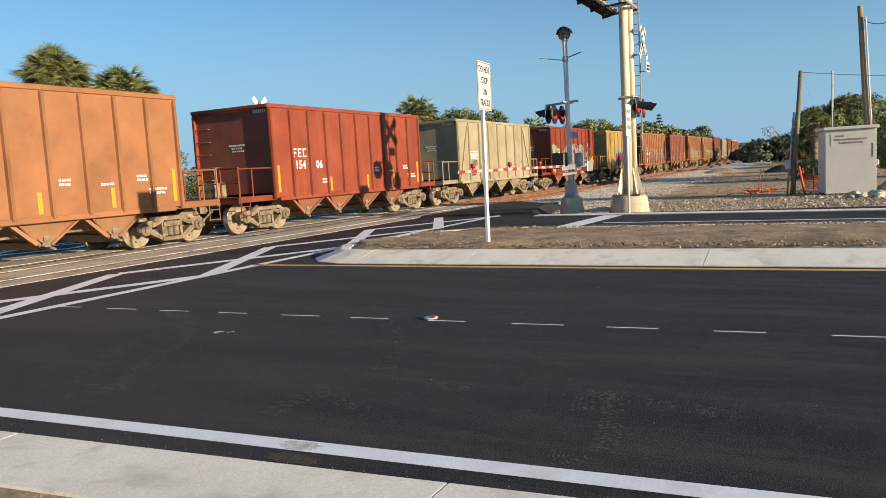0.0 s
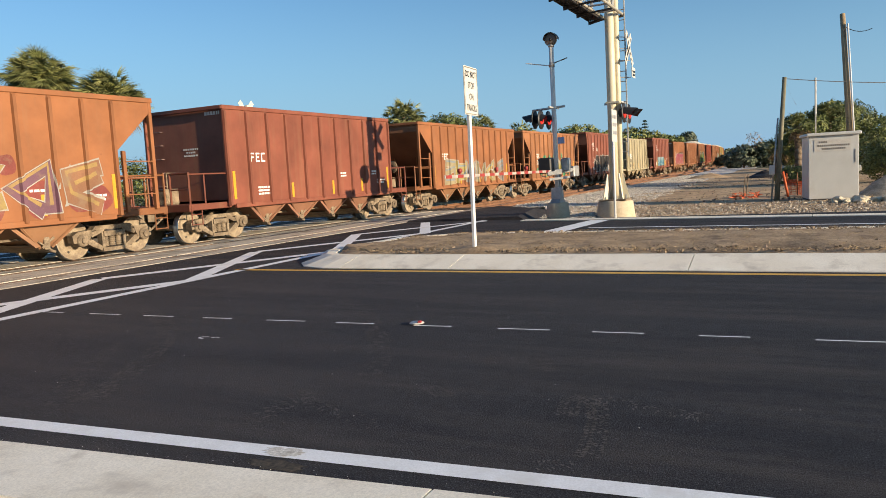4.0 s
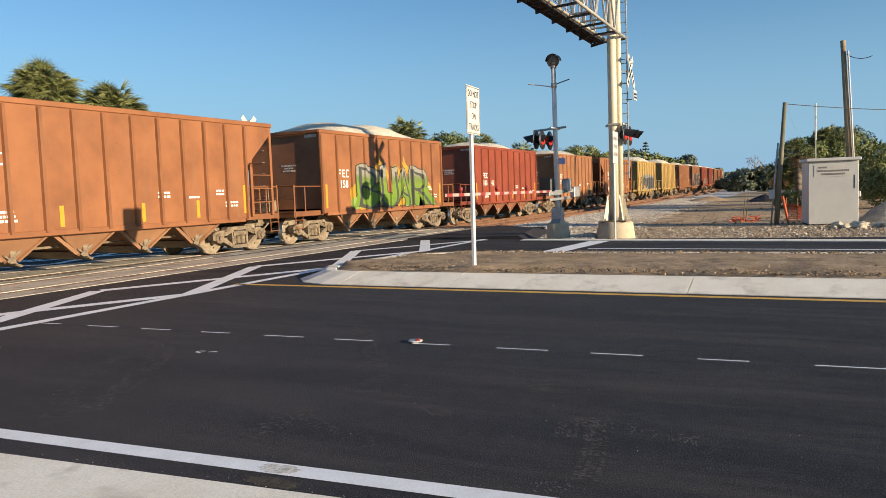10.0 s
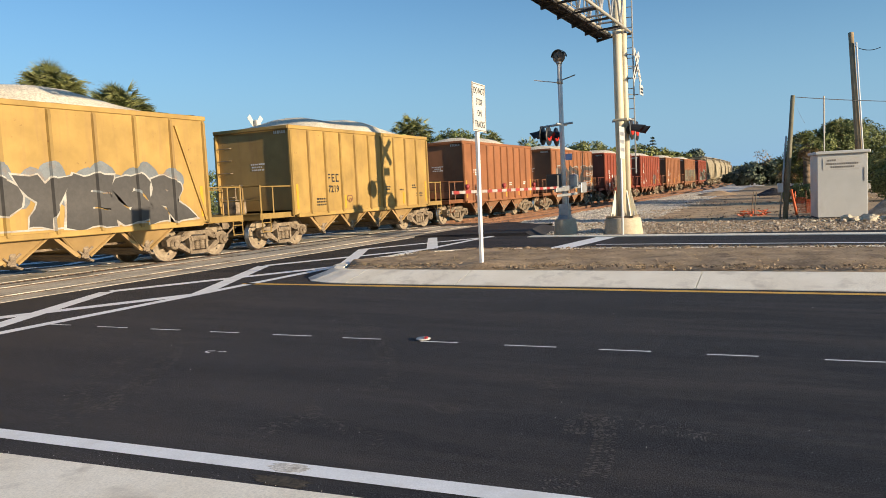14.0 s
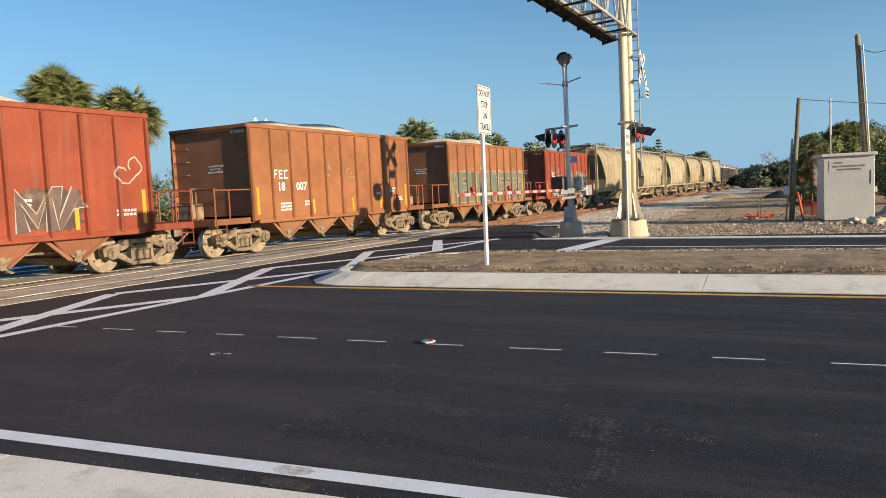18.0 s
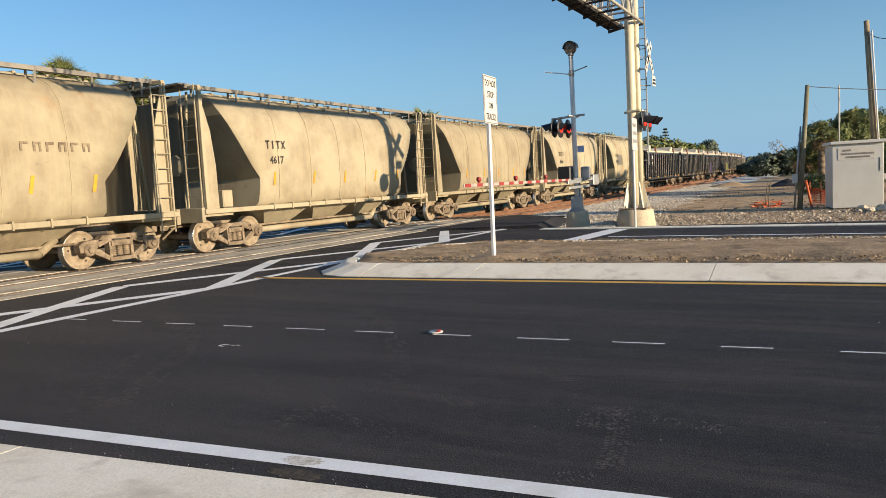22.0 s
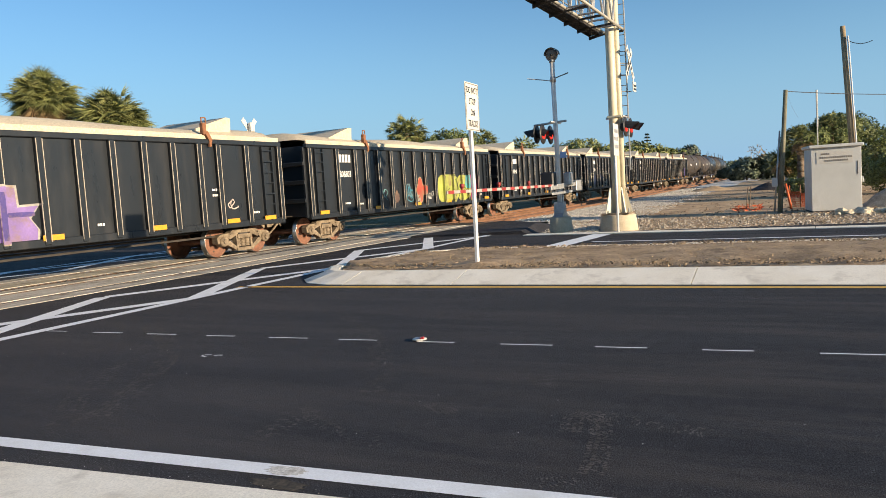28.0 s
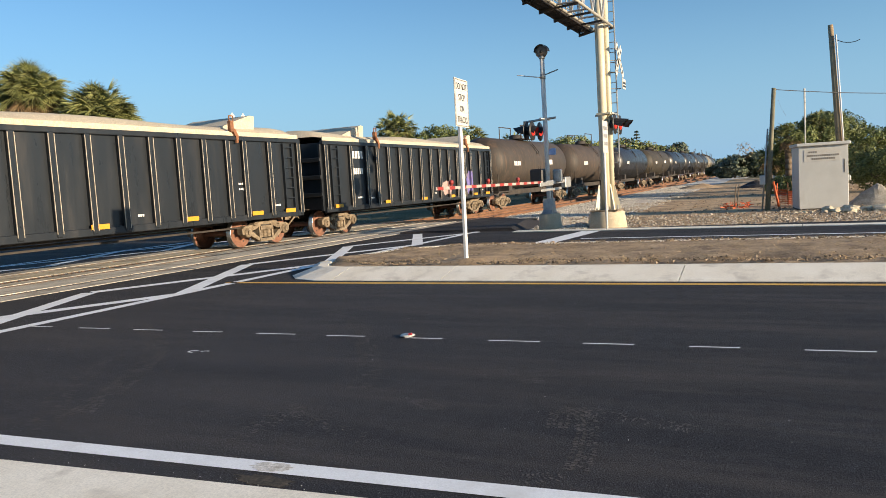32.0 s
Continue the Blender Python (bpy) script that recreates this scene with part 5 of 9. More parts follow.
def leafy(name, x, y, blobs, leaf, count, material, seed, label, trunk=0.18, bare=0.0):
    """A tree or shrub: trunk and limbs, and a crown of loose leaf clumps about several centres (dx, dy, z, rx, rz)."""
    rng = random.Random(seed)
    root = tagged(new(name, None), label, "tree" if "tree" in name or "pine" in name else "shrub")
    g = ground_height(x)
    root.matrix_basis = pose(x, y, g)
    bm = bmesh.new()
    fork = min(b[2] for b in blobs) * 0.45
    rod(bm, (0, 0, -0.2), (0.05, 0.05, fork), trunk, trunk * 0.7, 9)
    for dx, dy, z, rx, rz in blobs:
        m = Vector((dx * 0.5, dy * 0.5, fork + (z - fork) * 0.55))
        rod(bm, (0.05, 0.05, fork - 0.05), m, trunk * 0.6, trunk * 0.35, 7)
        rod(bm, m, (dx, dy, z), trunk * 0.35, trunk * 0.1, 6)
        for k in range(4):
            a = rng.uniform(0, math.tau)
            rod(bm, (dx * 0.8, dy * 0.8, z * 0.9), (dx + rx * 0.8 * math.cos(a), dy + rx * 0.8 * math.sin(a), z + rz * rng.uniform(-0.4, 0.8)), trunk * 0.12, 0.01, 5)
    part("trunk", bm, M["trunk"], root)
    verts, faces = [], []
    total = sum(b[3] ** 2 * 1.0 for b in blobs)
    for i, (dx, dy, z, rx, rz) in enumerate(blobs):
        n = int(count * rx * rx / total)
        made = 0
        while made < n:
            p = Vector((rng.gauss(0, 1), rng.gauss(0, 1), rng.gauss(0, 1))).normalized()
            r = rng.uniform(0.55, 1.0) ** 0.6
            q = Vector((dx + p.x * rx * r, dy + p.y * rx * r, z + p.z * rz * r))
            lump = noise.noise(q * (1.6 / max(0.5, rx)) + Vector((seed, i, 0))) + 0.6 * noise.noise(q * 1.7)
            if lump < -0.12 + bare or q.z < 0.05:
                made += 0.25
                continue
            q += p * 0.22 * rx * lump
            u = Vector((rng.gauss(0, 1), rng.gauss(0, 1), rng.gauss(0, 0.7))).normalized() * leaf * rng.uniform(0.6, 1.3)
            w = u.cross(p).normalized() * leaf * rng.uniform(0.35, 0.6)
            b = len(verts)
            verts += [tuple(q - u), tuple(q + w), tuple(q + u), tuple(q - w)]
            faces.append((b, b + 1, b + 2, b + 3))
            made += 1
    me = bpy.data.meshes.new("crown")
    me.from_pydata(verts, [], faces)
    me.materials.append(material)
    place("crown", me, root)
    return root


palm("palm_tree", 28.37, 38.59, 9.90, 2.5, 1, "cabbage palm with a shaggy skirt of dead fronds", 330)
palm("palm_tree", 29.89, 35.23, 8.60, 2.6, 2, "cabbage palm with a round olive-green head", 330)
palm("palm_tree", 58.4, 32.2, 8.5, 2.3, 3, "cabbage palm behind the tracks", 170)
palm("palm_tree", 76.3, 27.8, 6.9, 2.0, 4, "low cabbage palm behind the tracks", 90)
palm("palm_tree", 61.8, 26.3, 6.9, 1.7, 5, "small cabbage palm behind the tracks", 90)
leafy("broadleaf_tree", 60.2, 29.0, [(0, 0, 5.6, 1.9, 1.4), (0.6, -1.6, 5.3, 1.7, 1.3), (-1, 1.4, 5.3, 1.6, 1.2)], 0.12, 8000, M["oak_leaf"], 21, "dark green broadleaf tree behind the tracks")
leafy("shrub", 29.8, 43.5, [(0, 0, 3.2, 2.4, 2.2), (1.5, -3, 2.6, 2.4, 2.2), (-1.0, 2.5, 3.2, 2.2, 2.4)], 0.09, 13000, M["oak_leaf"], 22, "tangled green shrubs under the palms")
leafy("broadleaf_tree", 32.3, 47.3, [(0, 0, 4.6, 1.9, 1.8), (0.9, -1.6, 4.3, 1.6, 1.6), (-0.8, 1.6, 4.0, 1.7, 1.6), (0.2, -0.4, 2.6, 2.2, 1.6)], 0.09, 15000, M["shrub_leaf"], 29, "dense green tree behind the palms")
leafy("shrub", 34.0, 36.5, [(0, 0, 2.2, 2.0, 1.8), (1.5, -2.5, 2.0, 1.8, 1.6), (-1.5, 2, 2.2, 1.8, 1.7)], 0.09, 9000, M["oak_leaf"], 23, "tangled green shrubs under the palms")
leafy("broadleaf_tree", 84.0, 23.8, [(0, 0, 5.0, 2.2, 1.5), (0.4, 2.2, 4.8, 1.8, 1.3), (0, -2.3, 4.5, 1.8, 1.2)], 0.14, 8000, M["shrub_leaf"], 24, "rounded olive-green tree behind the tracks")
leafy("broadleaf_tree", 122, 25.5, [(0, 0, 5.6, 2.6, 1.5), (3, -2.4, 5.0, 2.4, 1.4), (-2, 2.4, 5.2, 2.2, 1.4)], 0.26, 3600, M["shrub_leaf"], 25, "yellow-green trees far along the tracks")
leafy("broadleaf_tree", 140, 24.5, [(0, 0, 5.0, 2.6, 1.5), (4, -1.4, 4.8, 2.4, 1.4)], 0.28, 2600, M["oak_leaf"], 26, "dark trees far along the tracks")
leafy("broadleaf_tree", 158, 22.4, [(0, 0, 5.6, 1.9, 1.5)], 0.28, 1400, M["hazed_leaf"], 27, "dark tree far along the tracks")
leafy("broadleaf_tree", 190, 30, [(0, 0, 4.6, 4, 2.2), (8, -1, 4.6, 4, 2.2), (-8, 2, 4.6, 4, 2.4)], 0.4, 2600, M["hazed_leaf"], 28, "dark trees far along the tracks")

# a tall tiered pine far behind the cars
pine = tagged(new("pine_tree", None), "slim tiered pine far behind the train", "tree")
pine.matrix_basis = pose(133.5, 26.0, ground_height(133))
bm = bmesh.new()
rod(bm, (0, 0, -0.2), (0, 0, 9.0), 0.16, 0.04, 8)
part("trunk", bm, M["trunk"], pine)
rng = random.Random(5)
verts, faces = [], []
for tier in range(9):
    z = 4.6 + 0.52 * tier
    reach = 1.35 * (1 - tier / 10.5)
    for k in range(9):
        a = math.tau * k / 9 + tier
        for j in range(7):
            r = reach * (j + 1) / 7
            p = Vector((r * math.cos(a), r * math.sin(a), z - 0.08 * r + rng.uniform(-0.08, 0.08)))
            u = Vector((rng.uniform(-1, 1), rng.uniform(-1, 1), rng.uniform(-0.2, 0.9))).normalized() * 0.2
            w = Vector((rng.uniform(-1, 1), rng.uniform(-1, 1), rng.uniform(-0.4, 0.4))).normalized() * 0.1
            b = len(verts)
            verts += [tuple(p - u), tuple(p + w), tuple(p + u), tuple(p - w)]
            faces.append((b, b + 1, b + 2, b + 3))
me = bpy.data.meshes.new("crown")
me.from_pydata(verts, [], faces)
me.materials.append(M["pine_leaf"])
place("crown", me, pine)

# thicket beyond the lot
leafy("broadleaf_tree", 52.5, 0.4, [(0, 0, 2.9, 1.7, 1.5), (0.8, -1.5, 3.0, 1.6, 1.5), (0.2, 1.0, 2.1, 1.0, 1.2), (2.5, -1.8, 3.9, 1.5, 1.2)], 0.085, 20000, M["oak_leaf"], 31, "dense olive-green thicket tree beside the lot")
leafy("broadleaf_tree", 56.5, -2.2, [(0, 0, 3.2, 1.8, 1.7), (1.0, 1.2, 3.9, 1.3, 1.2), (0, -1.8, 2.3, 1.5, 1.5)], 0.085, 16000, M["oak_leaf"], 32, "dense dark green thicket tree beside the lot")
leafy("shrub", 46.5, -3.6, [(0, 0, 1.2, 1.2, 1.2), (-0.4, -1.2, 1.2, 1.3, 1.2), (1.5, 0.6, 1.5, 1.1, 1.1)], 0.08, 11000, M["shrub_leaf"], 33, "green shrub at the edge of the lot")
leafy("shrub", 48.8, 1.35, [(0, 0, 0.5, 0.7, 0.55), (0.4, -0.8, 0.5, 0.7, 0.55)], 0.10, 1500, M["shrub_leaf"], 34, "low green shrub at the edge of the lot")
palm("palm_tree", 51.0, 0.75, 4.3, 1.3, 6, "small cabbage palm in the thicket", 60)
palm("palm_tree", 51.4, 1.9, 2.9, 1.2, 7, "low cabbage palm at the edge of the thicket", 50)
palm("palm_tree", 53.0, -0.9, 5.0, 1.2, 8, "cabbage palm among the thicket trees", 50)
leafy("broadleaf_tree", 82, -5.5, [(0, 0, 3.2, 2.2, 1.6), (2, -3, 3.2, 2.4, 1.8)], 0.2, 3600, M["oak_leaf"], 35, "brown-green tree behind the thicket")
k = 0
for x, y, h, w in ((119, 9.0, 2.7, 2.0), (121, 6.4, 3.1, 2.2), (121, 3.6, 3.0, 2.0), (108, 1.2, 2.8, 2.0), (150, 13.4, 2.0, 2.2), (170, 15.0, 2.2, 2.6), (130, 1.0, 3.0, 2.4), (98, -1.5, 2.8, 2.0), (200, 12.0, 2.4, 4.0), (240, 14.0, 2.6, 5.0)):
    k += 1
    leafy("broadleaf_tree", x, y, [(0, 0, h * 0.62, w, h * 0.55), (0.5, w * 0.7, h * 0.5, w * 0.8, h * 0.5)], 0.22 + 0.001 * x, 2600, M["hazed_leaf"], 40 + k, "dark tree in the far thicket where the tracks bend")
leafy("broadleaf_tree", 119.5, 7.6, [(0, 0, 4.0, 1.3, 1.2)], 0.12, 260, M["dry_frond"], 60, "nearly leafless grey tree over the far thicket", 0.12)
# woods closing the distance on all sides
rng = random.Random(77)
verts, faces = [], []
for k in range(26000):
    a = rng.uniform(0, math.tau)
    r = rng.uniform(420, 520)
    x, y = 60 + r * math.cos(a), r * math.sin(a)
    h = 6.5 + 2.5 * noise.noise((x * 0.03, y * 0.03, 0)) + 1.5 * noise.noise((x * 0.11, y * 0.11, 4))
    z = ground_height(x) + h * rng.random() ** 0.6
    s = rng.uniform(0.8, 1.7)
    u = Vector((rng.gauss(0, 1), rng.gauss(0, 1), rng.gauss(0, 1))).normalized() * s
    w = u.cross(Vector((rng.gauss(0, 1), rng.gauss(0, 1), rng.gauss(0, 1)))).normalized() * s * 0.7
    b = len(verts)
    p = Vector((x, y, z))
    verts += [tuple(p - u), tuple(p + w), tuple(p + u), tuple(p - w)]
    faces.append((b, b + 1, b + 2, b + 3))
me = bpy.data.meshes.new("far_woods")
me.from_pydata(verts, [], faces)
me.materials.append(M["hazed_leaf"])
tagged(new("far_woods", me), "distant dark woods round the horizon", "woods", kind="stuff")


# spoil heaps and a parked vehicle beyond the lot
def heap(name, x, y, rx, ry, h, material, label, seed):
    bm = bmesh.new()
    n, rows = 16, []
    for i in range(n + 1):
        row = []
        for j in range(n + 1):
            u, w = -1 + 2 * i / n, -1 + 2 * j / n
            d = math.hypot(u, w)
            z = h * max(0, 1 - d) ** 0.9 * (1 + 0.35 * noise.noise((u * 2 + seed, w * 2, 0)))
            row.append(bm.verts.new((u * rx, w * ry, z - 0.06)))
        rows.append(row)
    for a, b in zip(rows, rows[1:]):
        for j in range(n):
            bm.faces.new((a[j], b[j], b[j + 1], a[j + 1]))
    ob = tagged(linked(name, bm, material), label, "heap")
    ob.matrix_basis = pose(x, y, ground_height(x) + 0.03)
    return ob


heap("gravel_heap", 23.4, 6.35, 2.3, 1.5, 0.20, M["ballast"], "low heap of pale crushed stone round the mast footings", 5)
heap("spoil_heap", 33.5, -2.6, 1.6, 1.1, 0.85, M["gravel"], "grey gravel heap beside the hut", 1)
heap("asphalt_heap", 65.0, 3.3, 1.6, 1.7, 0.65, M["asphalt"], "low heap of broken black asphalt", 2)
heap("earth_ridge", 72.0, 8.5, 4.0, 2.2, 0.45, M["dirt"], "low ridge of graded sand", 3)


def parked_car():
    root = tagged(new("parked_car", None), "white car parked behind the thicket", "car")
    root.matrix_basis = pose(66.9, 0.6, ground_height(66.9), 0, 0, 80)
    bm = bmesh.new()
    prism(bm, [(-2.2, 0.35), (2.2, 0.35), (2.25, 0.75), (1.3, 0.92), (-2.1, 0.95), (-2.25, 0.7)], -0.85, 0.85)
    body = part("body", bm, M["sign_white"], root)
    bm = bmesh.new()
    prism(bm, [(-1.7, 0.95), (1.0, 0.92), (0.3, 1.45), (-1.2, 1.48)], -0.72, 0.72)
    part("cabin", bm, M["window_dark"], root)
    for x in (-1.4, 1.4):
        for y in (-0.8, 0.8):
            bm = bmesh.new()
            lathe(bm, [(0.2, -0.1), (0.32, -0.1), (0.33, 0), (0.32, 0.1), (0.2, 0.1)], 14, (0, 0, 0), "y")
            w = part("wheel", bm, M["tyre"], root)
            w.matrix_basis = pose(x, y, 0.33)


parked_car()


# ---- the freight train ----
# Each car's own space: x along the track, y across it (the camera's side is -y), z up from the rail head.
SHARED = {}


def shared(key, material, build):
    """A mesh that alike parts share."""
    if key not in SHARED:
        bm = bmesh.new()
        build(bm)
        bmesh.ops.recalc_face_normals(bm, faces=bm.faces[:])
        me = bpy.data.meshes.new(key)
        bm.to_mesh(me)
        bm.free()
        for m in material if isinstance(material, list) else [material]:
            me.materials.append(m)
        SHARED[key] = me
    return SHARED[key]


WHEEL_R = 0.457


def wheelset_mesh(bm):
    rod(bm, (0, -0.95, 0), (0, 0.95, 0), 0.085, n=10)
    for s in (-1, 1):
        prof = [(0.10, 0.62), (0.19, 0.635), (0.21, 0.69), (0.36, 0.735), (0.39, 0.66), (0.485, 0.655), (0.487, 0.685), (0.459, 0.70), (0.455, 0.79), (0.445, 0.795), (0.39, 0.79), (0.37, 0.765), (0.22, 0.755), (0.17, 0.82), (0.11, 0.83)]
        lathe(bm, [(r, s * h) for r, h in prof], 24)
        for f in bm.faces:
            c = f.calc_center_median()
            r = math.hypot(c.x, c.z)
            if r > 0.44 and f.material_index == 0:
                f.material_index = 1
        for k in range(3):
            a = k * math.tau / 3 + 0.4
            rod(bm, (0.29 * math.cos(a), s * 0.755, 0.29 * math.sin(a)), (0.29 * math.cos(a), s * 0.768, 0.29 * math.sin(a)), 0.03, n=6, mat=2)


def side_frame_mesh(bm):
    """Cast truck side: arched top, dipped bottom, two windows and a spring nest between."""
    for x in (-1, 1):
        prism(bm, [(x * 1.12, 0.40), (x * 1.14, 0.58), (x * 0.98, 0.66), (x * 0.62, 0.68), (x * 0.62, 0.60), (x * 0.70, 0.42)], -0.10, 0.10)
        prism(bm, [(x * 0.72, 0.60), (x * 0.28, 0.70), (x * 0.28, 0.62), (x * 0.60, 0.50)], -0.09, 0.09)
        prism(bm, [(x * 0.80, 0.44), (x * 0.72, 0.34), (x * 0.34, 0.16), (x * 0.30, 0.24), (x * 0.62, 0.46)], -0.09, 0.09)
        prism(bm, [(x * 0.34, 0.18), (x * 0.26, 0.18), (x * 0.26, 0.66), (x * 0.34, 0.66)], -0.09, 0.09)
        lathe(bm, [(0.14, -0.16), (0.15, -0.10), (0.15, 0.10), (0.13, 0.13)], 12, (x * 0.89, 0, WHEEL_R), "y")
        rod(bm, (x * 0.89, -0.17, WHEEL_R), (x * 0.89, -0.20, WHEEL_R), 0.075, n=8)
    prism(bm, [(-0.62, 0.66), (0.62, 0.66), (0.50, 0.76), (-0.50, 0.76)], -0.10, 0.10)
    prism(bm, [(-0.36, 0.14), (0.36, 0.14), (0.34, 0.23), (-0.34, 0.23)], -0.12, 0.12)
    box(bm, -0.30, 0.30, -0.13, 0.13, 0.50, 0.62)


def spring_nest_mesh(bm):
    for x in (-0.19, 0.0, 0.19):
        prof = []
        for k in range(6):
            prof += [(0.058, 0.25 + k * 0.045), (0.085, 0.262 + k * 0.045), (0.085, 0.280 + k * 0.045)]
        lathe(bm, prof, 8, (x, 0, 0), "z")


def bolster_mesh(bm):
    box(bm, -0.20, 0.20, -1.08, 1.08, 0.52, 0.74, 0.03)
    box(bm, -0.28, 0.28, -0.3, 0.3, 0.74, 0.86, 0.03)
    for x in (-0.42, 0.42):
        box(bm, x - 0.06, x + 0.06, -0.95, 0.95, 0.36, 0.46)
    for s in (-1, 1):
        for x in (-1, 1):
            prism(bm, [(x * 0.40, 0.30), (x * 0.47, 0.30), (x * 0.49, 0.58), (x * 0.41, 0.60)], s * 0.74 - 0.06, s * 0.74 + 0.06)


WHEELS = []


def truck(root, x, wheelbase=1.78, rusty=False):
    # dark bolster: the shade inside the truck is put into its colour
    me = shared("bolster", M["dark_steel"], bolster_mesh)
    t = place("truck", me, root, pose(x, 0, 0))
    k = wheelbase / 1.78
    frame_me = shared("side_frame", M["dusty_steel"], side_frame_mesh)
    spring_me = shared("springs", M["dusty_steel"], spring_nest_mesh)
    for s in (-1, 1):
        place("side_frame", frame_me, t, pose(0, s * 1.0, 0, 0, 0, 0 if s < 0 else 180))
        place("spring_nest", spring_me, t, pose(0, s * 1.0, 0, 0, 0, 0 if s < 0 else 180))
    key = "wheelset_rusty" if rusty else "wheelset"
    wm = shared(key, [M["wheel_rust" if rusty else "wheel_steel"], M["tread"], M["dark_steel"]], wheelset_mesh)
    for dx in (-wheelbase / 2, wheelbase / 2):
        w = place("wheelset", wm, t, pose(dx, 0, WHEEL_R))
        WHEELS.append((w, dx))
    return t


def coupler_mesh(bm):
    box(bm, -0.75, 0.0, -0.10, 0.10, 0.72, 0.94, 0.02)
    prism(bm, [(-0.05, -0.22), (0.20, -0.20), (0.24, -0.02), (0.10, 0.02), (0.22, 0.20), (0.05, 0.24), (-0.1, 0.14)], 0.68, 0.98, "z")
    rod(bm, (-0.2, 0.28, 0.75), (0.28, 0.30, 0.45), 0.03, n=6)
    rod(bm, (-0.15, -0.95, 0.98), (-0.15, 0.95, 0.98), 0.018, n=6)
    rod(bm, (-0.15, -0.95, 0.98), (-0.1, -1.1, 0.72), 0.018, n=6)


def running_gear(root, half, axle_in, wheelbase=1.78, rusty=False):
    for s in (-1, 1):
        truck(root, s * (half - axle_in - wheelbase / 2), wheelbase, rusty)
        place("coupler", shared("coupler", M["dusty_steel"], coupler_mesh), root, pose(s * (half - 0.27), 0, 0, 0, 0, 0 if s > 0 else 180))


# -- open hopper cars --
HOPPER_L, BODY, SIDE, SILL, TOP = 12.68, 4.56, 1.50, 1.0, 3.75


LONG = 5.60
OPEN = 4.94


def corner_post_mesh(bm):
    """The upright at a notched corner, with the rungs across the notch."""
    box(bm, -0.05, 0.05, -0.05, 0.05, 1.06, TOP, 0.01)
    box(bm, -0.94, -0.84, -0.04, 0.04, 1.04, 2.5, 0.01)
    for z in (1.45, 1.85, 2.25):
        rod(bm, (0, -0.04, z), (-0.88, -0.04, z), 0.016, n=5)


def long_rail_mesh(bm):
    box(bm, -LONG - 0.03, LONG + 0.03, -0.055, 0.055, TOP - 0.07, TOP + 0.05, 0.012)


def side_sheet_mesh(bm, style):
    if style == "notched":
        half = [(-LONG, TOP), (-LONG, TOP - 0.25), (-4.42, 2.45), (-4.42, SILL)]
        prism(bm, half + [(-x, z) for x, z in half[::-1]], -0.02, 0.02)
        return
    if style == "open":
        prism(bm, [(-OPEN + 0.40, SILL), (OPEN - 0.40, SILL), (OPEN - 0.22, TOP - 0.40), (OPEN, TOP - 0.10), (OPEN, TOP), (-OPEN, TOP), (-OPEN, TOP - 0.10), (-OPEN + 0.22, TOP - 0.40)], -0.02, 0.02)
        return
    prism(bm, [(-BODY, SILL), (BODY, SILL), (BODY, TOP), (-BODY, TOP)], -0.02, 0.02)


def end_sheet_mesh(bm, style):
    """The upper end sheet: leaning in above the slope sheet on open ends, upright on closed ones."""
    w = SIDE - 0.02
    if style == "notched":
        prism(bm, [(LONG - 0.05, TOP), (LONG - 0.08, TOP), (LONG - 0.10, TOP - 0.35), (LONG - 0.07, TOP - 0.35)], -w, w)
    elif style == "open":
        prism(bm, [(OPEN - 0.05, TOP), (OPEN - 0.08, TOP), (OPEN - 0.30, 2.95), (OPEN - 0.27, 2.95)], -w, w)
    else:
        prism(bm, [(BODY - 0.12, TOP), (BODY - 0.16, TOP), (BODY - 0.16, 1.15), (BODY - 0.12, 1.15)], -w, w)


def slope_sheet_mesh(bm, style):
    w = SIDE - 0.02
    if style == "notched":
        prism(bm, [(LONG - 0.07, TOP - 0.35), (LONG - 0.12, TOP - 0.35), (2.3, 1.0), (2.35, 1.0)], -w, w)
        return
    top = OPEN - 0.27 if style == "open" else BODY - 0.17
    prism(bm, [(top, 2.95), (top - 0.05, 2.95), (2.3, 1.0), (2.35, 1.0)], -w, w)


def floor_mesh(bm):
    w = SIDE - 0.02
    prism(bm, [(-2.4, 1.02), (-2.4, 0.98), (-1.85, 0.99), (-1.35, 1.5), (-0.85, 0.99), (0.85, 0.99), (1.35, 1.5), (1.85, 0.99), (2.4, 0.98), (2.4, 1.02), (1.35, 1.53), (0.85, 1.02), (-0.85, 1.02), (-1.35, 1.53)], -w, w)


def open_rail_mesh(bm):
    box(bm, -OPEN - 0.03, OPEN + 0.03, -0.055, 0.055, TOP - 0.07, TOP + 0.05, 0.012)


def top_rail_mesh(bm):
    box(bm, -BODY - 0.03, BODY + 0.03, -0.055, 0.055, TOP - 0.07, TOP + 0.05, 0.012)


def end_rail_mesh(bm):
    box(bm, -0.05, 0.05, -SIDE - 0.02, SIDE + 0.02, TOP - 0.06, TOP + 0.045, 0.012)


def stake_mesh(bm):
    """A pressed side post, thicker at its foot."""
    low = [bm.verts.new((x, y, SILL - 0.02)) for x, y in ((-0.066, 0), (-0.040, -0.066), (0.040, -0.066), (0.066, 0))]
    mid = [bm.verts.new((x, y, TOP - 0.14)) for x, y in ((-0.058, 0), (-0.036, -0.056), (0.036, -0.056), (0.058, 0))]
    top = [bm.verts.new((x, y, TOP - 0.07)) for x, y in ((-0.06, 0), (-0.035, -0.015), (0.035, -0.015), (0.06, 0))]
    for a, b in ((low, mid), (mid, top)):
        for k in range(3):
            bm.faces.new((a[k], a[k + 1], b[k + 1], b[k]))
    bm.faces.new(low)
    bm.faces.new(top)


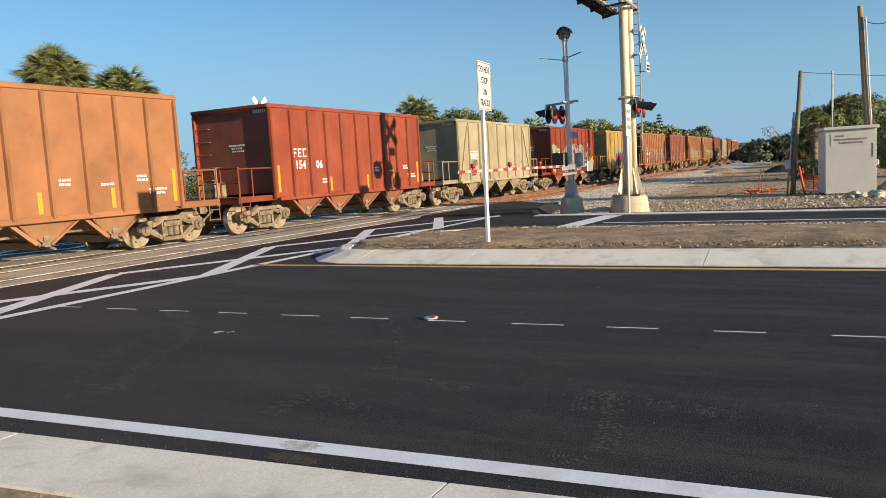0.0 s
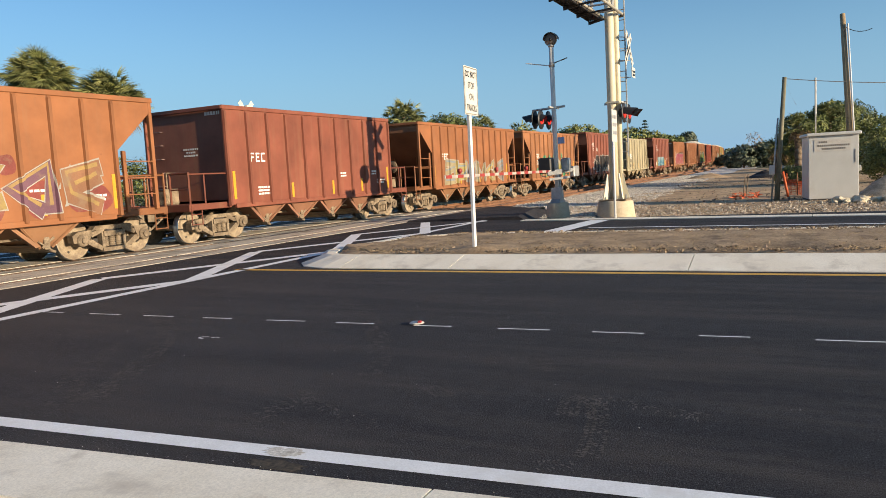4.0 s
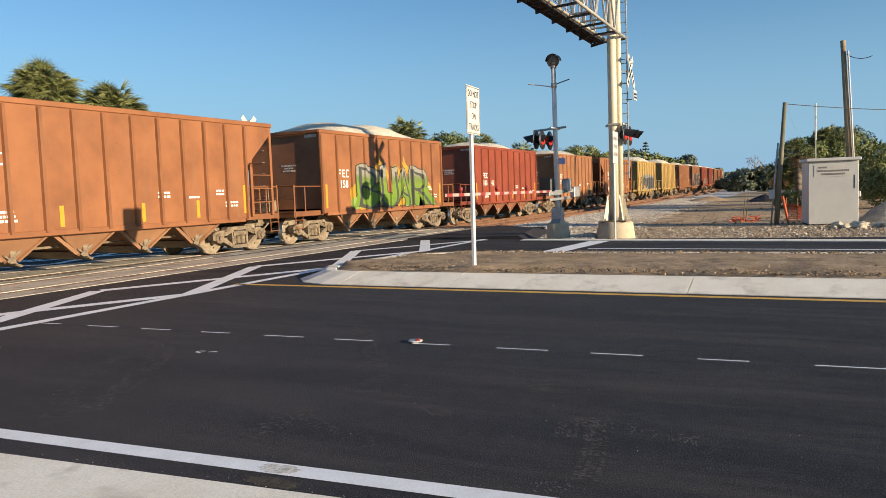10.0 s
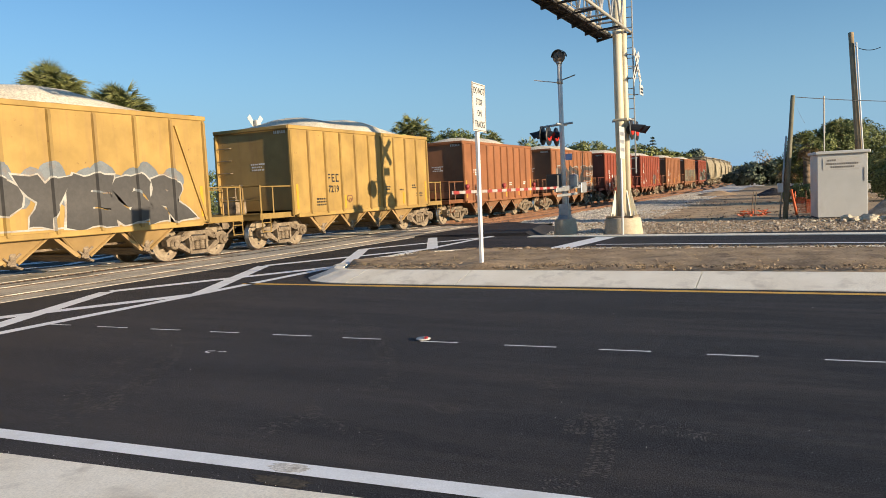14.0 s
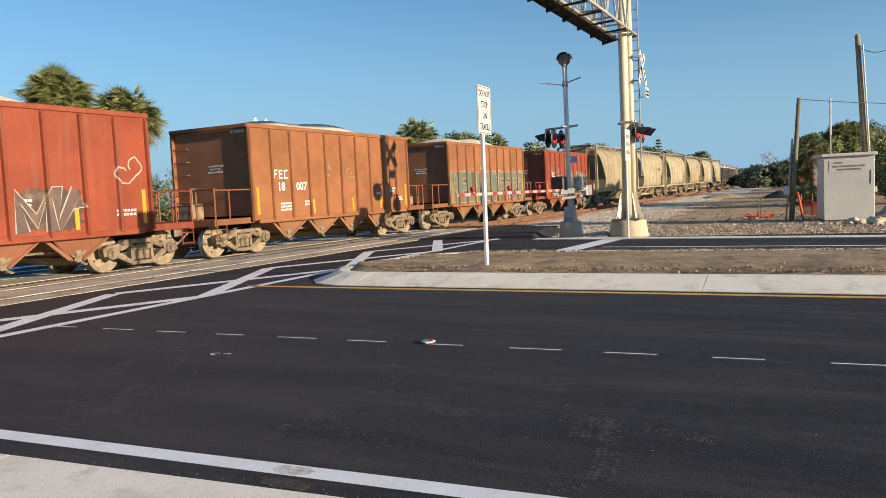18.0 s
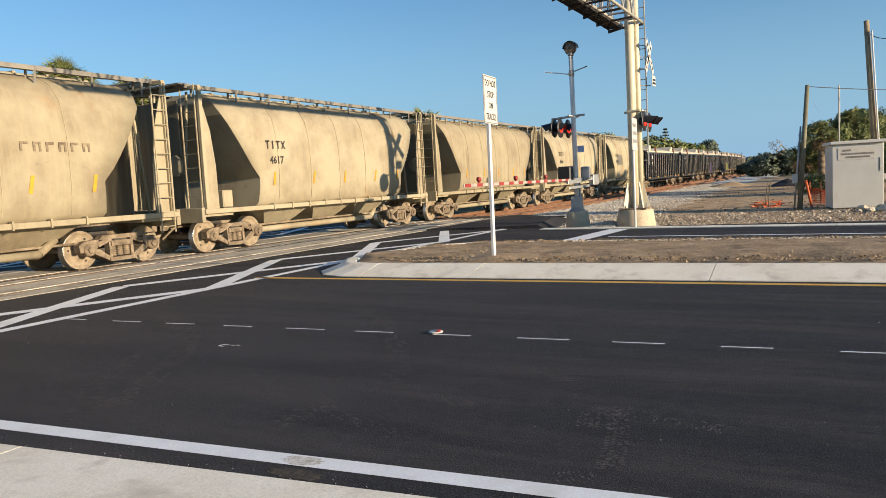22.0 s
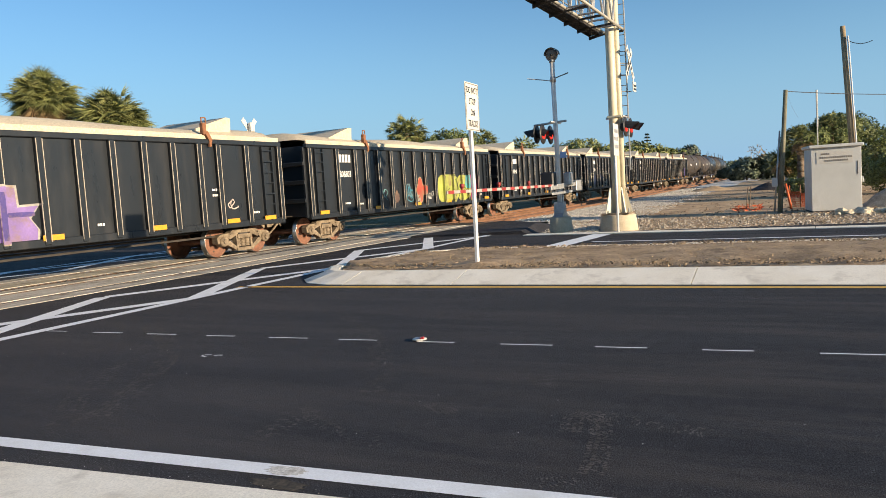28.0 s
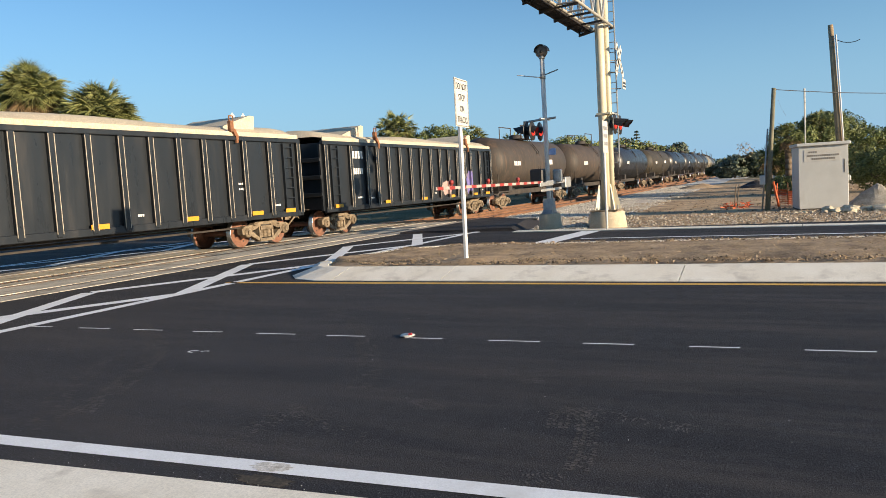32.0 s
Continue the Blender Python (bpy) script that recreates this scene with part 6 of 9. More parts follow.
def side_sill_mesh(bm):
    box(bm, -BODY + 0.28, BODY - 0.28, -0.05, 0.06, SILL - 0.10, SILL + 0.03, 0.012)


def bay_mesh(bm):
    """A hopper outlet: four slopes to a narrow throat."""
    top = [(-0.80, -1.42, SILL), (0.80, -1.42, SILL), (0.80, 1.42, SILL), (-0.80, 1.42, SILL)]
    low = [(-0.16, -1.15, 0.42), (0.16, -1.15, 0.42), (0.16, 1.15, 0.42), (-0.16, 1.15, 0.42)]
    a, b = [bm.verts.new(p) for p in top], [bm.verts.new(p) for p in low]
    for k in range(4):
        bm.faces.new((a[k], a[(k + 1) % 4], b[(k + 1) % 4], b[k]))
    bm.faces.new(b)
    for s in (-1, 1):
        for e in (-1, 1):
            rod(bm, (e * 0.80, s * 1.44, SILL), (e * 0.14, s * 1.18, 0.40), 0.034, n=5)
        prism(bm, [(-1.02, SILL), (-0.90, SILL), (-0.26, 0.46), (-0.34, 0.42)], s * 1.30 - 0.05, s * 1.30 + 0.05)


def gate_mesh(bm):
    """The outlet door and its latch, hung aslant below the throat."""
    prism(bm, [(-0.30, 0.48), (-0.24, 0.50), (0.30, 0.30), (0.26, 0.26)], -1.12, 1.12)
    for s in (-1, 1):
        box(bm, -0.07, 0.07, s * 1.2 - 0.05, s * 1.2 + 0.05, 0.36, 0.66, 0.015)
        rod(bm, (-0.12, s * 1.22, 0.40), (0.16, s * 1.26, 0.62), 0.03, n=6)
        rod(bm, (0.10, s * 1.22, 0.34), (-0.20, s * 1.22, 0.55), 0.022, n=6)


def sill_mesh(bm, half):
    box(bm, -half + 0.5, half - 0.5, -0.22, 0.22, 0.72, 1.0, 0.02)
    for s in (-1, 1):
        rod(bm, (-half + 2.6, s * 0.9, 0.62), (half - 2.6, s * 0.9, 0.62), 0.03, n=6)


def platform_mesh(bm):
    """End deck over the truck, with its end beam and steps."""
    box(bm, -0.80, 0.80, -1.40, 1.40, 1.02, 1.08)
    box(bm, 0.66, 0.80, -1.42, 1.42, 0.90, 1.10, 0.015)
    box(bm, -0.8, 0.75, -1.44, -1.36, 0.93, 1.10, 0.01)
    box(bm, -0.8, 0.75, 1.36, 1.44, 0.93, 1.10, 0.01)
    for s in (-1, 1):
        for z in (0.82, 0.55):
            rod(bm, (0.36, s * 1.42, z), (0.74, s * 1.42, z), 0.016, n=5)
        for x in (0.36, 0.74):
            rod(bm, (x, s * 1.42, 0.52), (x, s * 1.42, 0.95), 0.016, n=5)


def handrail_mesh(bm):
    for y in (-1.40, -0.72):
        rod(bm, (0.74, y, 1.08), (0.74, y, 1.95), 0.03, n=6)
    rod(bm, (0.74, -1.40, 1.93), (0.74, -0.72, 1.93), 0.03, n=6)
    rod(bm, (0.74, -1.40, 1.50), (0.74, -0.72, 1.50), 0.02, n=6)
    rod(bm, (0.74, -1.40, 1.90), (-0.70, -1.46, 1.90), 0.022, n=6)
    rod(bm, (0.20, -1.42, 1.08), (0.20, -1.42, 1.90), 0.025, n=6)


def grab_iron_mesh(bm):
    rod(bm, (0.10, -0.24, 0), (0.10, 0.24, 0), 0.014, n=5)
    for y in (-0.24, 0.24):
        rod(bm, (0.0, y, 0), (0.10, y, 0), 0.014, n=5)


def brake_box_mesh(bm):
    box(bm, -0.2, 0.35, 0.25, 0.75, 1.08, 1.55, 0.03)


def brake_tank_mesh(bm):
    lathe(bm, [(0.16, -0.2), (0.17, 0.2)], 12, (0.1, -0.4, 1.3), "x")


def brake_wheel_mesh(bm):
    lathe(bm, [(0.24, 0.60), (0.28, 0.62), (0.24, 0.64)], 14, (0, 0.55, 2.0), "x")
    rod(bm, (0.2, 0.55, 2.0), (0.62, 0.55, 2.0), 0.02, n=5)
    rod(bm, (0.2, 0.55, 1.1), (0.2, 0.55, 2.0), 0.02, n=5)


def fin_mesh(bm):
    prism(bm, [(0.0, 1.08), (0.10, 1.08), (0.34, 2.9), (0.22, 2.9)], -0.02, 0.02)


def load_mesh(bm):
    n, m = 36, 10
    rows = []
    for i in range(n + 1):
        u = -1 + 2 * i / n
        row = []
        for j in range(m + 1):
            w = -1 + 2 * j / m
            x, y = u * (BODY - 0.2), w * (SIDE - 0.05)
            lobe = max(0, 1 - ((u + 0.12) / 0.9) ** 2) ** 0.8 * (0.85 + 0.15 * math.sin(7 * u))
            h = TOP - 0.10 + 0.62 * lobe * max(0, 1 - w * w) ** 0.8 * max(0, 1 - u ** 6)
            row.append(bm.verts.new((x, y, h + 0.03 * noise.noise((x * 2, y * 2, 1)))))
        rows.append(row)
    for a, b in zip(rows, rows[1:]):
        for j in range(m):
            bm.faces.new((a[j], b[j], b[j + 1], a[j + 1])).smooth = True


def brace_mesh(bm):
    prism(bm, [(0.44, TOP - 0.25), (0.52, TOP - 0.25), (-0.36, SILL + 0.05), (-0.44, SILL + 0.05)], -0.05, 0.0)


# Lifted towards tan: bounce light on the ends is put into their colour.
def end_light(color):
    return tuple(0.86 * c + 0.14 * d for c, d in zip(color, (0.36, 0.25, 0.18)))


def hopper_car(color, style="closed", load=False, braces=False, label=""):
    root = tagged(new("hopper_car"), label, "freight car", "cars of the passing train")
    P = M["paint"]
    place("hopper_floor", shared("floor", P, floor_mesh), root, None, color)
    for s in (-1, 1):
        place("side_sheet", shared("side_sheet_" + style, P, lambda bm: side_sheet_mesh(bm, style)), root, pose(0, s * SIDE, 0), color)
        place("end_sheet", shared("end_sheet_" + style, P, lambda bm: end_sheet_mesh(bm, style)), root, pose(0, 0, 0, 0, 0, 0 if s > 0 else 180), end_light(color))
        place("slope_sheet", shared("slope_sheet_" + style, P, lambda bm: slope_sheet_mesh(bm, style)), root, pose(0, 0, 0, 0, 0, 0 if s > 0 else 180), end_light(color))
        notched = style == "notched"
        place("top_rail", shared("long_rail", P, long_rail_mesh) if notched else shared("open_rail", P, open_rail_mesh) if style == "open" else shared("top_rail", P, top_rail_mesh), root, pose(0, s * SIDE, 0), color)
        place("end_rail", shared("end_rail", P, end_rail_mesh), root, pose(s * (LONG if notched else OPEN if style == "open" else BODY), 0, 0), color)
        if notched:
            for e in (-1, 1):
                place("corner_post", shared("corner_post", P, corner_post_mesh), root, pose(e * (LONG - 0.04), s * (SIDE - 0.02), 0) @ Matrix.Diagonal((e, 1, 1, 1)), color)
        place("side_sill", shared("side_sill", P, side_sill_mesh), root, pose(0, s * SIDE, 0), color)
        turn = 0 if s < 0 else 180
        for k in range(12 if notched else 9 if braces else 11):
            x = -4.40 + 0.80 * k if notched else -4.5 + 1.125 * k if braces else -4.5 + 0.9 * k
            place("side_stake", shared("stake", P, stake_mesh), root, pose(x, s * (SIDE + 0.02), 0, 0, 0, turn), tuple(0.82 * c for c in color))
        if braces:
            for e in (-1, 1):
                place("brace", shared("brace", P, brace_mesh), root, pose(e * 4.0, s * (SIDE + 0.02), 0) @ Matrix.Diagonal((-e, -s, 1, 1)), color)
        end = 0 if s > 0 else 180
        place("end_platform", shared("platform", P, platform_mesh), root, pose(s * 5.17, 0, 0, 0, 0, end), tuple(c * 0.8 for c in color))
        rail_me = shared("handrail", P, handrail_mesh)
        place("handrail", rail_me, root, pose(s * 5.17, 0, 0, 0, 0, end), tuple(c * 0.8 for c in color))
        place("handrail", rail_me, root, pose(s * 5.17, 0, 0) @ Matrix.Diagonal((s, -s, 1, 1)), tuple(c * 0.8 for c in color))
        for k in range(5):
            lean = 0.12 if style == "closed" or k > 3 else 0.5
            if style == "closed" or (k > 3 and style == "open"):
                place("grab_iron", shared("grab_iron", P, grab_iron_mesh), root, pose(s * (BODY - lean), -s * 1.18, 1.62 + 0.40 * k, 0, 0, end), tuple(0.5 * c + 0.13 for c in color))
        if style != "closed":
            for y in (-0.55, 0.55):
                place("end_strut", shared("fin", P, fin_mesh), root, pose(s * 3.9, y, 0, 0, 0, end), color)
    for k in range(4):
        x = -2.62 + 1.75 * k
        place("hopper_bay", shared("bay", P, bay_mesh), root, pose(x, 0, 0), tuple(0.6 * c + 0.4 * d for c, d in zip(color, (0.34, 0.23, 0.14))))
        place("outlet_gate", shared("gate", M["dusty_steel"], gate_mesh), root, pose(x, 0, 0))
    place("centre_sill", shared("sill", M["dusty_steel"], lambda bm: sill_mesh(bm, HOPPER_L / 2)), root)
    place("brake_box", shared("brake_box", M["dusty_steel"], brake_box_mesh), root, pose(-5.0, 0, 0))
    place("brake_tank", shared("brake_tank", M["dusty_steel"], brake_tank_mesh), root, pose(-4.1, 0, -0.62))
    place("brake_wheel", shared("brake_wheel", M["dusty_steel"], brake_wheel_mesh), root, pose(-5.0, 0, 0))
    if load:
        place("sand_load", shared("load", M["sand"], load_mesh), root, pose(0, 0, 0) if load == 1 else pose(0, 0, 0.16))
    running_gear(root, HOPPER_L / 2, 0.94)
    return root


# -- covered hopper cars --
COVERED_L, CB = 13.1, 5.35
CPROF = [(-1.20, 1.10), (-1.47, 1.30), (-1.54, 1.7), (-1.555, 2.0), (-1.56, 2.3), (-1.56, 2.6), (-1.55, 2.9), (-1.52, 3.2), (-1.47, 3.5), (-1.40, 3.75), (-1.15, 4.12), (-0.75, 4.33), (-0.3, 4.42), (0.3, 4.42), (0.75, 4.33), (1.15, 4.12), (1.40, 3.75), (1.47, 3.5), (1.52, 3.2), (1.55, 2.9), (1.56, 2.6), (1.56, 2.3), (1.555, 2.0), (1.54, 1.7), (1.47, 1.30), (1.20, 1.10)]


def covered_end(z):
    """How far the body reaches towards the end at a height: slope sheets below, upright above."""
    if z > 4.0:
        return CB - 0.05 - (z - 4.0) * 0.4
    if z > 2.0:
        return CB - 1.40 + 1.35 * ((z - 2.0) / 2.0) ** 0.85
    return CB - 1.40 + 0.05 * (2.0 - z)


def covered_body_mesh(bm):
    n, rows = 14, []
    for i in range(n + 1):
        u = -1 + 2 * i / n
        rows.append([bm.verts.new((u * covered_end(z), y, z)) for y, z in CPROF])
    for a, b in zip(rows, rows[1:]):
        for j in range(len(CPROF) - 1):
            f = bm.faces.new((a[j], a[j + 1], b[j + 1], b[j]))
            f.smooth = True
        bm.faces.new((a[-1], a[0], b[0], b[-1]))
    for row in (rows[0], rows[-1]):
        k = len(row)
        for j in range(k // 2 - 1):
            bm.faces.new((row[j], row[j + 1], row[k - 2 - j], row[k - 1 - j]))


def covered_sill_mesh(bm):
    box(bm, -6.1, 6.1, -0.06, 0.06, 1.07, 1.20, 0.012)
    for k in range(9):
        box(bm, -3.4 + 0.85 * k, -3.36 + 0.85 * k, -0.09, 0.02, 1.05, 1.24)


def covered_post_mesh(bm):
    """End frame: two corner posts, a cross head and side ladder."""
    for y in (-1.42, 1.42):
        box(bm, -0.06, 0.06, y - 0.05, y + 0.05, 1.05, 4.45, 0.01)
    box(bm, -0.06, 0.06, -1.45, 1.45, 4.38, 4.48, 0.01)
    for y in (-0.62, 0.62):
        rod(bm, (0, y, 1.05), (-0.35, y, 4.4), 0.04, n=6)


def covered_ladder_mesh(bm):
    for x in (0.0, 0.42):
        rod(bm, (x, 0, 0.7), (x, 0, 4.4), 0.022, n=6)
    for k in range(10):
        rod(bm, (0, 0, 0.85 + 0.36 * k), (0.42, 0, 0.85 + 0.36 * k), 0.014, n=5)


def end_ladder_mesh(bm):
    for y in (0.85, 1.35):
        rod(bm, (0, y, 1.0), (0, y, 4.5), 0.022, n=6)
    for k in range(9):
        rod(bm, (0, 0.85, 1.2 + 0.37 * k), (0, 1.35, 1.2 + 0.37 * k), 0.014, n=5)


def roof_walk_mesh(bm):
    for s in (-1, 1):
        box(bm, -6.15, 6.15, s * 0.95 - 0.17, s * 0.95 + 0.17, 4.46, 4.50)
        for k in range(9):
            x = -5.6 + 1.4 * k
            rod(bm, (x, s * 1.08, 4.10), (x, s * 1.12, 4.52), 0.03, n=5)
            rod(bm, (x, s * 0.8, 4.25), (x, s * 0.8, 4.52), 0.03, n=5)
        box(bm, -6.15, 6.15, s * 1.12 - 0.012, s * 1.12 + 0.012, 4.42, 4.52)
    for x in (-6.1, 6.1):
        box(bm, x - 0.2, x + 0.2, -1.1, 1.1, 4.50, 4.54)


def seam_mesh(bm):
    """A welded seam round the shell."""
    for (y0, z0), (y1, z1) in zip(CPROF[1:], CPROF[2:-1]):
        rod(bm, (0, y0 * 1.002, z0), (0, y1 * 1.002, z1), 0.012, n=4, caps=False)


def hatch_mesh(bm):
    box(bm, -1.1, 1.1, -0.38, 0.38, 4.38, 4.47, 0.03)
    for x in (-0.8, 0, 0.8):
        box(bm, x - 0.04, x + 0.04, -0.42, 0.42, 4.44, 4.50, 0.01)


def covered_bay_mesh(bm):
    top = [(-1.15, -1.25, 1.12), (1.15, -1.25, 1.12), (1.15, 1.25, 1.12), (-1.15, 1.25, 1.12)]
    low = [(-0.35, -0.5, 0.42), (0.35, -0.5, 0.42), (0.35, 0.5, 0.42), (-0.35, 0.5, 0.42)]
    a, b = [bm.verts.new(p) for p in top], [bm.verts.new(p) for p in low]
    for k in range(4):
        bm.faces.new((a[k], a[(k + 1) % 4], b[(k + 1) % 4], b[k]))
    bm.faces.new(b)
    box(bm, -0.4, 0.4, -0.7, 0.7, 0.36, 0.46, 0.02)


def covered_pipe_mesh(bm):
    rod(bm, (-3.6, -0.95, 0.48), (2.6, -0.95, 0.48), 0.09, n=10)
    rod(bm, (2.6, -0.95, 0.48), (3.1, -0.8, 0.75), 0.09, n=10)
    rod(bm, (-3.6, -0.95, 0.48), (-4.1, -0.7, 0.7), 0.09, n=10)


def covered_platform_mesh(bm):
    box(bm, -0.6, 0.55, -1.42, 1.42, 1.0, 1.07)
    box(bm, 0.45, 0.58, -1.45, 1.45, 0.85, 1.25, 0.015)
    box(bm, -1.3, -0.9, 0.3, 0.8, 1.2, 1.7, 0.03)
    lathe(bm, [(0.26, 0.0), (0.30, 0.02), (0.26, 0.04)], 14, (0.35, 0.4, 2.4), "x")


def covered_hopper_car(color, label=""):
    root = tagged(new("covered_hopper_car"), label, "freight car", "cars of the passing train")
    P = M["covered_paint"]
    place("body", shared("covered_body", P, covered_body_mesh), root, None, color)
    for s in (-1, 1):
        end = 0 if s > 0 else 180
        place("side_sill", shared("covered_sill", P, covered_sill_mesh), root, pose(0, s * 1.45, 0, 0, 0, 0 if s < 0 else 180), color)
        place("end_frame", shared("covered_post", P, covered_post_mesh), root, pose(s * 5.95, 0, 0, 0, 0, end), color)
        # colour cut to 45%: the shade on these end panels is painted in
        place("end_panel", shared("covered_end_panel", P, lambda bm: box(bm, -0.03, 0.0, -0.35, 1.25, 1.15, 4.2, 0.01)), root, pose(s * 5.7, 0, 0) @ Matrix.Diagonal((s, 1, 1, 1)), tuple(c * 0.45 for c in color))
        place("end_ladder", shared("end_ladder", P, end_ladder_mesh), root, pose(s * 6.05, 0, 0, 0, 0, end), color)
        place("side_ladder", shared("covered_ladder", P, covered_ladder_mesh), root, pose(s * 5.72 - 0.21, -s * 1.5, 0), color)
        for y in (-1.38, 1.38):
            place("corner_gusset", shared("corner_gusset", P, lambda bm: prism(bm, [(5.90, 1.10), (5.48, 1.10), (5.50, 2.40), (5.62, 3.30), (5.90, 4.20)], -0.015, 0.015)), root, pose(0, y, 0) @ Matrix.Diagonal((s, 1, 1, 1)), color)
        place("end_platform", shared("covered_platform", P, covered_platform_mesh), root, pose(s * 5.6, 0, 0, 0, 0, end), color)
    place("roof_walk", shared("roof_walk", M["walk_steel"], roof_walk_mesh), root)
    for x in (-3.6, -1.2, 1.2, 3.6):
        place("hatch", shared("hatch", P, hatch_mesh), root, pose(x, 0, 0), color)
    for x in (-3.1, -1.55, 0.0, 1.55, 3.1):
        place("weld_seam", shared("seam", P, seam_mesh), root, pose(x, 0, 0), color)
    for x in (-2.4, 0.0, 2.4):
        place("hopper_bay", shared("covered_bay", P, covered_bay_mesh), root, pose(x, 0, 0), tuple(c * 0.8 for c in color))
    place("unloading_pipe", shared("covered_pipe", P, covered_pipe_mesh), root, None, color)
    place("centre_sill", shared("covered_centre", M["dusty_steel"], lambda bm: sill_mesh(bm, COVERED_L / 2)), root)
    running_gear(root, COVERED_L / 2, 1.05)
    return root


# -- black gondolas with pale covers --
GON_L, GB = 16.6, 7.6
GON_POSTS = (-7.52, -5.95, -4.82, -4.09, *(-3.20 + 0.925 * k for k in range(9)), 4.91, 6.05, 7.52)


def gondola_side_mesh(bm):
    box(bm, -GB, GB, -0.02, 0.02, 0.92, 3.25)


def gondola_bulkhead_mesh(bm):
    box(bm, -0.03, 0.03, -1.44, 1.44, 0.95, 3.25)


def gondola_chord_mesh(bm):
    box(bm, -GB - 0.05, GB + 0.05, -0.09, 0.06, 3.18, 3.31, 0.015)


def gondola_sill_mesh(bm):
    box(bm, -GB - 0.02, GB + 0.02, -0.08, 0.06, 0.84, 1.02, 0.015)


def gondola_post_mesh(bm):
    box(bm, -0.075, 0.075, -0.11, 0.0, 0.88, 3.2, 0.02)
    # thin pale strips: sunlight on the post's edges, put in as colour
    for x in (-0.078, 0.068):
        box(bm, x - 0.002, x + 0.014, -0.113, -0.095, 0.95, 3.16, 0, 1)


def gondola_end_mesh(bm):
    for z in (1.4, 2.0, 2.6):
        box(bm, 0.0, 0.12, -1.44, 1.44, z, z + 0.14, 0.02)
    box(bm, 0.0, 0.10, -1.46, -1.36, 0.9, 3.2, 0.015)
    box(bm, 0.0, 0.10, 1.36, 1.46, 0.9, 3.2, 0.015)


def cover_mesh(bm):
    """A moulded lid in lengths: humped, with raised ends to each section."""
    n, rows = 60, []
    for i in range(n + 1):
        u = i / n
        x = -GB - 0.02 + (2 * GB + 0.04) * u
        e = abs(2 * u - 1)
        hump = 0.26 + 0.05 * math.cos(u * math.tau * 2)
        if e > 0.965:
            hump *= (1 - e) / 0.035
        row = []
        for j in range(9):
            w = -1 + j / 4
            z = 3.31 + (0.16 if abs(w) < 1 else 0.10) + hump * (1 - abs(w) ** 2.2)
            row.append(bm.verts.new((x, w * 1.50, z)))
        rows.append(row)
    for a, b in zip(rows, rows[1:]):
        for j in range(8):
            bm.faces.new((a[j], b[j], b[j + 1], a[j + 1])).smooth = True
    for s in (-1, 1):
        box(bm, -GB, GB, s * 1.50 - 0.02, s * 1.50 + 0.02, 3.27, 3.44)


def cover_fin_mesh(bm):
    prism(bm, [(-1.75, 3.46), (0.12, 3.40), (0.16, 3.98), (-0.02, 4.0), (-0.75, 3.78)], -1.15, 1.15)


def cover_latch_mesh(bm):
    """A rusty tie-down: an upright hook, a bent strap and a loop over the rim of the cover."""
    box(bm, -0.07, 0.07, -0.10, 0.04, 3.42, 3.74, 0.02)
    prism(bm, [(-0.02, 3.48), (0.10, 3.52), (0.24, 3.30), (0.20, 3.10), (0.12, 3.10), (0.13, 3.26)], -0.10, -0.03)
    rod(bm, (-0.06, -0.04, 3.72), (-0.06, -0.04, 3.88), 0.018, n=5)
    rod(bm, (0.10, -0.04, 3.72), (0.10, -0.04, 3.88), 0.018, n=5)
    rod(bm, (-0.06, -0.04, 3.88), (0.10, -0.04, 3.88), 0.018, n=5)


def rung_mesh(bm):
    for x in (-0.22, 0.22):
        box(bm, x - 0.02, x + 0.02, -0.07, 0.0, 0.95, 3.15)
    for k in range(7):
        box(bm, -0.22, 0.22, -0.07, -0.05, 1.1 + 0.32 * k, 1.13 + 0.32 * k)


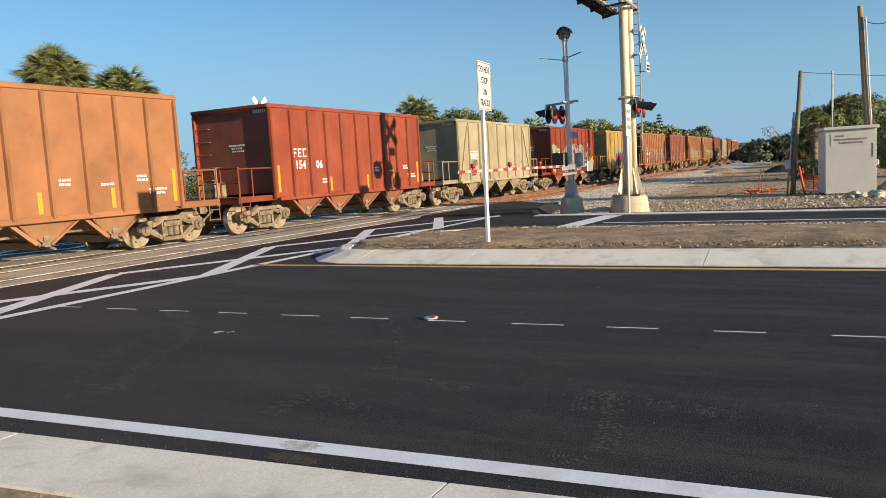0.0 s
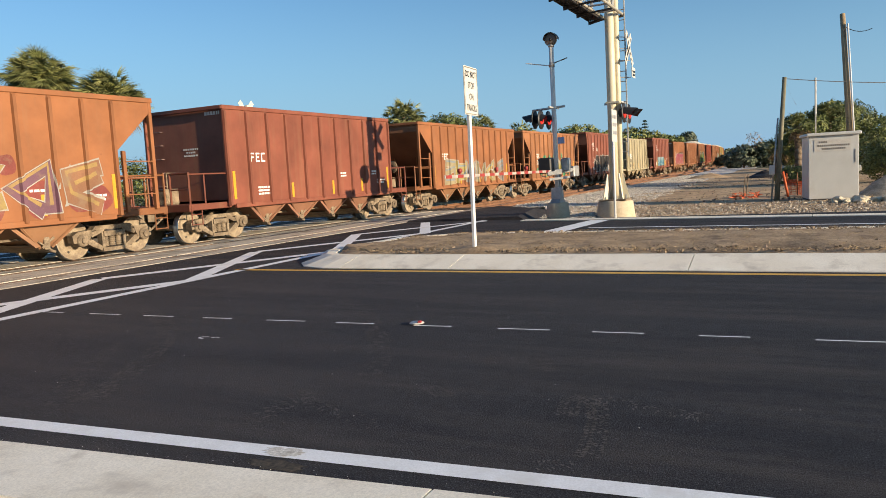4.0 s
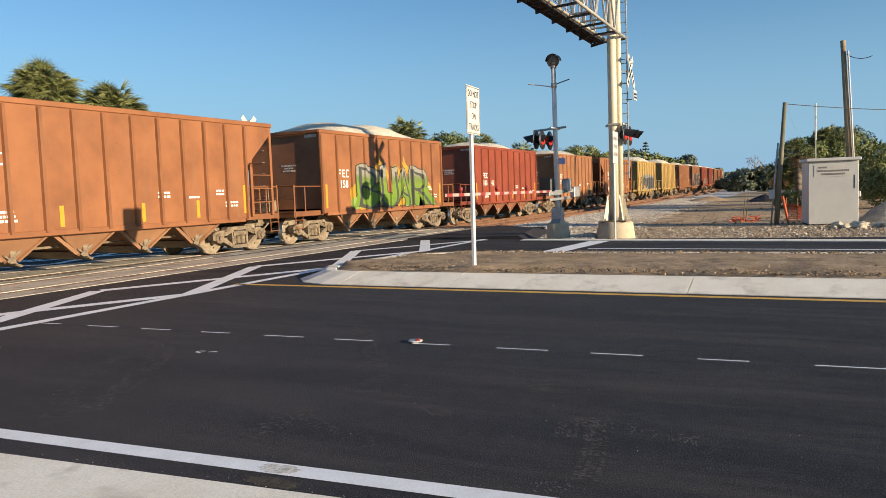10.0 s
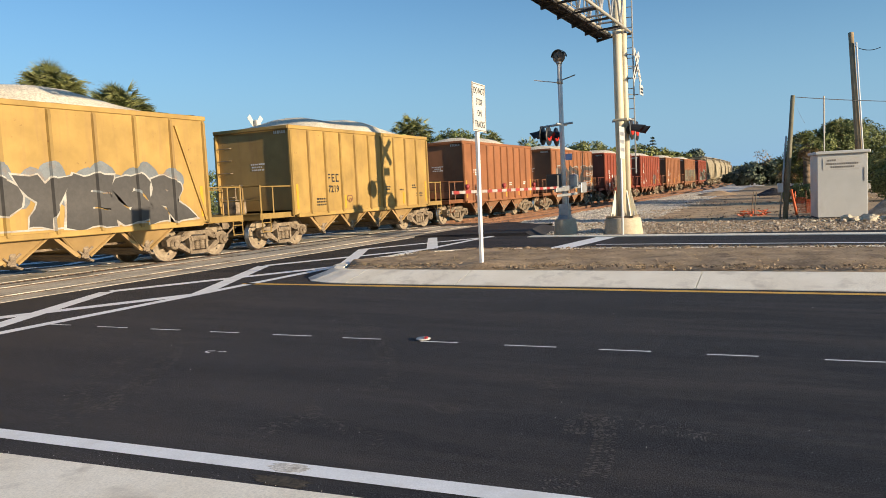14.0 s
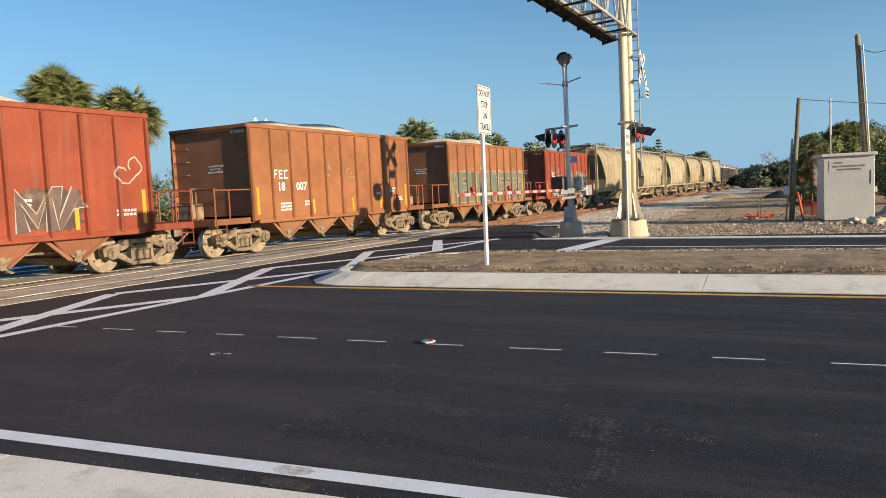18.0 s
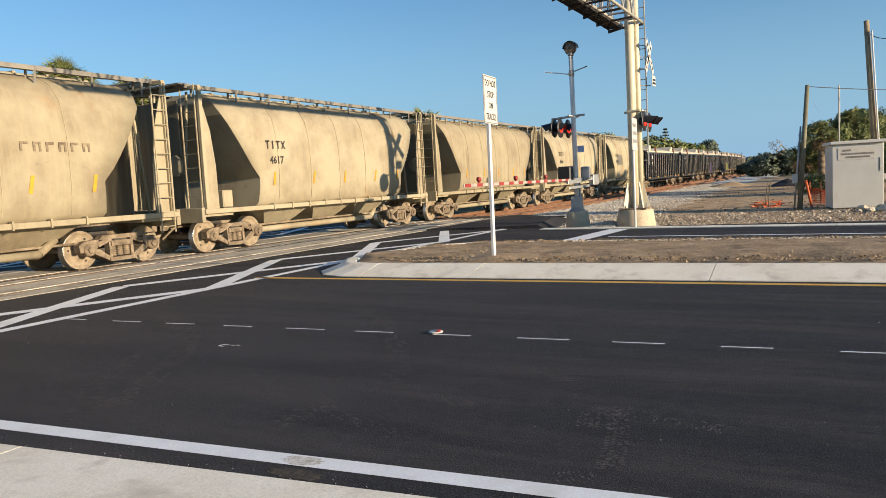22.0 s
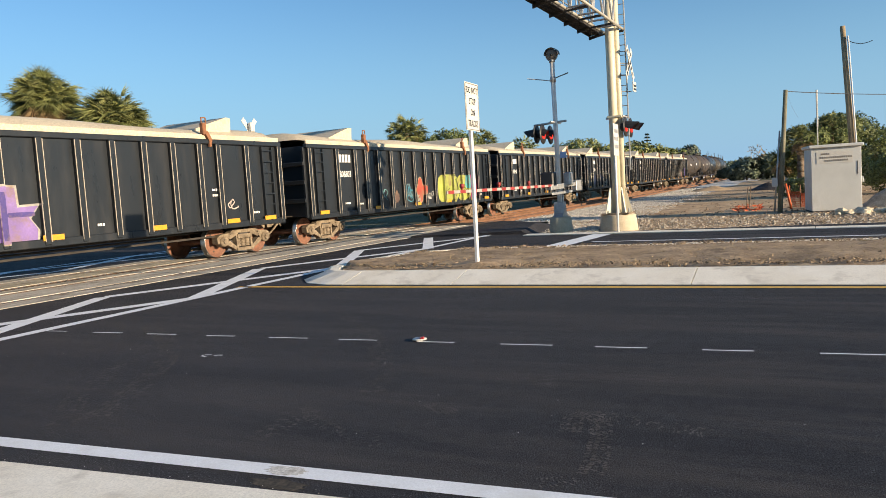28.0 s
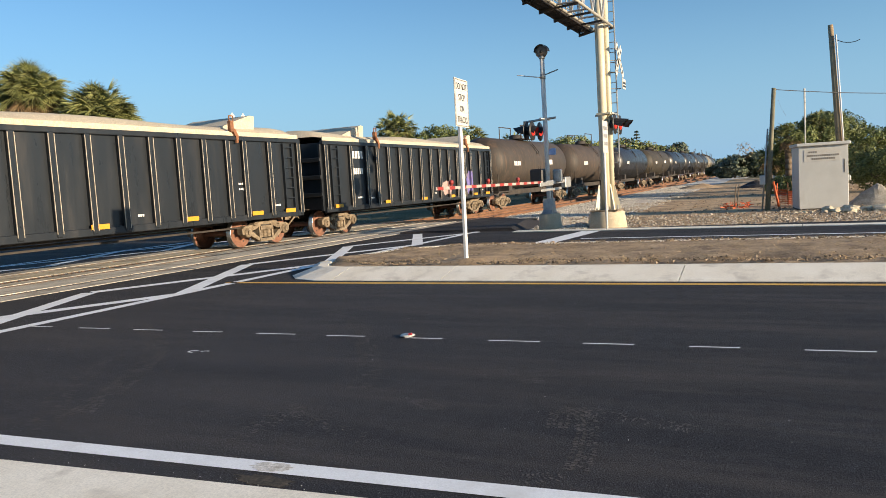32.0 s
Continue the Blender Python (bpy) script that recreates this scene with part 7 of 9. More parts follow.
def gondola_car(label=""):
    root = tagged(new("gondola_car"), label, "freight car", "cars of the passing train")
    P, black = M["paint_black"], (0.017, 0.020, 0.024)
    place("floor_plate", shared("gondola_floor", P, lambda bm: box(bm, -GB, GB, -1.43, 1.43, 0.95, 1.05)), root, None, black)
    for s in (-1, 1):
        turn = 0 if s < 0 else 180
        place("side_sheet", shared("gondola_side", P, gondola_side_mesh), root, pose(0, s * 1.46, 0), black)
        place("end_bulkhead", shared("gondola_bulkhead", P, gondola_bulkhead_mesh), root, pose(s * (GB - 0.03), 0, 0), black)
        place("top_chord", shared("gondola_chord", P, gondola_chord_mesh), root, pose(0, s * 1.48, 0, 0, 0, turn), black)
        place("side_sill", shared("gondola_sill", P, gondola_sill_mesh), root, pose(0, s * 1.48, 0, 0, 0, turn), black)
        for x in GON_POSTS:
            place("side_post", shared("gondola_post", [P, M["sunlit_edge"]], gondola_post_mesh), root, pose(x, s * 1.48, 0, 0, 0, turn), black)
        place("end_ribs", shared("gondola_end", P, gondola_end_mesh), root, pose(s * GB, 0, 0, 0, 0, 0 if s > 0 else 180), black)
        for x in (-GB + 0.62, GB - 0.62):
            place("ladder", shared("rung", P, rung_mesh), root, pose(x, s * 1.50, 0, 0, 0, turn), black)
        for x in (-4.10, 4.46):
            place("cover_latch", shared("latch", M["latch_rust"], cover_latch_mesh), root, pose(x, s * 1.5, 0) @ Matrix.Diagonal((1, -s, 1, 1)))
        for x in (-6.9, -3.4, -0.3, 2.6, 5.3, 6.9):
            place("reflector", shared("reflector", M["decal_yellow"], lambda bm: box(bm, -0.25, 0.25, -0.012, 0.0, 0.98, 1.10)), root, pose(x, s * 1.575, 0, 0, 0, turn))
    place("cover", shared("cover", M["cover"], cover_mesh), root)
    for x in (-4.45, 5.80):
        place("cover_fin", shared("cover_fin", M["cover"], cover_fin_mesh), root, pose(x, 0, 0))
    place("centre_sill", shared("gondola_centre", M["dark_steel"], lambda bm: sill_mesh(bm, GON_L / 2)), root)
    running_gear(root, GON_L / 2, 1.22, 1.72, True)
    return root


# -- tank cars --
TANK_L = 15.2


def tank_mesh(bm):
    prof = [(0.05, -6.75), (0.6, -6.68), (1.1, -6.45), (1.4, -6.1), (1.5, -5.8), (1.5, 5.8), (1.4, 6.1), (1.1, 6.45), (0.6, 6.68), (0.05, 6.75)]
    lathe(bm, prof, 28, (0, 0, 2.62), "x")


def tank_dome_mesh(bm):
    lathe(bm, [(0.42, 4.0), (0.42, 4.38), (0.3, 4.45)], 14, (0, 0, 0), "z")


def dome_rail_mesh(bm):
    for y in (-0.7, 0.7):
        rod(bm, (-1.03, y, 4.95), (1.03, y, 4.95), 0.03, n=5)


def tank_frame_mesh(bm):
    box(bm, -7.2, 7.2, -0.25, 0.25, 0.75, 1.05, 0.02)
    for s in (-1, 1):
        box(bm, s * 5.2 - 0.25, s * 5.2 + 0.25, -1.45, 1.45, 0.95, 1.5, 0.03)
        box(bm, s * 7.0 - 0.2, s * 7.0 + 0.2, -1.45, 1.45, 0.95, 1.05)
        for y in (-1.45, 1.45):
            rod(bm, (s * 5.0, y, 1.02), (s * 7.2, y, 1.02), 0.04, n=5)
            rod(bm, (s * 7.1, y, 1.0), (s * 7.1, y, 2.0), 0.025, n=5)


def tank_ladder_mesh(bm):
    for x in (-0.2, 0.2):
        for s in (-1, 1):
            rod(bm, (x, s * 1.56, 1.0), (x, s * 1.40, 3.3), 0.02, n=5)
            rod(bm, (x, s * 1.40, 3.3), (x, s * 0.8, 4.1), 0.02, n=5)
    for k in range(8):
        for s in (-1, 1):
            y = s * (1.56 - 0.02 * k)
            rod(bm, (-0.2, y, 1.1 + 0.3 * k), (0.2, y, 1.1 + 0.3 * k), 0.014, n=5)


def tank_car(color, label="", dusted=False):
    root = tagged(new("tank_car"), label, "freight car", "cars of the passing train")
    place("tank", shared("tank_dusted", M["paint"], tank_mesh) if dusted else shared("tank", M["paint_black"], tank_mesh), root, None, color)
    place("dome", shared("tank_dome", M["dark_steel"], tank_dome_mesh), root)
    place("dome_platform", shared("dome_platform", M["dark_steel"], lambda bm: box(bm, -1.1, 1.1, -0.8, 0.8, 4.12, 4.16)), root)
    place("hand_rail", shared("dome_rail", M["dark_steel"], dome_rail_mesh), root)
    for x in (-1.0, 1.0):
        for y in (-0.7, 0.7):
            place("rail_post", shared("rail_post", M["dark_steel"], lambda bm: rod(bm, (0, 0, 4.05), (0, 0, 4.95), 0.03, n=5)), root, pose(x, y, 0))
    place("underframe", shared("tank_frame", M["dark_steel"], tank_frame_mesh), root)
    place("ladder", shared("tank_ladder", M["dark_steel"], tank_ladder_mesh), root)
    running_gear(root, TANK_L / 2, 1.1, 1.72, True)
    return root


# ---- lettering, reflectors and spray paint on the cars ----
SPRAY = {}


def spray(color):
    if color not in SPRAY:
        SPRAY[color] = rough_surface("spray_paint", tuple(c * 0.46 for c in color), tuple(c * 0.74 for c in color), 1.6, 30, 0.6, 0.1, 0.003, (0.20, 0.13, 0.08), 2.2, speck=(0.85, 1.1))
    return SPRAY[color]


def stroke(bm, a, b, w, y, mat):
    a, b = Vector(a), Vector(b)
    d = (b - a).normalized()
    n = Vector((-d.y, d.x)) * w / 2
    a, b = a - d * w * 0.35, b + d * w * 0.35
    pts = [a - n, b - n * 1.15, b + n * 1.15, a + n]
    f = bm.faces.new([bm.verts.new((p.x, y, p.y)) for p in pts])
    f.material_index = mat


def stakes_of(root):
    """Where the raised side posts of a car stand, their half widths and how far they stand out."""
    if root.name.startswith("gondola"):
        return GON_POSTS, 0.078, 0.078, 0.116
    xs = sorted({round(o.matrix_basis.translation.x, 3) for o in root.children if o.name.startswith("side_stake")})
    return xs, 0.068, 0.042, 0.069


def coat(name, bm, material, root, parent=None, label="", y=-1.524):
    """Sprayed paint lies on the sheet and over the posts: cuts a flat shape (x, z) at the post edges and presses it onto them."""
    xs, wide, narrow, out = stakes_of(root)
    lo, hi = min(v.co.x for v in bm.verts), max(v.co.x for v in bm.verts)
    for c in xs:
        if lo - wide < c < hi + wide:
            for d in sorted({-wide - 0.001, -narrow, narrow, wide + 0.001}):
                bmesh.ops.bisect_plane(bm, geom=bm.verts[:] + bm.edges[:] + bm.faces[:], plane_co=(c + d, 0, 0), plane_no=(1, 0, 0), dist=1e-5)
    for v in bm.verts:
        d = min((abs(v.co.x - c) for c in xs), default=9.0)
        rise_of = 1.0 if d <= narrow + 1e-4 else 0.0 if d >= wide else (wide - d) / max(1e-4, wide - narrow)
        v.co.y += -out * rise_of
    return part(name, bm, material, parent or root, label)


def glyph(ch, bold):
    """A heavy letter as flat faces in a unit square, its weight added outside."""
    key = ("glyph", ch, bold)
    if key not in SHARED:
        out = []
        for off in (0.0, bold):
            cu = bpy.data.curves.new("glyph", "FONT")
            cu.body, cu.size, cu.offset, cu.resolution_u = ch, 1.0, off, 3
            tmp = new("glyph", cu)
            me = bpy.data.meshes.new_from_object(tmp)
            out.append(([tuple(v.co) for v in me.vertices], [tuple(p.vertices) for p in me.polygons]))
            bpy.data.objects.remove(tmp)
            bpy.data.meshes.remove(me)
        xs, ys = [v[0] for v in out[0][0]], [v[1] for v in out[0][0]]
        w, h = max(xs) - min(xs), max(ys) - min(ys)
        SHARED[key] = ([((x - min(xs)) / w - 0.5, (z - min(ys)) / h - 0.5) for x, z, _ in out[1][0]], out[1][1], (w, h))
    return SHARED[key]


FADES = {}


def fade_spray(stops):
    """Sprayed colours that run into each other with height: (height, colour) pairs."""
    if stops not in FADES:
        m, n, l, b = node_material("spray_fade")
        c = n.new("ShaderNodeTexCoord").outputs["Object"]
        split = n.new("ShaderNodeSeparateXYZ")
        l.new(c, split.inputs[0])
        wave = n.new("ShaderNodeMath")
        wave.operation = "MULTIPLY_ADD"
        l.new(noise_of(n, l, c, 1.7, 4, 0.6), wave.inputs[0])
        wave.inputs[1].default_value = 0.5
        l.new(split.outputs["Z"], wave.inputs[2])
        span = n.new("ShaderNodeMapRange")
        span.inputs["From Min"].default_value, span.inputs["From Max"].default_value = 1.25, 3.25
        l.new(wave.outputs[0], span.inputs["Value"])
        col = ramp_of(n, l, span.outputs[0], [((z - 1.0) / 2.0, tuple(0.47 * x for x in color)) for z, color in stops])
        tone = ramp_of(n, l, noise_of(n, l, c, 9.0, 4, 0.7), [(0.3, (0.78, 0.78, 0.78)), (0.7, (1.08, 1.08, 1.08))])
        l.new(mix_of(n, l, 1.0, col, tone, "MULTIPLY"), b.inputs["Base Color"])
        b.inputs["Roughness"].default_value = 0.6
        FADES[stops] = m
    return FADES[stops]


def cloud(root, spots, color, seed, y=-1.5235, label="soft sprayed cloud of colour", parent=None):
    """Overlapping round puffs of spray: (x, z, r), as one outline."""
    rng = random.Random(seed)
    base = parent
    for k, (x, z, r) in enumerate(spots):
        bm = bmesh.new()
        n = 18
        ph = rng.uniform(0, 6)
        sheet(bm, [(x + r * math.cos(a * math.tau / n) * (1 + 0.07 * math.sin(3 * a * math.tau / n + ph)), y - 0.00025 * (k % 8), max(1.03, z + r * math.sin(a * math.tau / n) * (1 + 0.07 * math.sin(4 * a * math.tau / n + ph)))) for a in range(n)])
        puff = coat("spray_puff" if base else "graffiti", bm, spray(color), root, base, "" if base else label)
        base = base or puff
    return base


def throw_up(root, word, x0, x1, z0, z1, stops, edge, seed, bold=0.06, rim=0.05, y=-1.526, cells=None, turn=5, shine=None, base=None, label="spray-paint lettering"):
    """Sprayed letters standing shoulder to shoulder, each with a contrasting rim."""
    rng = random.Random(seed)
    if base is None:
        bm = bmesh.new()
        sheet(bm, [(x0 + 0.1, -1.523, z0 + 0.02), (x1 - 0.1, -1.523, z0 + 0.02), (x1 - 0.1, -1.523, z0 + 0.06), (x0 + 0.1, -1.523, z0 + 0.06)])
        base = coat("graffiti", bm, spray(edge), root, None, label)
    cell = (x1 - x0) / len(word)
    for k, ch in enumerate(word):
        a, b = cells[k] if cells else (x0 + cell * k, x0 + cell * (k + 1))
        hw, hh = (b - a) * 0.54, (z1 - z0) * 0.5 * rng.uniform(0.94, 1.04)
        cx, cz = (a + b) / 2, (z0 + z1) / 2 + rng.uniform(-0.03, 0.03)
        t = math.radians(rng.uniform(-turn, turn))
        lean, ph = rng.uniform(-0.02, 0.14), rng.uniform(0, 6)
        for layer, (weight, mat, name) in enumerate(((bold + rim, spray(edge), "letter_edge"), (bold, fade_spray(stops), "spray_letter"))):
            pts, faces, (gw, gh) = glyph(ch, weight)
            kx, kz = (hw * 2) / (1 + 2 * (bold + rim) / gw), (hh * 2) / (1 + 2 * (bold + rim) / gh)
            bm = bmesh.new()
            vs = [bm.verts.new((u, 0, v)) for u, v in pts]
            for f in faces:
                bm.faces.new([vs[i] for i in f])
            bmesh.ops.remove_doubles(bm, verts=bm.verts[:], dist=1e-5)
            for c in (-0.4, -0.2, 0.0, 0.2, 0.4):
                for co, no in (((c, 0, 0), (1, 0, 0)), ((0, 0, c), (0, 0, 1))):
                    bmesh.ops.bisect_plane(bm, geom=bm.verts[:] + bm.edges[:] + bm.faces[:], plane_co=co, plane_no=no, dist=1e-5)
            for vert in bm.verts:
                # swelling strokes and a slant, as a sprayed hand gives them
                u, v = vert.co.x, vert.co.z
                u, v = u + 0.07 * math.sin(5.2 * v + ph) + 0.03 * math.sin(9.0 * v + 2 * ph), v + 0.05 * math.sin(6.5 * u + 1.7 * ph)
                px, pz = u * kx * (1 + 0.16 * (0.5 - v)) + lean * v * kz, v * kz
                vert.co = Vector((cx + px * math.cos(t) - pz * math.sin(t), y - 0.004 * layer - 0.0012 * (k % 2), max(1.02, cz + px * math.sin(t) + pz * math.cos(t))))
            coat(name, bm, mat, root, base)
        if shine:
            bm = bmesh.new()
            sheet(bm, [(cx - hw * 0.62, y - 0.0065, cz + hh * 0.62), (cx - hw * 0.50, y - 0.0065, cz + hh * 0.55), (cx - hw * 0.30, y - 0.0065, cz + hh * 0.80), (cx - hw * 0.42, y - 0.0065, cz + hh * 0.86)])
            coat("spray_shine", bm, spray(shine), root, base)
    return base


def drawn(bm, pts, w, y, mat=0):
    """A line of even width along points (x, z), in one piece."""
    left, right = [], []
    for k, p in enumerate(pts):
        a, b = Vector(pts[max(0, k - 1)]), Vector(pts[min(len(pts) - 1, k + 1)])
        if (b - a).length < 1e-5:
            b = a + Vector((0.01, 0))
        d = (b - a).normalized()
        p = Vector(p) + (d * w * 0.35 if k == len(pts) - 1 else -d * w * 0.35 if k == 0 else Vector((0, 0)))
        left.append(bm.verts.new((p.x - d.y * w / 2, y - 0.0002 * k, p.y + d.x * w / 2)))
        right.append(bm.verts.new((p.x + d.y * w / 2, y - 0.0002 * k, p.y - d.x * w / 2)))
    for k in range(len(pts) - 1):
        bm.faces.new((left[k], right[k], right[k + 1], left[k + 1])).material_index = mat


def chalk(root, runs, color, w=0.048, y=-1.4885, parent=None):
    """A drawing in lines; each run of points (x, z) is one stroke."""
    for n, pts in enumerate(runs):
        bm = bmesh.new()
        drawn(bm, pts, w, y - 0.0003 * n)
        coat("chalk_line", bm, spray(color), root, parent)


def bubble(root, runs, w, edge, fill, y):
    """One fat sprayed letter: rounded strokes along points (x, z) with a thin pale rim and a soft dark halo."""
    fine = []
    for pts in runs:
        out = []
        for k in range(len(pts) - 1):
            p = [Vector(pts[min(max(k + o, 0), len(pts) - 1)]) for o in (-1, 0, 1, 2)]
            for i in range(5):
                u = i / 5
                q = 0.5 * ((2 * p[1]) + (p[2] - p[0]) * u + (2 * p[0] - 5 * p[1] + 4 * p[2] - p[3]) * u * u + (3 * p[1] - p[0] - 3 * p[2] + p[3]) * u ** 3)
                out.append(q)
        out.append(Vector(pts[-1]))
        fine.append(out)
    for layer, (wide, mat, name) in enumerate(((w + 0.075, spray((0.09, 0.035, 0.03)), "letter_shade"), (w + 0.03, spray(edge), "letter_edge"), (w - 0.05, fade_spray(((1.0, tuple(0.94 * c for c in fill)), (1.9, fill), (2.7, tuple(1.1 * c for c in fill)))), "spray_letter"))):
        bm = bmesh.new()
        for n, out in enumerate(fine):
            last = len(out) - 1
            left, right = [], []
            for k, p in enumerate(out):
                d = (out[min(last, k + 1)] - out[max(0, k - 1)]).normalized()
                end = min(k, last - k)
                r = wide / 2 * (0.62 if end == 0 else 0.90 if end == 1 else 1.0 + 0.08 * math.sin(k * 0.7 + n))
                p = p + (d * wide * 0.30 if k == last else -d * wide * 0.30 if k == 0 else Vector((0, 0)))
                for row, sign in ((left, -1), (right, 1)):
                    row.append(bm.verts.new((p.x + sign * d.y * r, y - 0.002 * layer - 0.0004 * n - 0.000008 * k, p.y - sign * d.x * r)))
            for k in range(last):
                bm.faces.new((left[k], right[k], right[k + 1], left[k + 1]))
        coat(name, bm, mat, root)


def loop_of(x, z, rx, rz, a0=0.0, a1=360.0, n=16):
    return [(x + rx * math.cos(math.radians(a0 + (a1 - a0) * k / n)), z + rz * math.sin(math.radians(a0 + (a1 - a0) * k / n))) for k in range(n + 1)]


def blob(root, x0, x1, z0, z1, color, y, parent=None, name="spray_shape", power=3.5, label=""):
    """A fat rounded block of paint."""
    bm = bmesh.new()
    pts = []
    for k in range(28):
        c, q = math.cos(k * math.tau / 28), math.sin(k * math.tau / 28)
        e = (abs(c) ** power + abs(q) ** power) ** (-1 / power)
        pts.append(((x0 + x1) / 2 + c * e * (x1 - x0) / 2, y, (z0 + z1) / 2 + q * e * (z1 - z0) / 2))
    sheet(bm, pts)
    return coat(name, bm, spray(color), root, parent, label)


# bent and interlocking bars, in a five by five grid
KINKS = ("00-04 04-21 21-44 44-40", "44-04 04-02 02-43 43-40 40-00", "04-44 44-10 10-41", "00-14 14-34 34-40 11-42", "44-13 13-11 11-40 22-43", "04-10 10-34 34-43", "00-04 03-43 41-01 44-31", "40-44 44-02 02-30")


def graffiti(root, x0, x1, z0, z1, letters, fill, edge, back=None, shine=None, seed=1, y=-1.524, weight=0.34, label="faded spray-paint graffiti"):
    """Spray-painted wild style as abstract shapes: a ragged backing, slanted interlocking blocks with a contrasting edge and cuts."""
    rng = random.Random(seed)
    bm = bmesh.new()
    n = 46
    cx, cz, rx, rz = (x0 + x1) / 2, (z0 + z1) / 2, (x1 - x0) / 2, (z1 - z0) / 2
    pts = []
    for k in range(n):
        a = math.tau * k / n
        c, s = math.cos(a), math.sin(a)
        e = 1 / max(abs(c), abs(s)) ** 0.85
        j = rng.uniform(0.86, 1.10)
        pts.append((cx + c * e * rx * j, max(1.03, min(3.6, cz + s * e * rz * j))))
    if back:
        ring = [bm.verts.new((px, y, pz)) for px, pz in pts]
        hub = bm.verts.new((cx, y, cz))
        for k in range(n):
            bm.faces.new((hub, ring[k], ring[(k + 1) % n]))
    else:
        for k in range(0, n, 5):
            px, pz = cx + (pts[k][0] - cx) * 0.7, cz + (pts[k][1] - cz) * 0.7
            sheet(bm, [(px, y, pz), (px + 0.10, y, pz + 0.02), (px + 0.06, y, pz + 0.16)])
    base = coat("graffiti", bm, spray(back or edge), root, None, label)
    w = (x1 - x0) / letters
    for k in range(letters):
        lean, ox, oz = rng.uniform(-0.10, 0.22), x0 + w * (k + 0.5), cz + rng.uniform(-0.04, 0.05) * (z1 - z0)
        hw, hh = w * 0.40, (z1 - z0) * rng.uniform(0.36, 0.43)
        kinks = KINKS[rng.randrange(len(KINKS))]
        jolt = [[(rng.uniform(-0.14, 0.14), rng.uniform(-0.10, 0.10)) for _ in range(5)] for _ in range(5)]
        body = min(w * 0.40, (z1 - z0) * 0.30)
        runs = []
        for seg in kinks.split():
            a, b = seg.split("-")
            if runs and runs[-1][-1] == a:
                runs[-1].append(b)
            else:
                runs.append([a, b])
        colour = fill[k % len(fill)] if isinstance(fill, list) else fill
        for layer, (thick, paint_of) in enumerate(((body + 0.05 + 0.22 * weight * body, edge), (body, colour), (body * 0.26, shine))):
            if paint_of is None:
                continue
            for n, run in enumerate(runs):
                pts = []
                for p in run:
                    i, j = int(p[0]), int(p[1])
                    u, v = -1 + i / 2 + jolt[i][j][0], -1 + j / 2 + jolt[i][j][1]
                    pts.append((ox + u * hw + lean * v * hh, max(1.06 + thick / 2, oz + v * hh) + (body * 0.24 if layer == 2 else 0)))
                bm = bmesh.new()
                drawn(bm, pts, thick, y - 0.0030 * (layer + 1) - 0.0007 * n - 0.0014 * (k % 2))
                coat("spray_shape", bm, spray(paint_of), root, base)
    return base


def patch(root, x0, x1, z0, z1, color, seed, y=-1.523, label="sprayed colour patch"):
    rng = random.Random(seed)
    bm = bmesh.new()
    n = 22
    pts = []
    for k in range(n):
        a = math.tau * k / n
        j = rng.uniform(0.7, 1.1)
        pts.append(((x0 + x1) / 2 + (x1 - x0) / 2 * math.cos(a) * j, y, (z0 + z1) / 2 + (z1 - z0) / 2 * math.sin(a) * j))
    sheet(bm, pts)
    return coat("spray_patch", bm, spray(color), root, None, label)


def scribble(root, x, z, size, color, seed, y=-1.526, turns=9):
    """A looping sprayed line."""
    rng = random.Random(seed)
    p = Vector((x, z))
    a, pts = rng.uniform(0, 6), []
    for k in range(turns * 3):
        a += rng.uniform(-0.2, 1.1)
        q = p + Vector((math.cos(a), math.sin(a))) * size * 0.22 + Vector((size * 0.03, 0))
        q.x, q.y = min(max(q.x, x - size), x + size), min(max(q.y, z - size), z + size)
        if (q - p).length > 0.01:
            pts.append((q.x, q.y))
        p = q
    bm = bmesh.new()
    drawn(bm, pts, 0.035, y)
    return coat("sprayed_line", bm, spray(color), root)


def side_marks(root, number, ink, x=-2.55, z=2.28, size=0.42, gap=True, y=-1.526):
    """The car's initials as plain blocks over its number, by the second and third panels."""
    for k in range(3):
        bm = bmesh.new()
        cx = x - 0.24 + 0.24 * k
        # upright and bars, as plain shapes
        box(bm, cx - 0.085, cx - 0.04, y, y + 0.003, z + 0.20, z + 0.47)
        box(bm, cx - 0.04, cx + 0.085, y, y + 0.003, z + 0.425, z + 0.47)
        if k != 2:
            box(bm, cx - 0.04, cx + 0.06, y, y + 0.003, z + 0.315, z + 0.36)
        if k != 0:
            box(bm, cx - 0.04, cx + 0.085, y, y + 0.003, z + 0.20, z + 0.245)
        part("initial", bm, ink, root)
    if number:
        a, b = number.split(" ") if " " in number else (number, "")
        lettering("number", a, size, ink, root, pose(x, y, z - 0.05, 90, 0, 0), "", 0.008)
        if b:
            lettering("number", b, size, ink, root, pose(x + 0.98, y, z - 0.05, 90, 0, 0), "", 0.008)


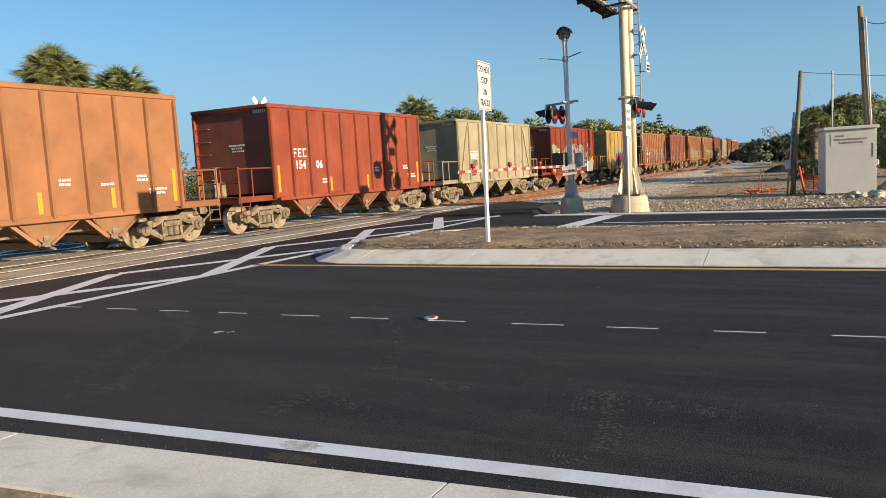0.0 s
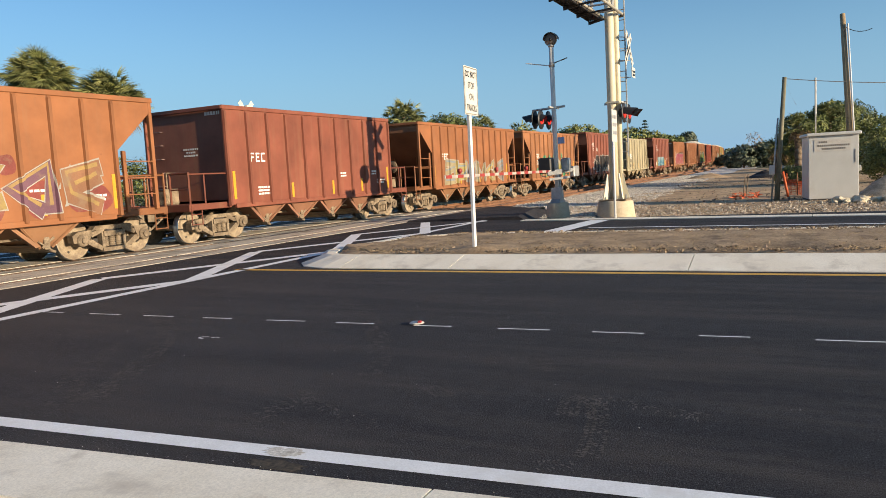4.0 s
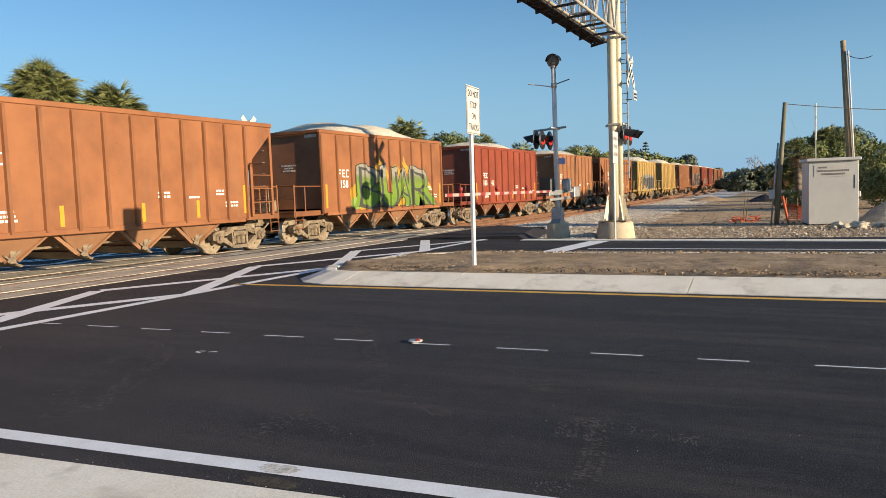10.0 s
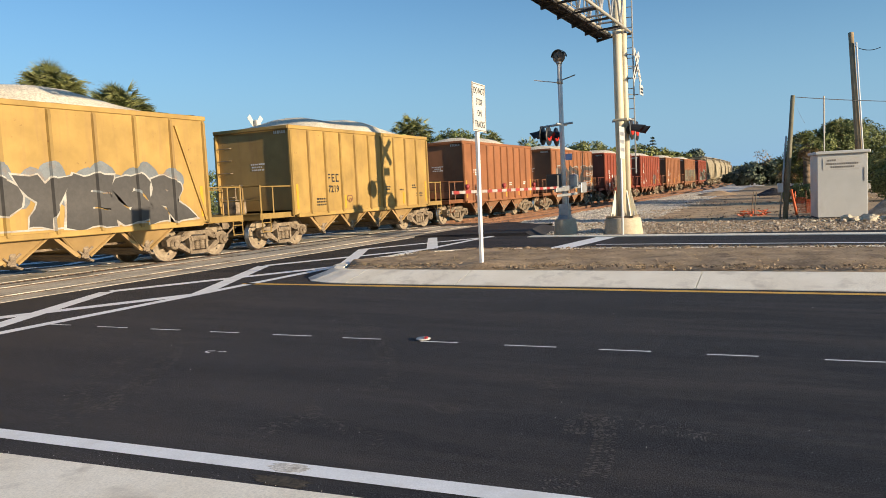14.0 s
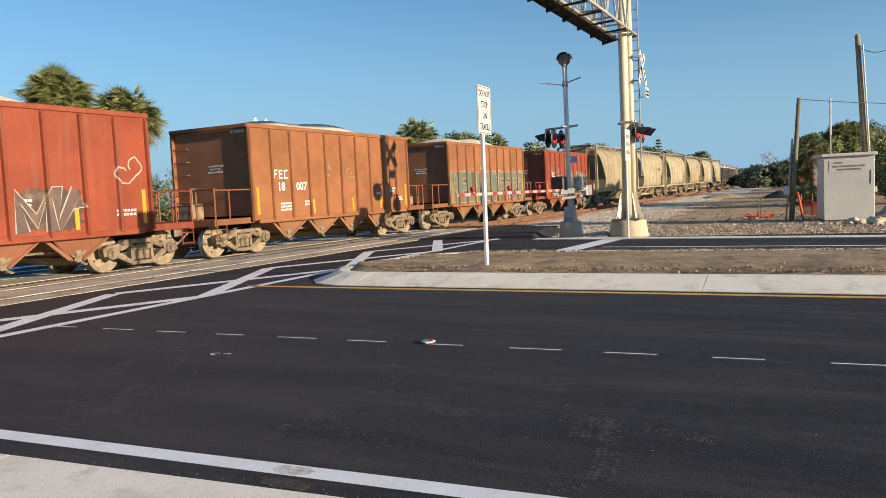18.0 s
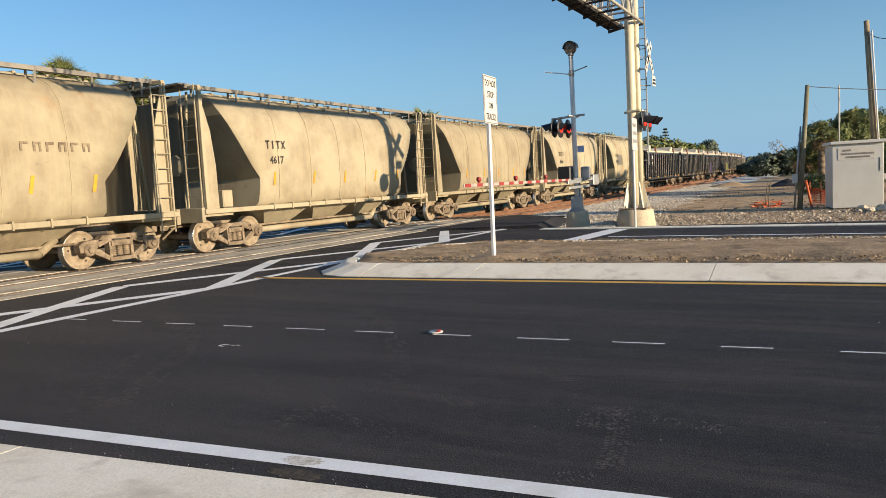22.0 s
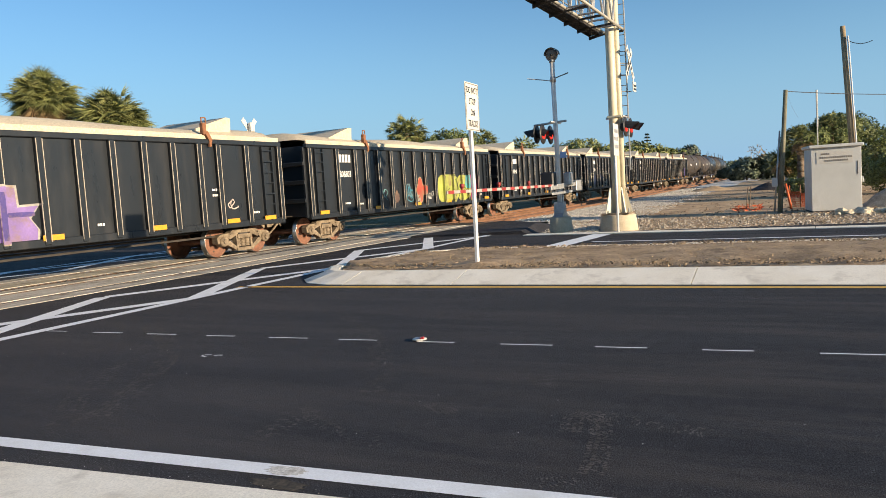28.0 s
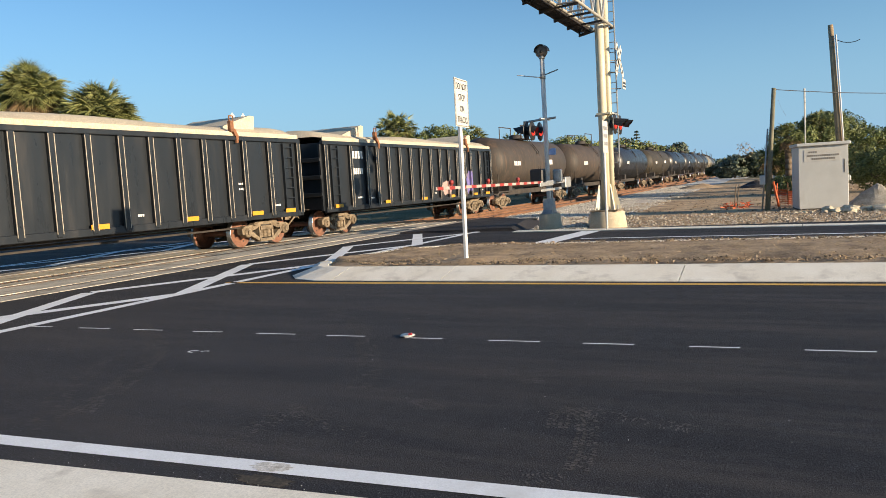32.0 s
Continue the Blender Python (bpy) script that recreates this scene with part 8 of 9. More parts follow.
def stencils(root, ink, seed, y=-1.526):
    """Small unreadable stencils, and the yellow reflector strips."""
    rng = random.Random(seed)
    for x, z, rows, w in ((-3.0, 1.42, 3, 0.55), (-1.9, 1.45, 2, 0.4), (1.25, 1.75, 2, 0.3), (2.3, 1.62, 1, 0.3), (3.3, 1.78, 2, 0.28), (3.75, 1.45, 2, 0.5)):
        if rng.random() < 0.25:
            continue
        for k in range(rows):
            bm = bmesh.new()
            a = x - w / 2
            while a < x + w / 2:
                b = a + rng.uniform(0.05, 0.13)
                box(bm, a, b, y, y + 0.003, z - 0.095 * k, z - 0.095 * k + 0.055)
                a = b + 0.025
            part("stencil", bm, ink, root)
    me = shared("side_reflector", M["decal_yellow"], lambda bm: box(bm, -0.055, 0.055, -0.004, 0.0, 0.0, 0.46))
    for x, z in ((-4.28, 1.15), (-1.62, 1.08), (0.62, 1.08), (2.45, 1.10), (4.30, 1.15)):
        place("reflector", me, root, pose(x, -1.524, z) @ Matrix.Diagonal((1, 1, 1.75 if abs(x) > 4 else 1, 1)))


def end_stencils(root, seed):
    """Small unreadable stencils on the leading end sheet, and its number by the top corner."""
    rng = random.Random(seed + 200)
    x = -BODY + 0.113
    for y0, y1, z, h in ((-1.32, -0.85, 3.56, 0.10), (-0.42, 0.16, 2.62, 0.05), (-0.30, 0.06, 2.53, 0.05), (-0.38, 0.12, 2.44, 0.05)):
        bm = bmesh.new()
        a = y0
        while a < y1:
            b = a + rng.uniform(0.04, 0.09)
            box(bm, x - 0.004, x, a, b, z, z + h)
            a = b + 0.025
        part("stencil", bm, M["decal_white"], root)


STROKES = {"H": "00-04 40-44 02-42", "E": "00-04 00-40 02-32 04-44", "L": "00-04 00-40", "2": "03-14 14-34 34-43 43-00 00-40", "O": "11-13 13-24 24-33 33-31 31-20 20-11",
           "F": "00-04 02-32 04-44", "R": "00-04 04-34 34-43 43-32 32-02 22-40", "M": "00-04 04-22 22-44 44-40", "T": "04-44 24-20"}


# ---- the train's make-up, in running order ----
BROWN, ORANGE, RED, SCARLET, MAROON, BEIGE, YELLOW = (0.31, 0.122, 0.048), (0.34, 0.145, 0.060), (0.275, 0.055, 0.024), (0.235, 0.033, 0.008), (0.24, 0.075, 0.045), (0.38, 0.33, 0.21), (0.42, 0.272, 0.080)
HOPPERS = [
    (ORANGE, "closed", 0, 0), (RED, "closed", 0, 0), (BEIGE, "closed", 0, 1), (SCARLET, "closed", 0, 0), (YELLOW, "closed", 0, 1), (BROWN, "notched", 0, 0),
    (MAROON, "closed", 0, 0), (BROWN, "notched", 0, 0), (ORANGE, "notched", 0, 0), (MAROON, "open", 0, 0), (BEIGE, "closed", 0, 1), (MAROON, "open", 0, 0),
    (BROWN, "closed", 0, 0), (BROWN, "notched", 0, 0), (BROWN, "closed", 2, 0), (RED, "closed", 1, 0), (ORANGE, "closed", 1, 0), (BROWN, "notched", 0, 0),
    (YELLOW, "closed", 2, 1), (YELLOW, "closed", 2, 0), (BROWN, "closed", 1, 0), (BROWN, "closed", 1, 0), (RED, "closed", 1, 0), (RED, "closed", 1, 0),
    (BROWN, "closed", 1, 0), (BROWN, "closed", 1, 0), (RED, "closed", 0, 0)]
TANKS = [(0.060, 0.050, 0.042), (0.065, 0.052, 0.043), (0.02, 0.02, 0.022), (0.045, 0.04, 0.03), (0.016, 0.017, 0.02), (0.02, 0.02, 0.022), (0.03, 0.027, 0.025), (0.025, 0.024, 0.024), (0.2, 0.17, 0.12), (0.03, 0.03, 0.03), (0.03, 0.028, 0.026), (0.025, 0.025, 0.025), (0.03, 0.03, 0.03), (0.04, 0.035, 0.03)]
CARS = []
WORDS = {ORANGE: "orange-brown", RED: "red", SCARLET: "bright red", MAROON: "dark maroon", BEIGE: "beige", YELLOW: "yellow", BROWN: "rust-brown"}
NUMBERS = {1: "154 06", 2: "1375", 3: "154 70", 5: "160 60", 24: "18 007", 8: "131 94", 9: "17 018", 10: "1355", 11: "17 016", 12: "180 19", 14: "158 65", 15: "180 42", 16: "159 75", 17: "131 78", 18: "7193", 19: "7219", 22: "152 29", 26: "151 28"}
WHITE, BLACK, PALE = (0.52, 0.50, 0.45), (0.02, 0.02, 0.02), (0.38, 0.34, 0.26)
at = 15.97 - 12.68
for i, (color, style, load, braces) in enumerate(HOPPERS):
    car = hopper_car(color, style, load, braces, f"{WORDS[color]} open hopper car, {'heaped with pale sand' if load else 'empty'}, weathered steel sides")
    dark_ink = color in (BEIGE, YELLOW)
    ink = M["sign_black"] if dark_ink else M["decal_white"]
    stencils(car, ink, i)
    if style == "closed":
        end_stencils(car, i)
    if style == "open" and color == MAROON:
        for o in car.children:
            if o.name.split(".")[0] in ("side_sheet", "end_sheet", "slope_sheet", "top_rail", "end_rail", "side_stake"):
                o.matrix_basis = pose(0, 0, -0.085) @ Matrix.Diagonal((1, 1, 1.085, 1)) @ o.matrix_basis
    if i in NUMBERS or i in (0, 5, 6, 7, 13, 14, 18, 20, 21, 23, 24):
        high = style == "open"
        side_marks(car, NUMBERS.get(i, ""), ink, *((-2.80, 1.85) if color == BEIGE else (-2.55, 1.80) if i == 18 else (-2.30, 1.80) if i == 19 else (-0.3, 1.9) if dark_ink else (-3.05, 2.8) if i in (9, 11) else (-3.2, 2.2) if i in (13, 17) else (-3.2, 2.0)), 0.32 if dark_ink else 0.36)
    if color == BEIGE:
        bm = bmesh.new()
        box(bm, -3.20, -2.46, -1.5235, -1.5205, 2.0, 2.37)
        part("number_panel", bm, M["decal_white"], car, "white panel behind the initials")
    CARS.append((car, at + HOPPER_L / 2))
    at += HOPPER_L

# the painted sides, car by car
H = [c for c, _ in CARS]
MINT, GOLD, INK = (0.30, 0.52, 0.36), (0.70, 0.40, 0.05), (0.03, 0.025, 0.03)
SILVER, PALE = (0.39, 0.36, 0.31), (0.66, 0.55, 0.48)
cloud(H[3], [(-4.05, 2.55, 0.22), (-3.8, 2.45, 0.25), (-4.0, 2.1, 0.26), (-3.8, 1.75, 0.28), (-4.0, 1.45, 0.2)], MINT, 1)
cloud(H[3], [(-3.6, 1.5, 0.25), (-3.2, 1.65, 0.32), (-2.8, 1.85, 0.36), (-2.45, 1.95, 0.34), (-2.1, 1.75, 0.3), (-2.5, 1.6, 0.3), (2.6, 1.95, 0.3), (2.9, 1.7, 0.3), (3.3, 1.75, 0.28), (3.8, 1.7, 0.25), (4.2, 1.6, 0.26), (-3.9, 1.2, 0.2)], GOLD, 2)
cloud(H[3], [(3.2, 2.7, 0.14), (3.4, 2.45, 0.16), (3.25, 2.2, 0.15)], MINT, 3)
cloud(H[3], [(-1.9, 1.5, 0.4), (-1.5, 2.3, 0.42), (-0.6, 2.4, 0.42), (0.1, 2.35, 0.42), (0.9, 2.2, 0.4), (1.6, 2.4, 0.42), (2.2, 2.1, 0.45), (2.5, 1.5, 0.45), (-1.0, 1.5, 0.45), (0.0, 1.45, 0.45), (1.2, 1.45, 0.45)], (0.16, 0.045, 0.045), 4, -1.5262)
bubble(H[3], [[(-1.41, 2.62), (-1.25, 2.44), (-1.43, 2.13), (-1.57, 1.76), (-1.73, 1.39), (-1.84, 1.16)], [(-2.04, 2.02), (-1.98, 2.21), (-1.78, 2.29), (-1.52, 2.20)],
              [(-2.49, 1.57), (-2.30, 1.51), (-2.10, 1.31), (-1.85, 1.17)], [(-1.17, 1.80), (-0.96, 1.65), (-0.97, 1.35), (-1.04, 1.14)]], 0.36, PALE, SILVER, -1.528)
bubble(H[3], [[(-0.57, 2.54), (-0.77, 2.34), (-1.02, 2.03), (-1.23, 1.84)]], 0.26, PALE, (0.42, 0.27, 0.23), -1.5285)
bubble(H[3], [[(0.28, 2.24), (0.18, 2.52), (-0.06, 2.62), (-0.27, 2.37), (-0.36, 2.02), (-0.44, 1.68), (-0.54, 1.34), (-0.66, 1.17)], [(-0.31, 1.90), (0.01, 2.01), (0.16, 2.07)],
              [(-0.40, 1.68), (-0.07, 1.59), (0.08, 1.38), (-0.02, 1.16)]], 0.27, PALE, SILVER, -1.529)
bubble(H[3], [[(0.36, 1.99), (0.50, 2.24), (0.77, 2.32), (0.90, 2.16), (0.68, 1.80), (0.55, 1.55), (0.57, 1.29), (0.94, 1.19)]], 0.29, PALE, SILVER, -1.528)
bubble(H[3], [[(0.63, 2.78), (0.79, 2.58), (0.97, 2.79)]], 0.10, (0.34, 0.16, 0.17), (0.34, 0.16, 0.17), -1.528)
bubble(H[3], [[(1.27, 2.45), (1.51, 2.59), (1.68, 2.48), (1.58, 2.05), (1.41, 1.73), (1.25, 1.26)], [(1.77, 2.35), (2.03, 2.43), (1.98, 2.05), (1.80, 1.67), (1.91, 1.39), (2.29, 1.43), (2.65, 1.59)],
              [(2.18, 1.24), (2.60, 1.14), (2.72, 1.47)]], 0.31, PALE, SILVER, -1.5285)
for x, z in ((-1.80, 2.50), (-1.25, 1.60), (-0.16, 1.55), (0.80, 1.48), (1.55, 1.85), (-2.12, 1.92)):
    blob(H[3], x - 0.09, x + 0.09, z - 0.13, z + 0.13, (0.16, 0.36, 0.25), -1.5365)
cloud(H[4], [(-1.85 + 0.36 * k, 1.95 + 0.16 * math.sin(k * 1.7), 0.34) for k in range(12)] + [(-1.9, 1.5, 0.3), (2.1, 1.6, 0.35), (2.3, 1.35, 0.25), (-1.95, 1.3, 0.24)], (0.13, 0.40, 0.50), 5)
throw_up(H[4], "MOTE", -1.78, 1.72, 1.08, 2.14, ((1.0, (0.17, 0.09, 0.24)), (1.50, (0.22, 0.10, 0.28)), (1.66, (0.46, 0.03, 0.09)), (2.2, (0.50, 0.05, 0.10))), INK, 4, 0.085, 0.04, -1.527, None, 5)
lettering("spray_tag", "MoTe", 0.30, M["sign_black"], H[4], pose(2.50, -1.528, 1.56, 90, 0, 0), "", 0.0, 0.8)
cloud(H[5], [(-1.9, 1.3, 0.25), (-1.4, 1.35, 0.35), (-0.8, 2.25, 0.25), (0.2, 1.4, 0.4), (1.2, 1.35, 0.4), (1.7, 2.2, 0.22), (2.4, 1.45, 0.4), (3.4, 1.5, 0.4), (3.9, 1.4, 0.3)], (0.30, 0.06, 0.045), 6)
graffiti(H[5], -1.9, 3.9, 1.1, 2.3, 5, [(0.20, 0.09, 0.13), (0.34, 0.16, 0.08), (0.42, 0.30, 0.10)], WHITE, None, (0.46, 0.30, 0.10), 5, weight=0.24)
scribble(H[5], -3.7, 1.85, 0.30, WHITE, 51)
graffiti(H[7], -3.3, 3.7, 1.1, 2.15, 6, [(0.46, 0.38, 0.22), (0.50, 0.40, 0.14), (0.36, 0.30, 0.26)], (0.56, 0.50, 0.40), None, (0.30, 0.36, 0.40), 6, weight=0.24)
GREEN = (0.10, 0.36, 0.17)
cloud(H[8], [(-2.6, 1.4, 0.3), (-2.3, 1.7, 0.35), (-1.9, 2.1, 0.32), (-1.0, 2.15, 0.28), (-0.2, 2.2, 0.24), (0.6, 2.1, 0.3), (1.5, 2.25, 0.28), (2.3, 1.9, 0.38), (2.7, 1.5, 0.32), (-1.6, 1.3, 0.26), (1.9, 1.35, 0.32), (2.85, 1.3, 0.24)], GREEN, 7)
cloud(H[8], [(3.35, 1.8, 0.16), (3.3, 1.6, 0.14)], GREEN, 9)
cloud(H[8], [(-3.3, 1.55, 0.10), (-3.05, 1.62, 0.12), (-4.2, 1.45, 0.10)], GREEN, 10)
throw_up(H[8], "MERK", -2.42, 2.62, 1.08, 2.24, ((1.0, (0.48, 0.20, 0.08)), (1.30, (0.50, 0.30, 0.14)), (1.48, (0.46, 0.38, 0.06)), (1.75, (0.56, 0.48, 0.16)), (1.95, (0.62, 0.56, 0.40))), INK, 7, 0.085, 0.032, -1.529, [(-2.42, -0.95), (-1.0, 0.25), (0.20, 1.42), (1.38, 2.62)], 4)
throw_up(H[9], "GARS", -2.78, 1.82, 1.08, 2.36, ((1.0, (0.045, 0.035, 0.032)), (2.4, (0.055, 0.045, 0.04))), WHITE, 10, 0.10, 0.032, -1.526, [(-2.78, -1.55), (-1.60, -0.52), (-0.60, 0.40), (0.30, 1.82)], 3)
throw_up(H[9], "REBOOT", 1.66, 3.88, 1.76, 2.20, ((1.0, (0.05, 0.035, 0.03)), (2.4, (0.055, 0.045, 0.04))), WHITE, 11, 0.07, 0.045, -1.532, None, 6)
cloud(H[9], [(2.4, 1.55, 0.2), (2.75, 1.5, 0.16), (2.1, 1.45, 0.18)], (0.26, 0.10, 0.10), 12)
scribble(H[9], -3.0, 2.1, 0.30, PALE, 13)
OCHRE = (0.52, 0.36, 0.15)
cloud(H[11], [(-3.45, 1.3, 0.18), (-3.15, 1.4, 0.2), (-2.85, 1.35, 0.24), (-2.6, 1.55, 0.22), (-2.5, 1.85, 0.14), (-2.7, 1.2, 0.18), (1.6, 1.7, 0.2), (1.8, 1.45, 0.22), (2.1, 1.3, 0.2), (2.35, 1.2, 0.16), (1.75, 1.2, 0.18), (-3.0, 1.15, 0.16)], OCHRE, 13)
bm = bmesh.new()
sheet(bm, [(-2.40, -1.5245, 2.07), (-2.28, -1.5245, 1.12), (1.42, -1.5245, 1.10), (1.46, -1.5245, 2.05), (0.3, -1.5245, 2.02), (-0.2, -1.5245, 2.06), (-1.0, -1.5245, 2.03)])
backing = coat("graffiti", bm, fade_spray(((1.0, (0.14, 0.40, 0.52)), (1.5, (0.24, 0.50, 0.58)), (1.9, (0.52, 0.62, 0.62)))), H[11], None, "pale blue spray-paint block letters")
throw_up(H[11], "CAKE", -2.30, 1.42, 1.16, 1.96, ((1.0, (0.05, 0.26, 0.42)), (1.5, (0.10, 0.38, 0.52)), (1.75, (0.34, 0.56, 0.62))), (0.42, 0.58, 0.60), 15, 0.07, 0.05, -1.527, None, 3, base=backing)
cloud(H[12], [(-2.2, 1.3, 0.4), (-1.5, 1.9, 0.45), (-0.7, 2.3, 0.32), (0.2, 2.35, 0.3), (1.0, 2.2, 0.35), (2.0, 2.25, 0.35), (2.7, 2.2, 0.3), (3.1, 1.6, 0.4), (-2.5, 1.2, 0.3), (0.5, 1.6, 0.5), (3.5, 1.3, 0.2)], (0.065, 0.05, 0.035), 16)
throw_up(H[12], "EHUK", -2.7, 3.1, 1.06, 2.36, ((1.0, (0.66, 0.20, 0.17)), (1.6, (0.66, 0.17, 0.19)), (2.3, (0.58, 0.11, 0.20))), (0.60, 0.52, 0.42), 17, 0.11, 0.032, -1.527, [(-2.75, -0.95), (-1.0, 0.45), (0.40, 1.62), (1.55, 3.1)], 4)
scribble(H[12], 3.35, 1.9, 0.18, (0.60, 0.44, 0.08), 18)
patch(H[12], -3.0, -2.2, 1.05, 1.55, (0.13, 0.10, 0.06), 17)
for k, (x, z, top) in enumerate(((-0.72, 2.45, 3.22), (1.17, 2.4, 3.10), (3.05, 1.7, 2.15))):
    bm = bmesh.new()
    sheet(bm, [(x - 0.42, -1.5245, z), (x + 0.5, -1.5245, z - 0.05), (x + 0.45, -1.5245, z + 0.15), (x + 0.10, -1.5245, z + 0.40), (x, -1.5245, top), (x - 0.12, -1.5245, z + 0.42), (x - 0.30, -1.5245, z + 0.22)])
    coat("spray_flame", bm, spray((0.66, 0.36, 0.03)), H[14], None, "orange sprayed flame")
cloud(H[14], [(-2.5, 1.6, 0.36), (-2.0, 1.4, 0.4), (0.5, 2.35, 0.35), (2.5, 1.9, 0.4), (2.9, 1.7, 0.3), (0.9, 1.5, 0.4), (2.0, 1.4, 0.4), (-0.4, 2.3, 0.3)], (0.60, 0.36, 0.03), 18)
throw_up(H[14], "BUAR", -2.35, 3.5, 1.06, 2.66, ((1.0, (0.50, 0.50, 0.36)), (1.12, (0.26, 0.46, 0.04)), (1.9, (0.33, 0.52, 0.05)), (2.15, (0.28, 0.40, 0.10)), (2.32, (0.56, 0.52, 0.42))), (0.035, 0.045, 0.02), 19, 0.10, 0.022, -1.528, [(-2.35, -0.75), (-0.85, 0.55), (0.45, 1.70), (1.60, 3.5)], 4)
throw_up(H[14], "BUAR", -2.15, 3.6, 1.05, 2.50, ((1.0, (0.11, 0.115, 0.10)), (2.6, (0.12, 0.125, 0.11))), (0.12, 0.125, 0.11), 19, -0.022, 0.0, -1.5345, [(-2.15, -0.85), (-0.65, 0.45), (0.65, 1.60), (1.80, 3.3)], 4)
blob(H[14], -2.8, -2.15, 1.06, 1.5, (0.34, 0.48, 0.10), -1.529)
TEAL = (0.20, 0.42, 0.36)
cloud(H[17], [(-2.6, 1.35, 0.22), (-2.3, 1.3, 0.25), (1.4, 1.55, 0.22), (1.8, 1.45, 0.2), (2.3, 1.6, 0.16)], (0.58, 0.34, 0.11), 20)
cloud(H[17], [(-1.6, 1.9, 0.3), (-1.3, 1.5, 0.4), (-0.8, 1.9, 0.32), (-0.3, 1.5, 0.42), (0.0, 2.1, 0.3), (0.45, 1.9, 0.32), (0.7, 1.5, 0.36), (1.1, 1.4, 0.3), (-1.9, 1.35, 0.3), (-0.1, 2.35, 0.12)], (0.13, 0.28, 0.26), 21)
graffiti(H[17], -2.2, 1.4, 1.1, 2.25, 4, TEAL, (0.30, 0.50, 0.42), None, (0.50, 0.50, 0.36), 19, weight=0.30)
patch(H[17], 1.9, 2.6, 1.1, 1.6, (0.32, 0.20, 0.14), 22)
cloud(H[18], [(-1.7 + 0.42 * k, 2.05 + 0.18 * math.sin(k * 2.1), 0.36) for k in range(13)], (0.24, 0.27, 0.29), 23)
throw_up(H[18], "PYESR", -1.95, 3.75, 1.06, 2.28, ((1.0, (0.10, 0.095, 0.09)), (1.6, (0.15, 0.14, 0.13)), (2.3, (0.11, 0.105, 0.10))), (0.60, 0.58, 0.52), 22, 0.12, 0.028, -1.527, None, 4)
scribble(H[18], -3.65, 1.6, 0.32, (0.40, 0.34, 0.24), 24)
scribble(H[18], -2.6, 1.35, 0.26, (0.36, 0.32, 0.24), 25)
scribble(H[19], -1.3, 1.3, 0.22, (0.26, 0.10, 0.06), 23)
throw_up(H[21], "BRE", -3.6, 4.35, 1.06, 2.75, ((1.0, (0.30, 0.13, 0.065)), (2.8, (0.28, 0.125, 0.062))), (0.42, 0.38, 0.33), 24, 0.05, 0.035, -1.527, None, 4)
throw_up(H[21], "BRE", -3.3, 4.25, 1.06, 2.60, ((1.0, (0.10, 0.085, 0.075)), (2.8, (0.10, 0.085, 0.075))), (0.10, 0.085, 0.075), 26, 0.004, 0.0, -1.5335, None, 4)
chalk(H[21], [loop_of(4.07, 3.0, 0.34, 0.26)], (0.52, 0.42, 0.34), 0.03, -1.5255)
scribble(H[21], 4.05, 3.0, 0.20, (0.52, 0.42, 0.34), 27)
graffiti(H[22], -1.55, 2.1, 1.08, 2.05, 5, [(0.30, 0.19, 0.13), (0.36, 0.26, 0.19), (0.26, 0.13, 0.09)], (0.40, 0.30, 0.22), (0.27, 0.13, 0.09), (0.42, 0.36, 0.26), 25, weight=0.18)
chalk(H[22], [loop_of(-1.95, 1.26, 0.2, 0.2)], (0.58, 0.50, 0.22), 0.07, -1.526)
scribble(H[22], 2.75, 1.40, 0.34, WHITE, 2)
graffiti(H[23], 1.1, 2.6, 1.1, 2.0, 2, (0.16, 0.10, 0.09), (0.55, 0.52, 0.46), (0.10, 0.06, 0.05), None, 26)
for k, (x, z) in enumerate(((-3.2, 2.9), (-2.4, 1.6), (-3.9, 1.7), (3.9, 2.35))):
    scribble(H[23], x, z, 0.40, PALE, 5 + k)
for k, (x, z) in enumerate(((-0.9, 2.55), (0.5, 2.5))):
    scribble(H[24], x, z, 0.26, (0.40, 0.30, 0.22), 15 + k)
SAGE, CREAM, OLIVE = spray((0.20, 0.225, 0.17)), spray((0.46, 0.42, 0.28)), spray((0.135, 0.115, 0.075))
bm = bmesh.new()
sheet(bm, [(-4.40, -1.523, 1.06), (4.44, -1.523, 1.06), (4.44, -1.523, 2.44), (2.0, -1.523, 2.47), (-1.0, -1.523, 2.42), (-4.40, -1.523, 2.46)])
backing = part("graffiti", bm, OLIVE, H[25], "grey-green block letters in spray paint")
for k, letter in enumerate("HELL2OFFER"):
    x0, w, h = -4.20 + 0.88 * k, 0.58, 1.08
    for y, thick, paint_of, name in ((-1.525, 0.43, CREAM, "letter_edge"), (-1.529, 0.33, SAGE, "spray_letter")):
        bm = bmesh.new()
        for n, s in enumerate(STROKES[letter].split()):
            a, b = [(x0 + w * int(p[0]) / 4, 1.24 + h * int(p[1]) / 4) for p in s.split("-")]
            stroke(bm, a, b, thick * (0.8 if s[1] == s[4] else 1.0), y - 0.0003 * n, 0)
        part(name, bm, paint_of, backing)
rng = random.Random(25)
for k in range(15):
    x, r = -4.3 + 8.7 * (k + rng.uniform(-0.3, 0.3)) / 14, rng.choice((0.05, 0.06, 0.09, 0.14))
    z = 2.46 + rng.uniform(0.0, 0.22) * (r < 0.1)
    bm = bmesh.new()
    sheet(bm, [(x + r * math.cos(a * math.tau / 12), -1.5245, z + r * math.sin(a * math.tau / 12) * 1.1) for a in range(12)])
    part("paint_drip", bm, CREAM, backing)
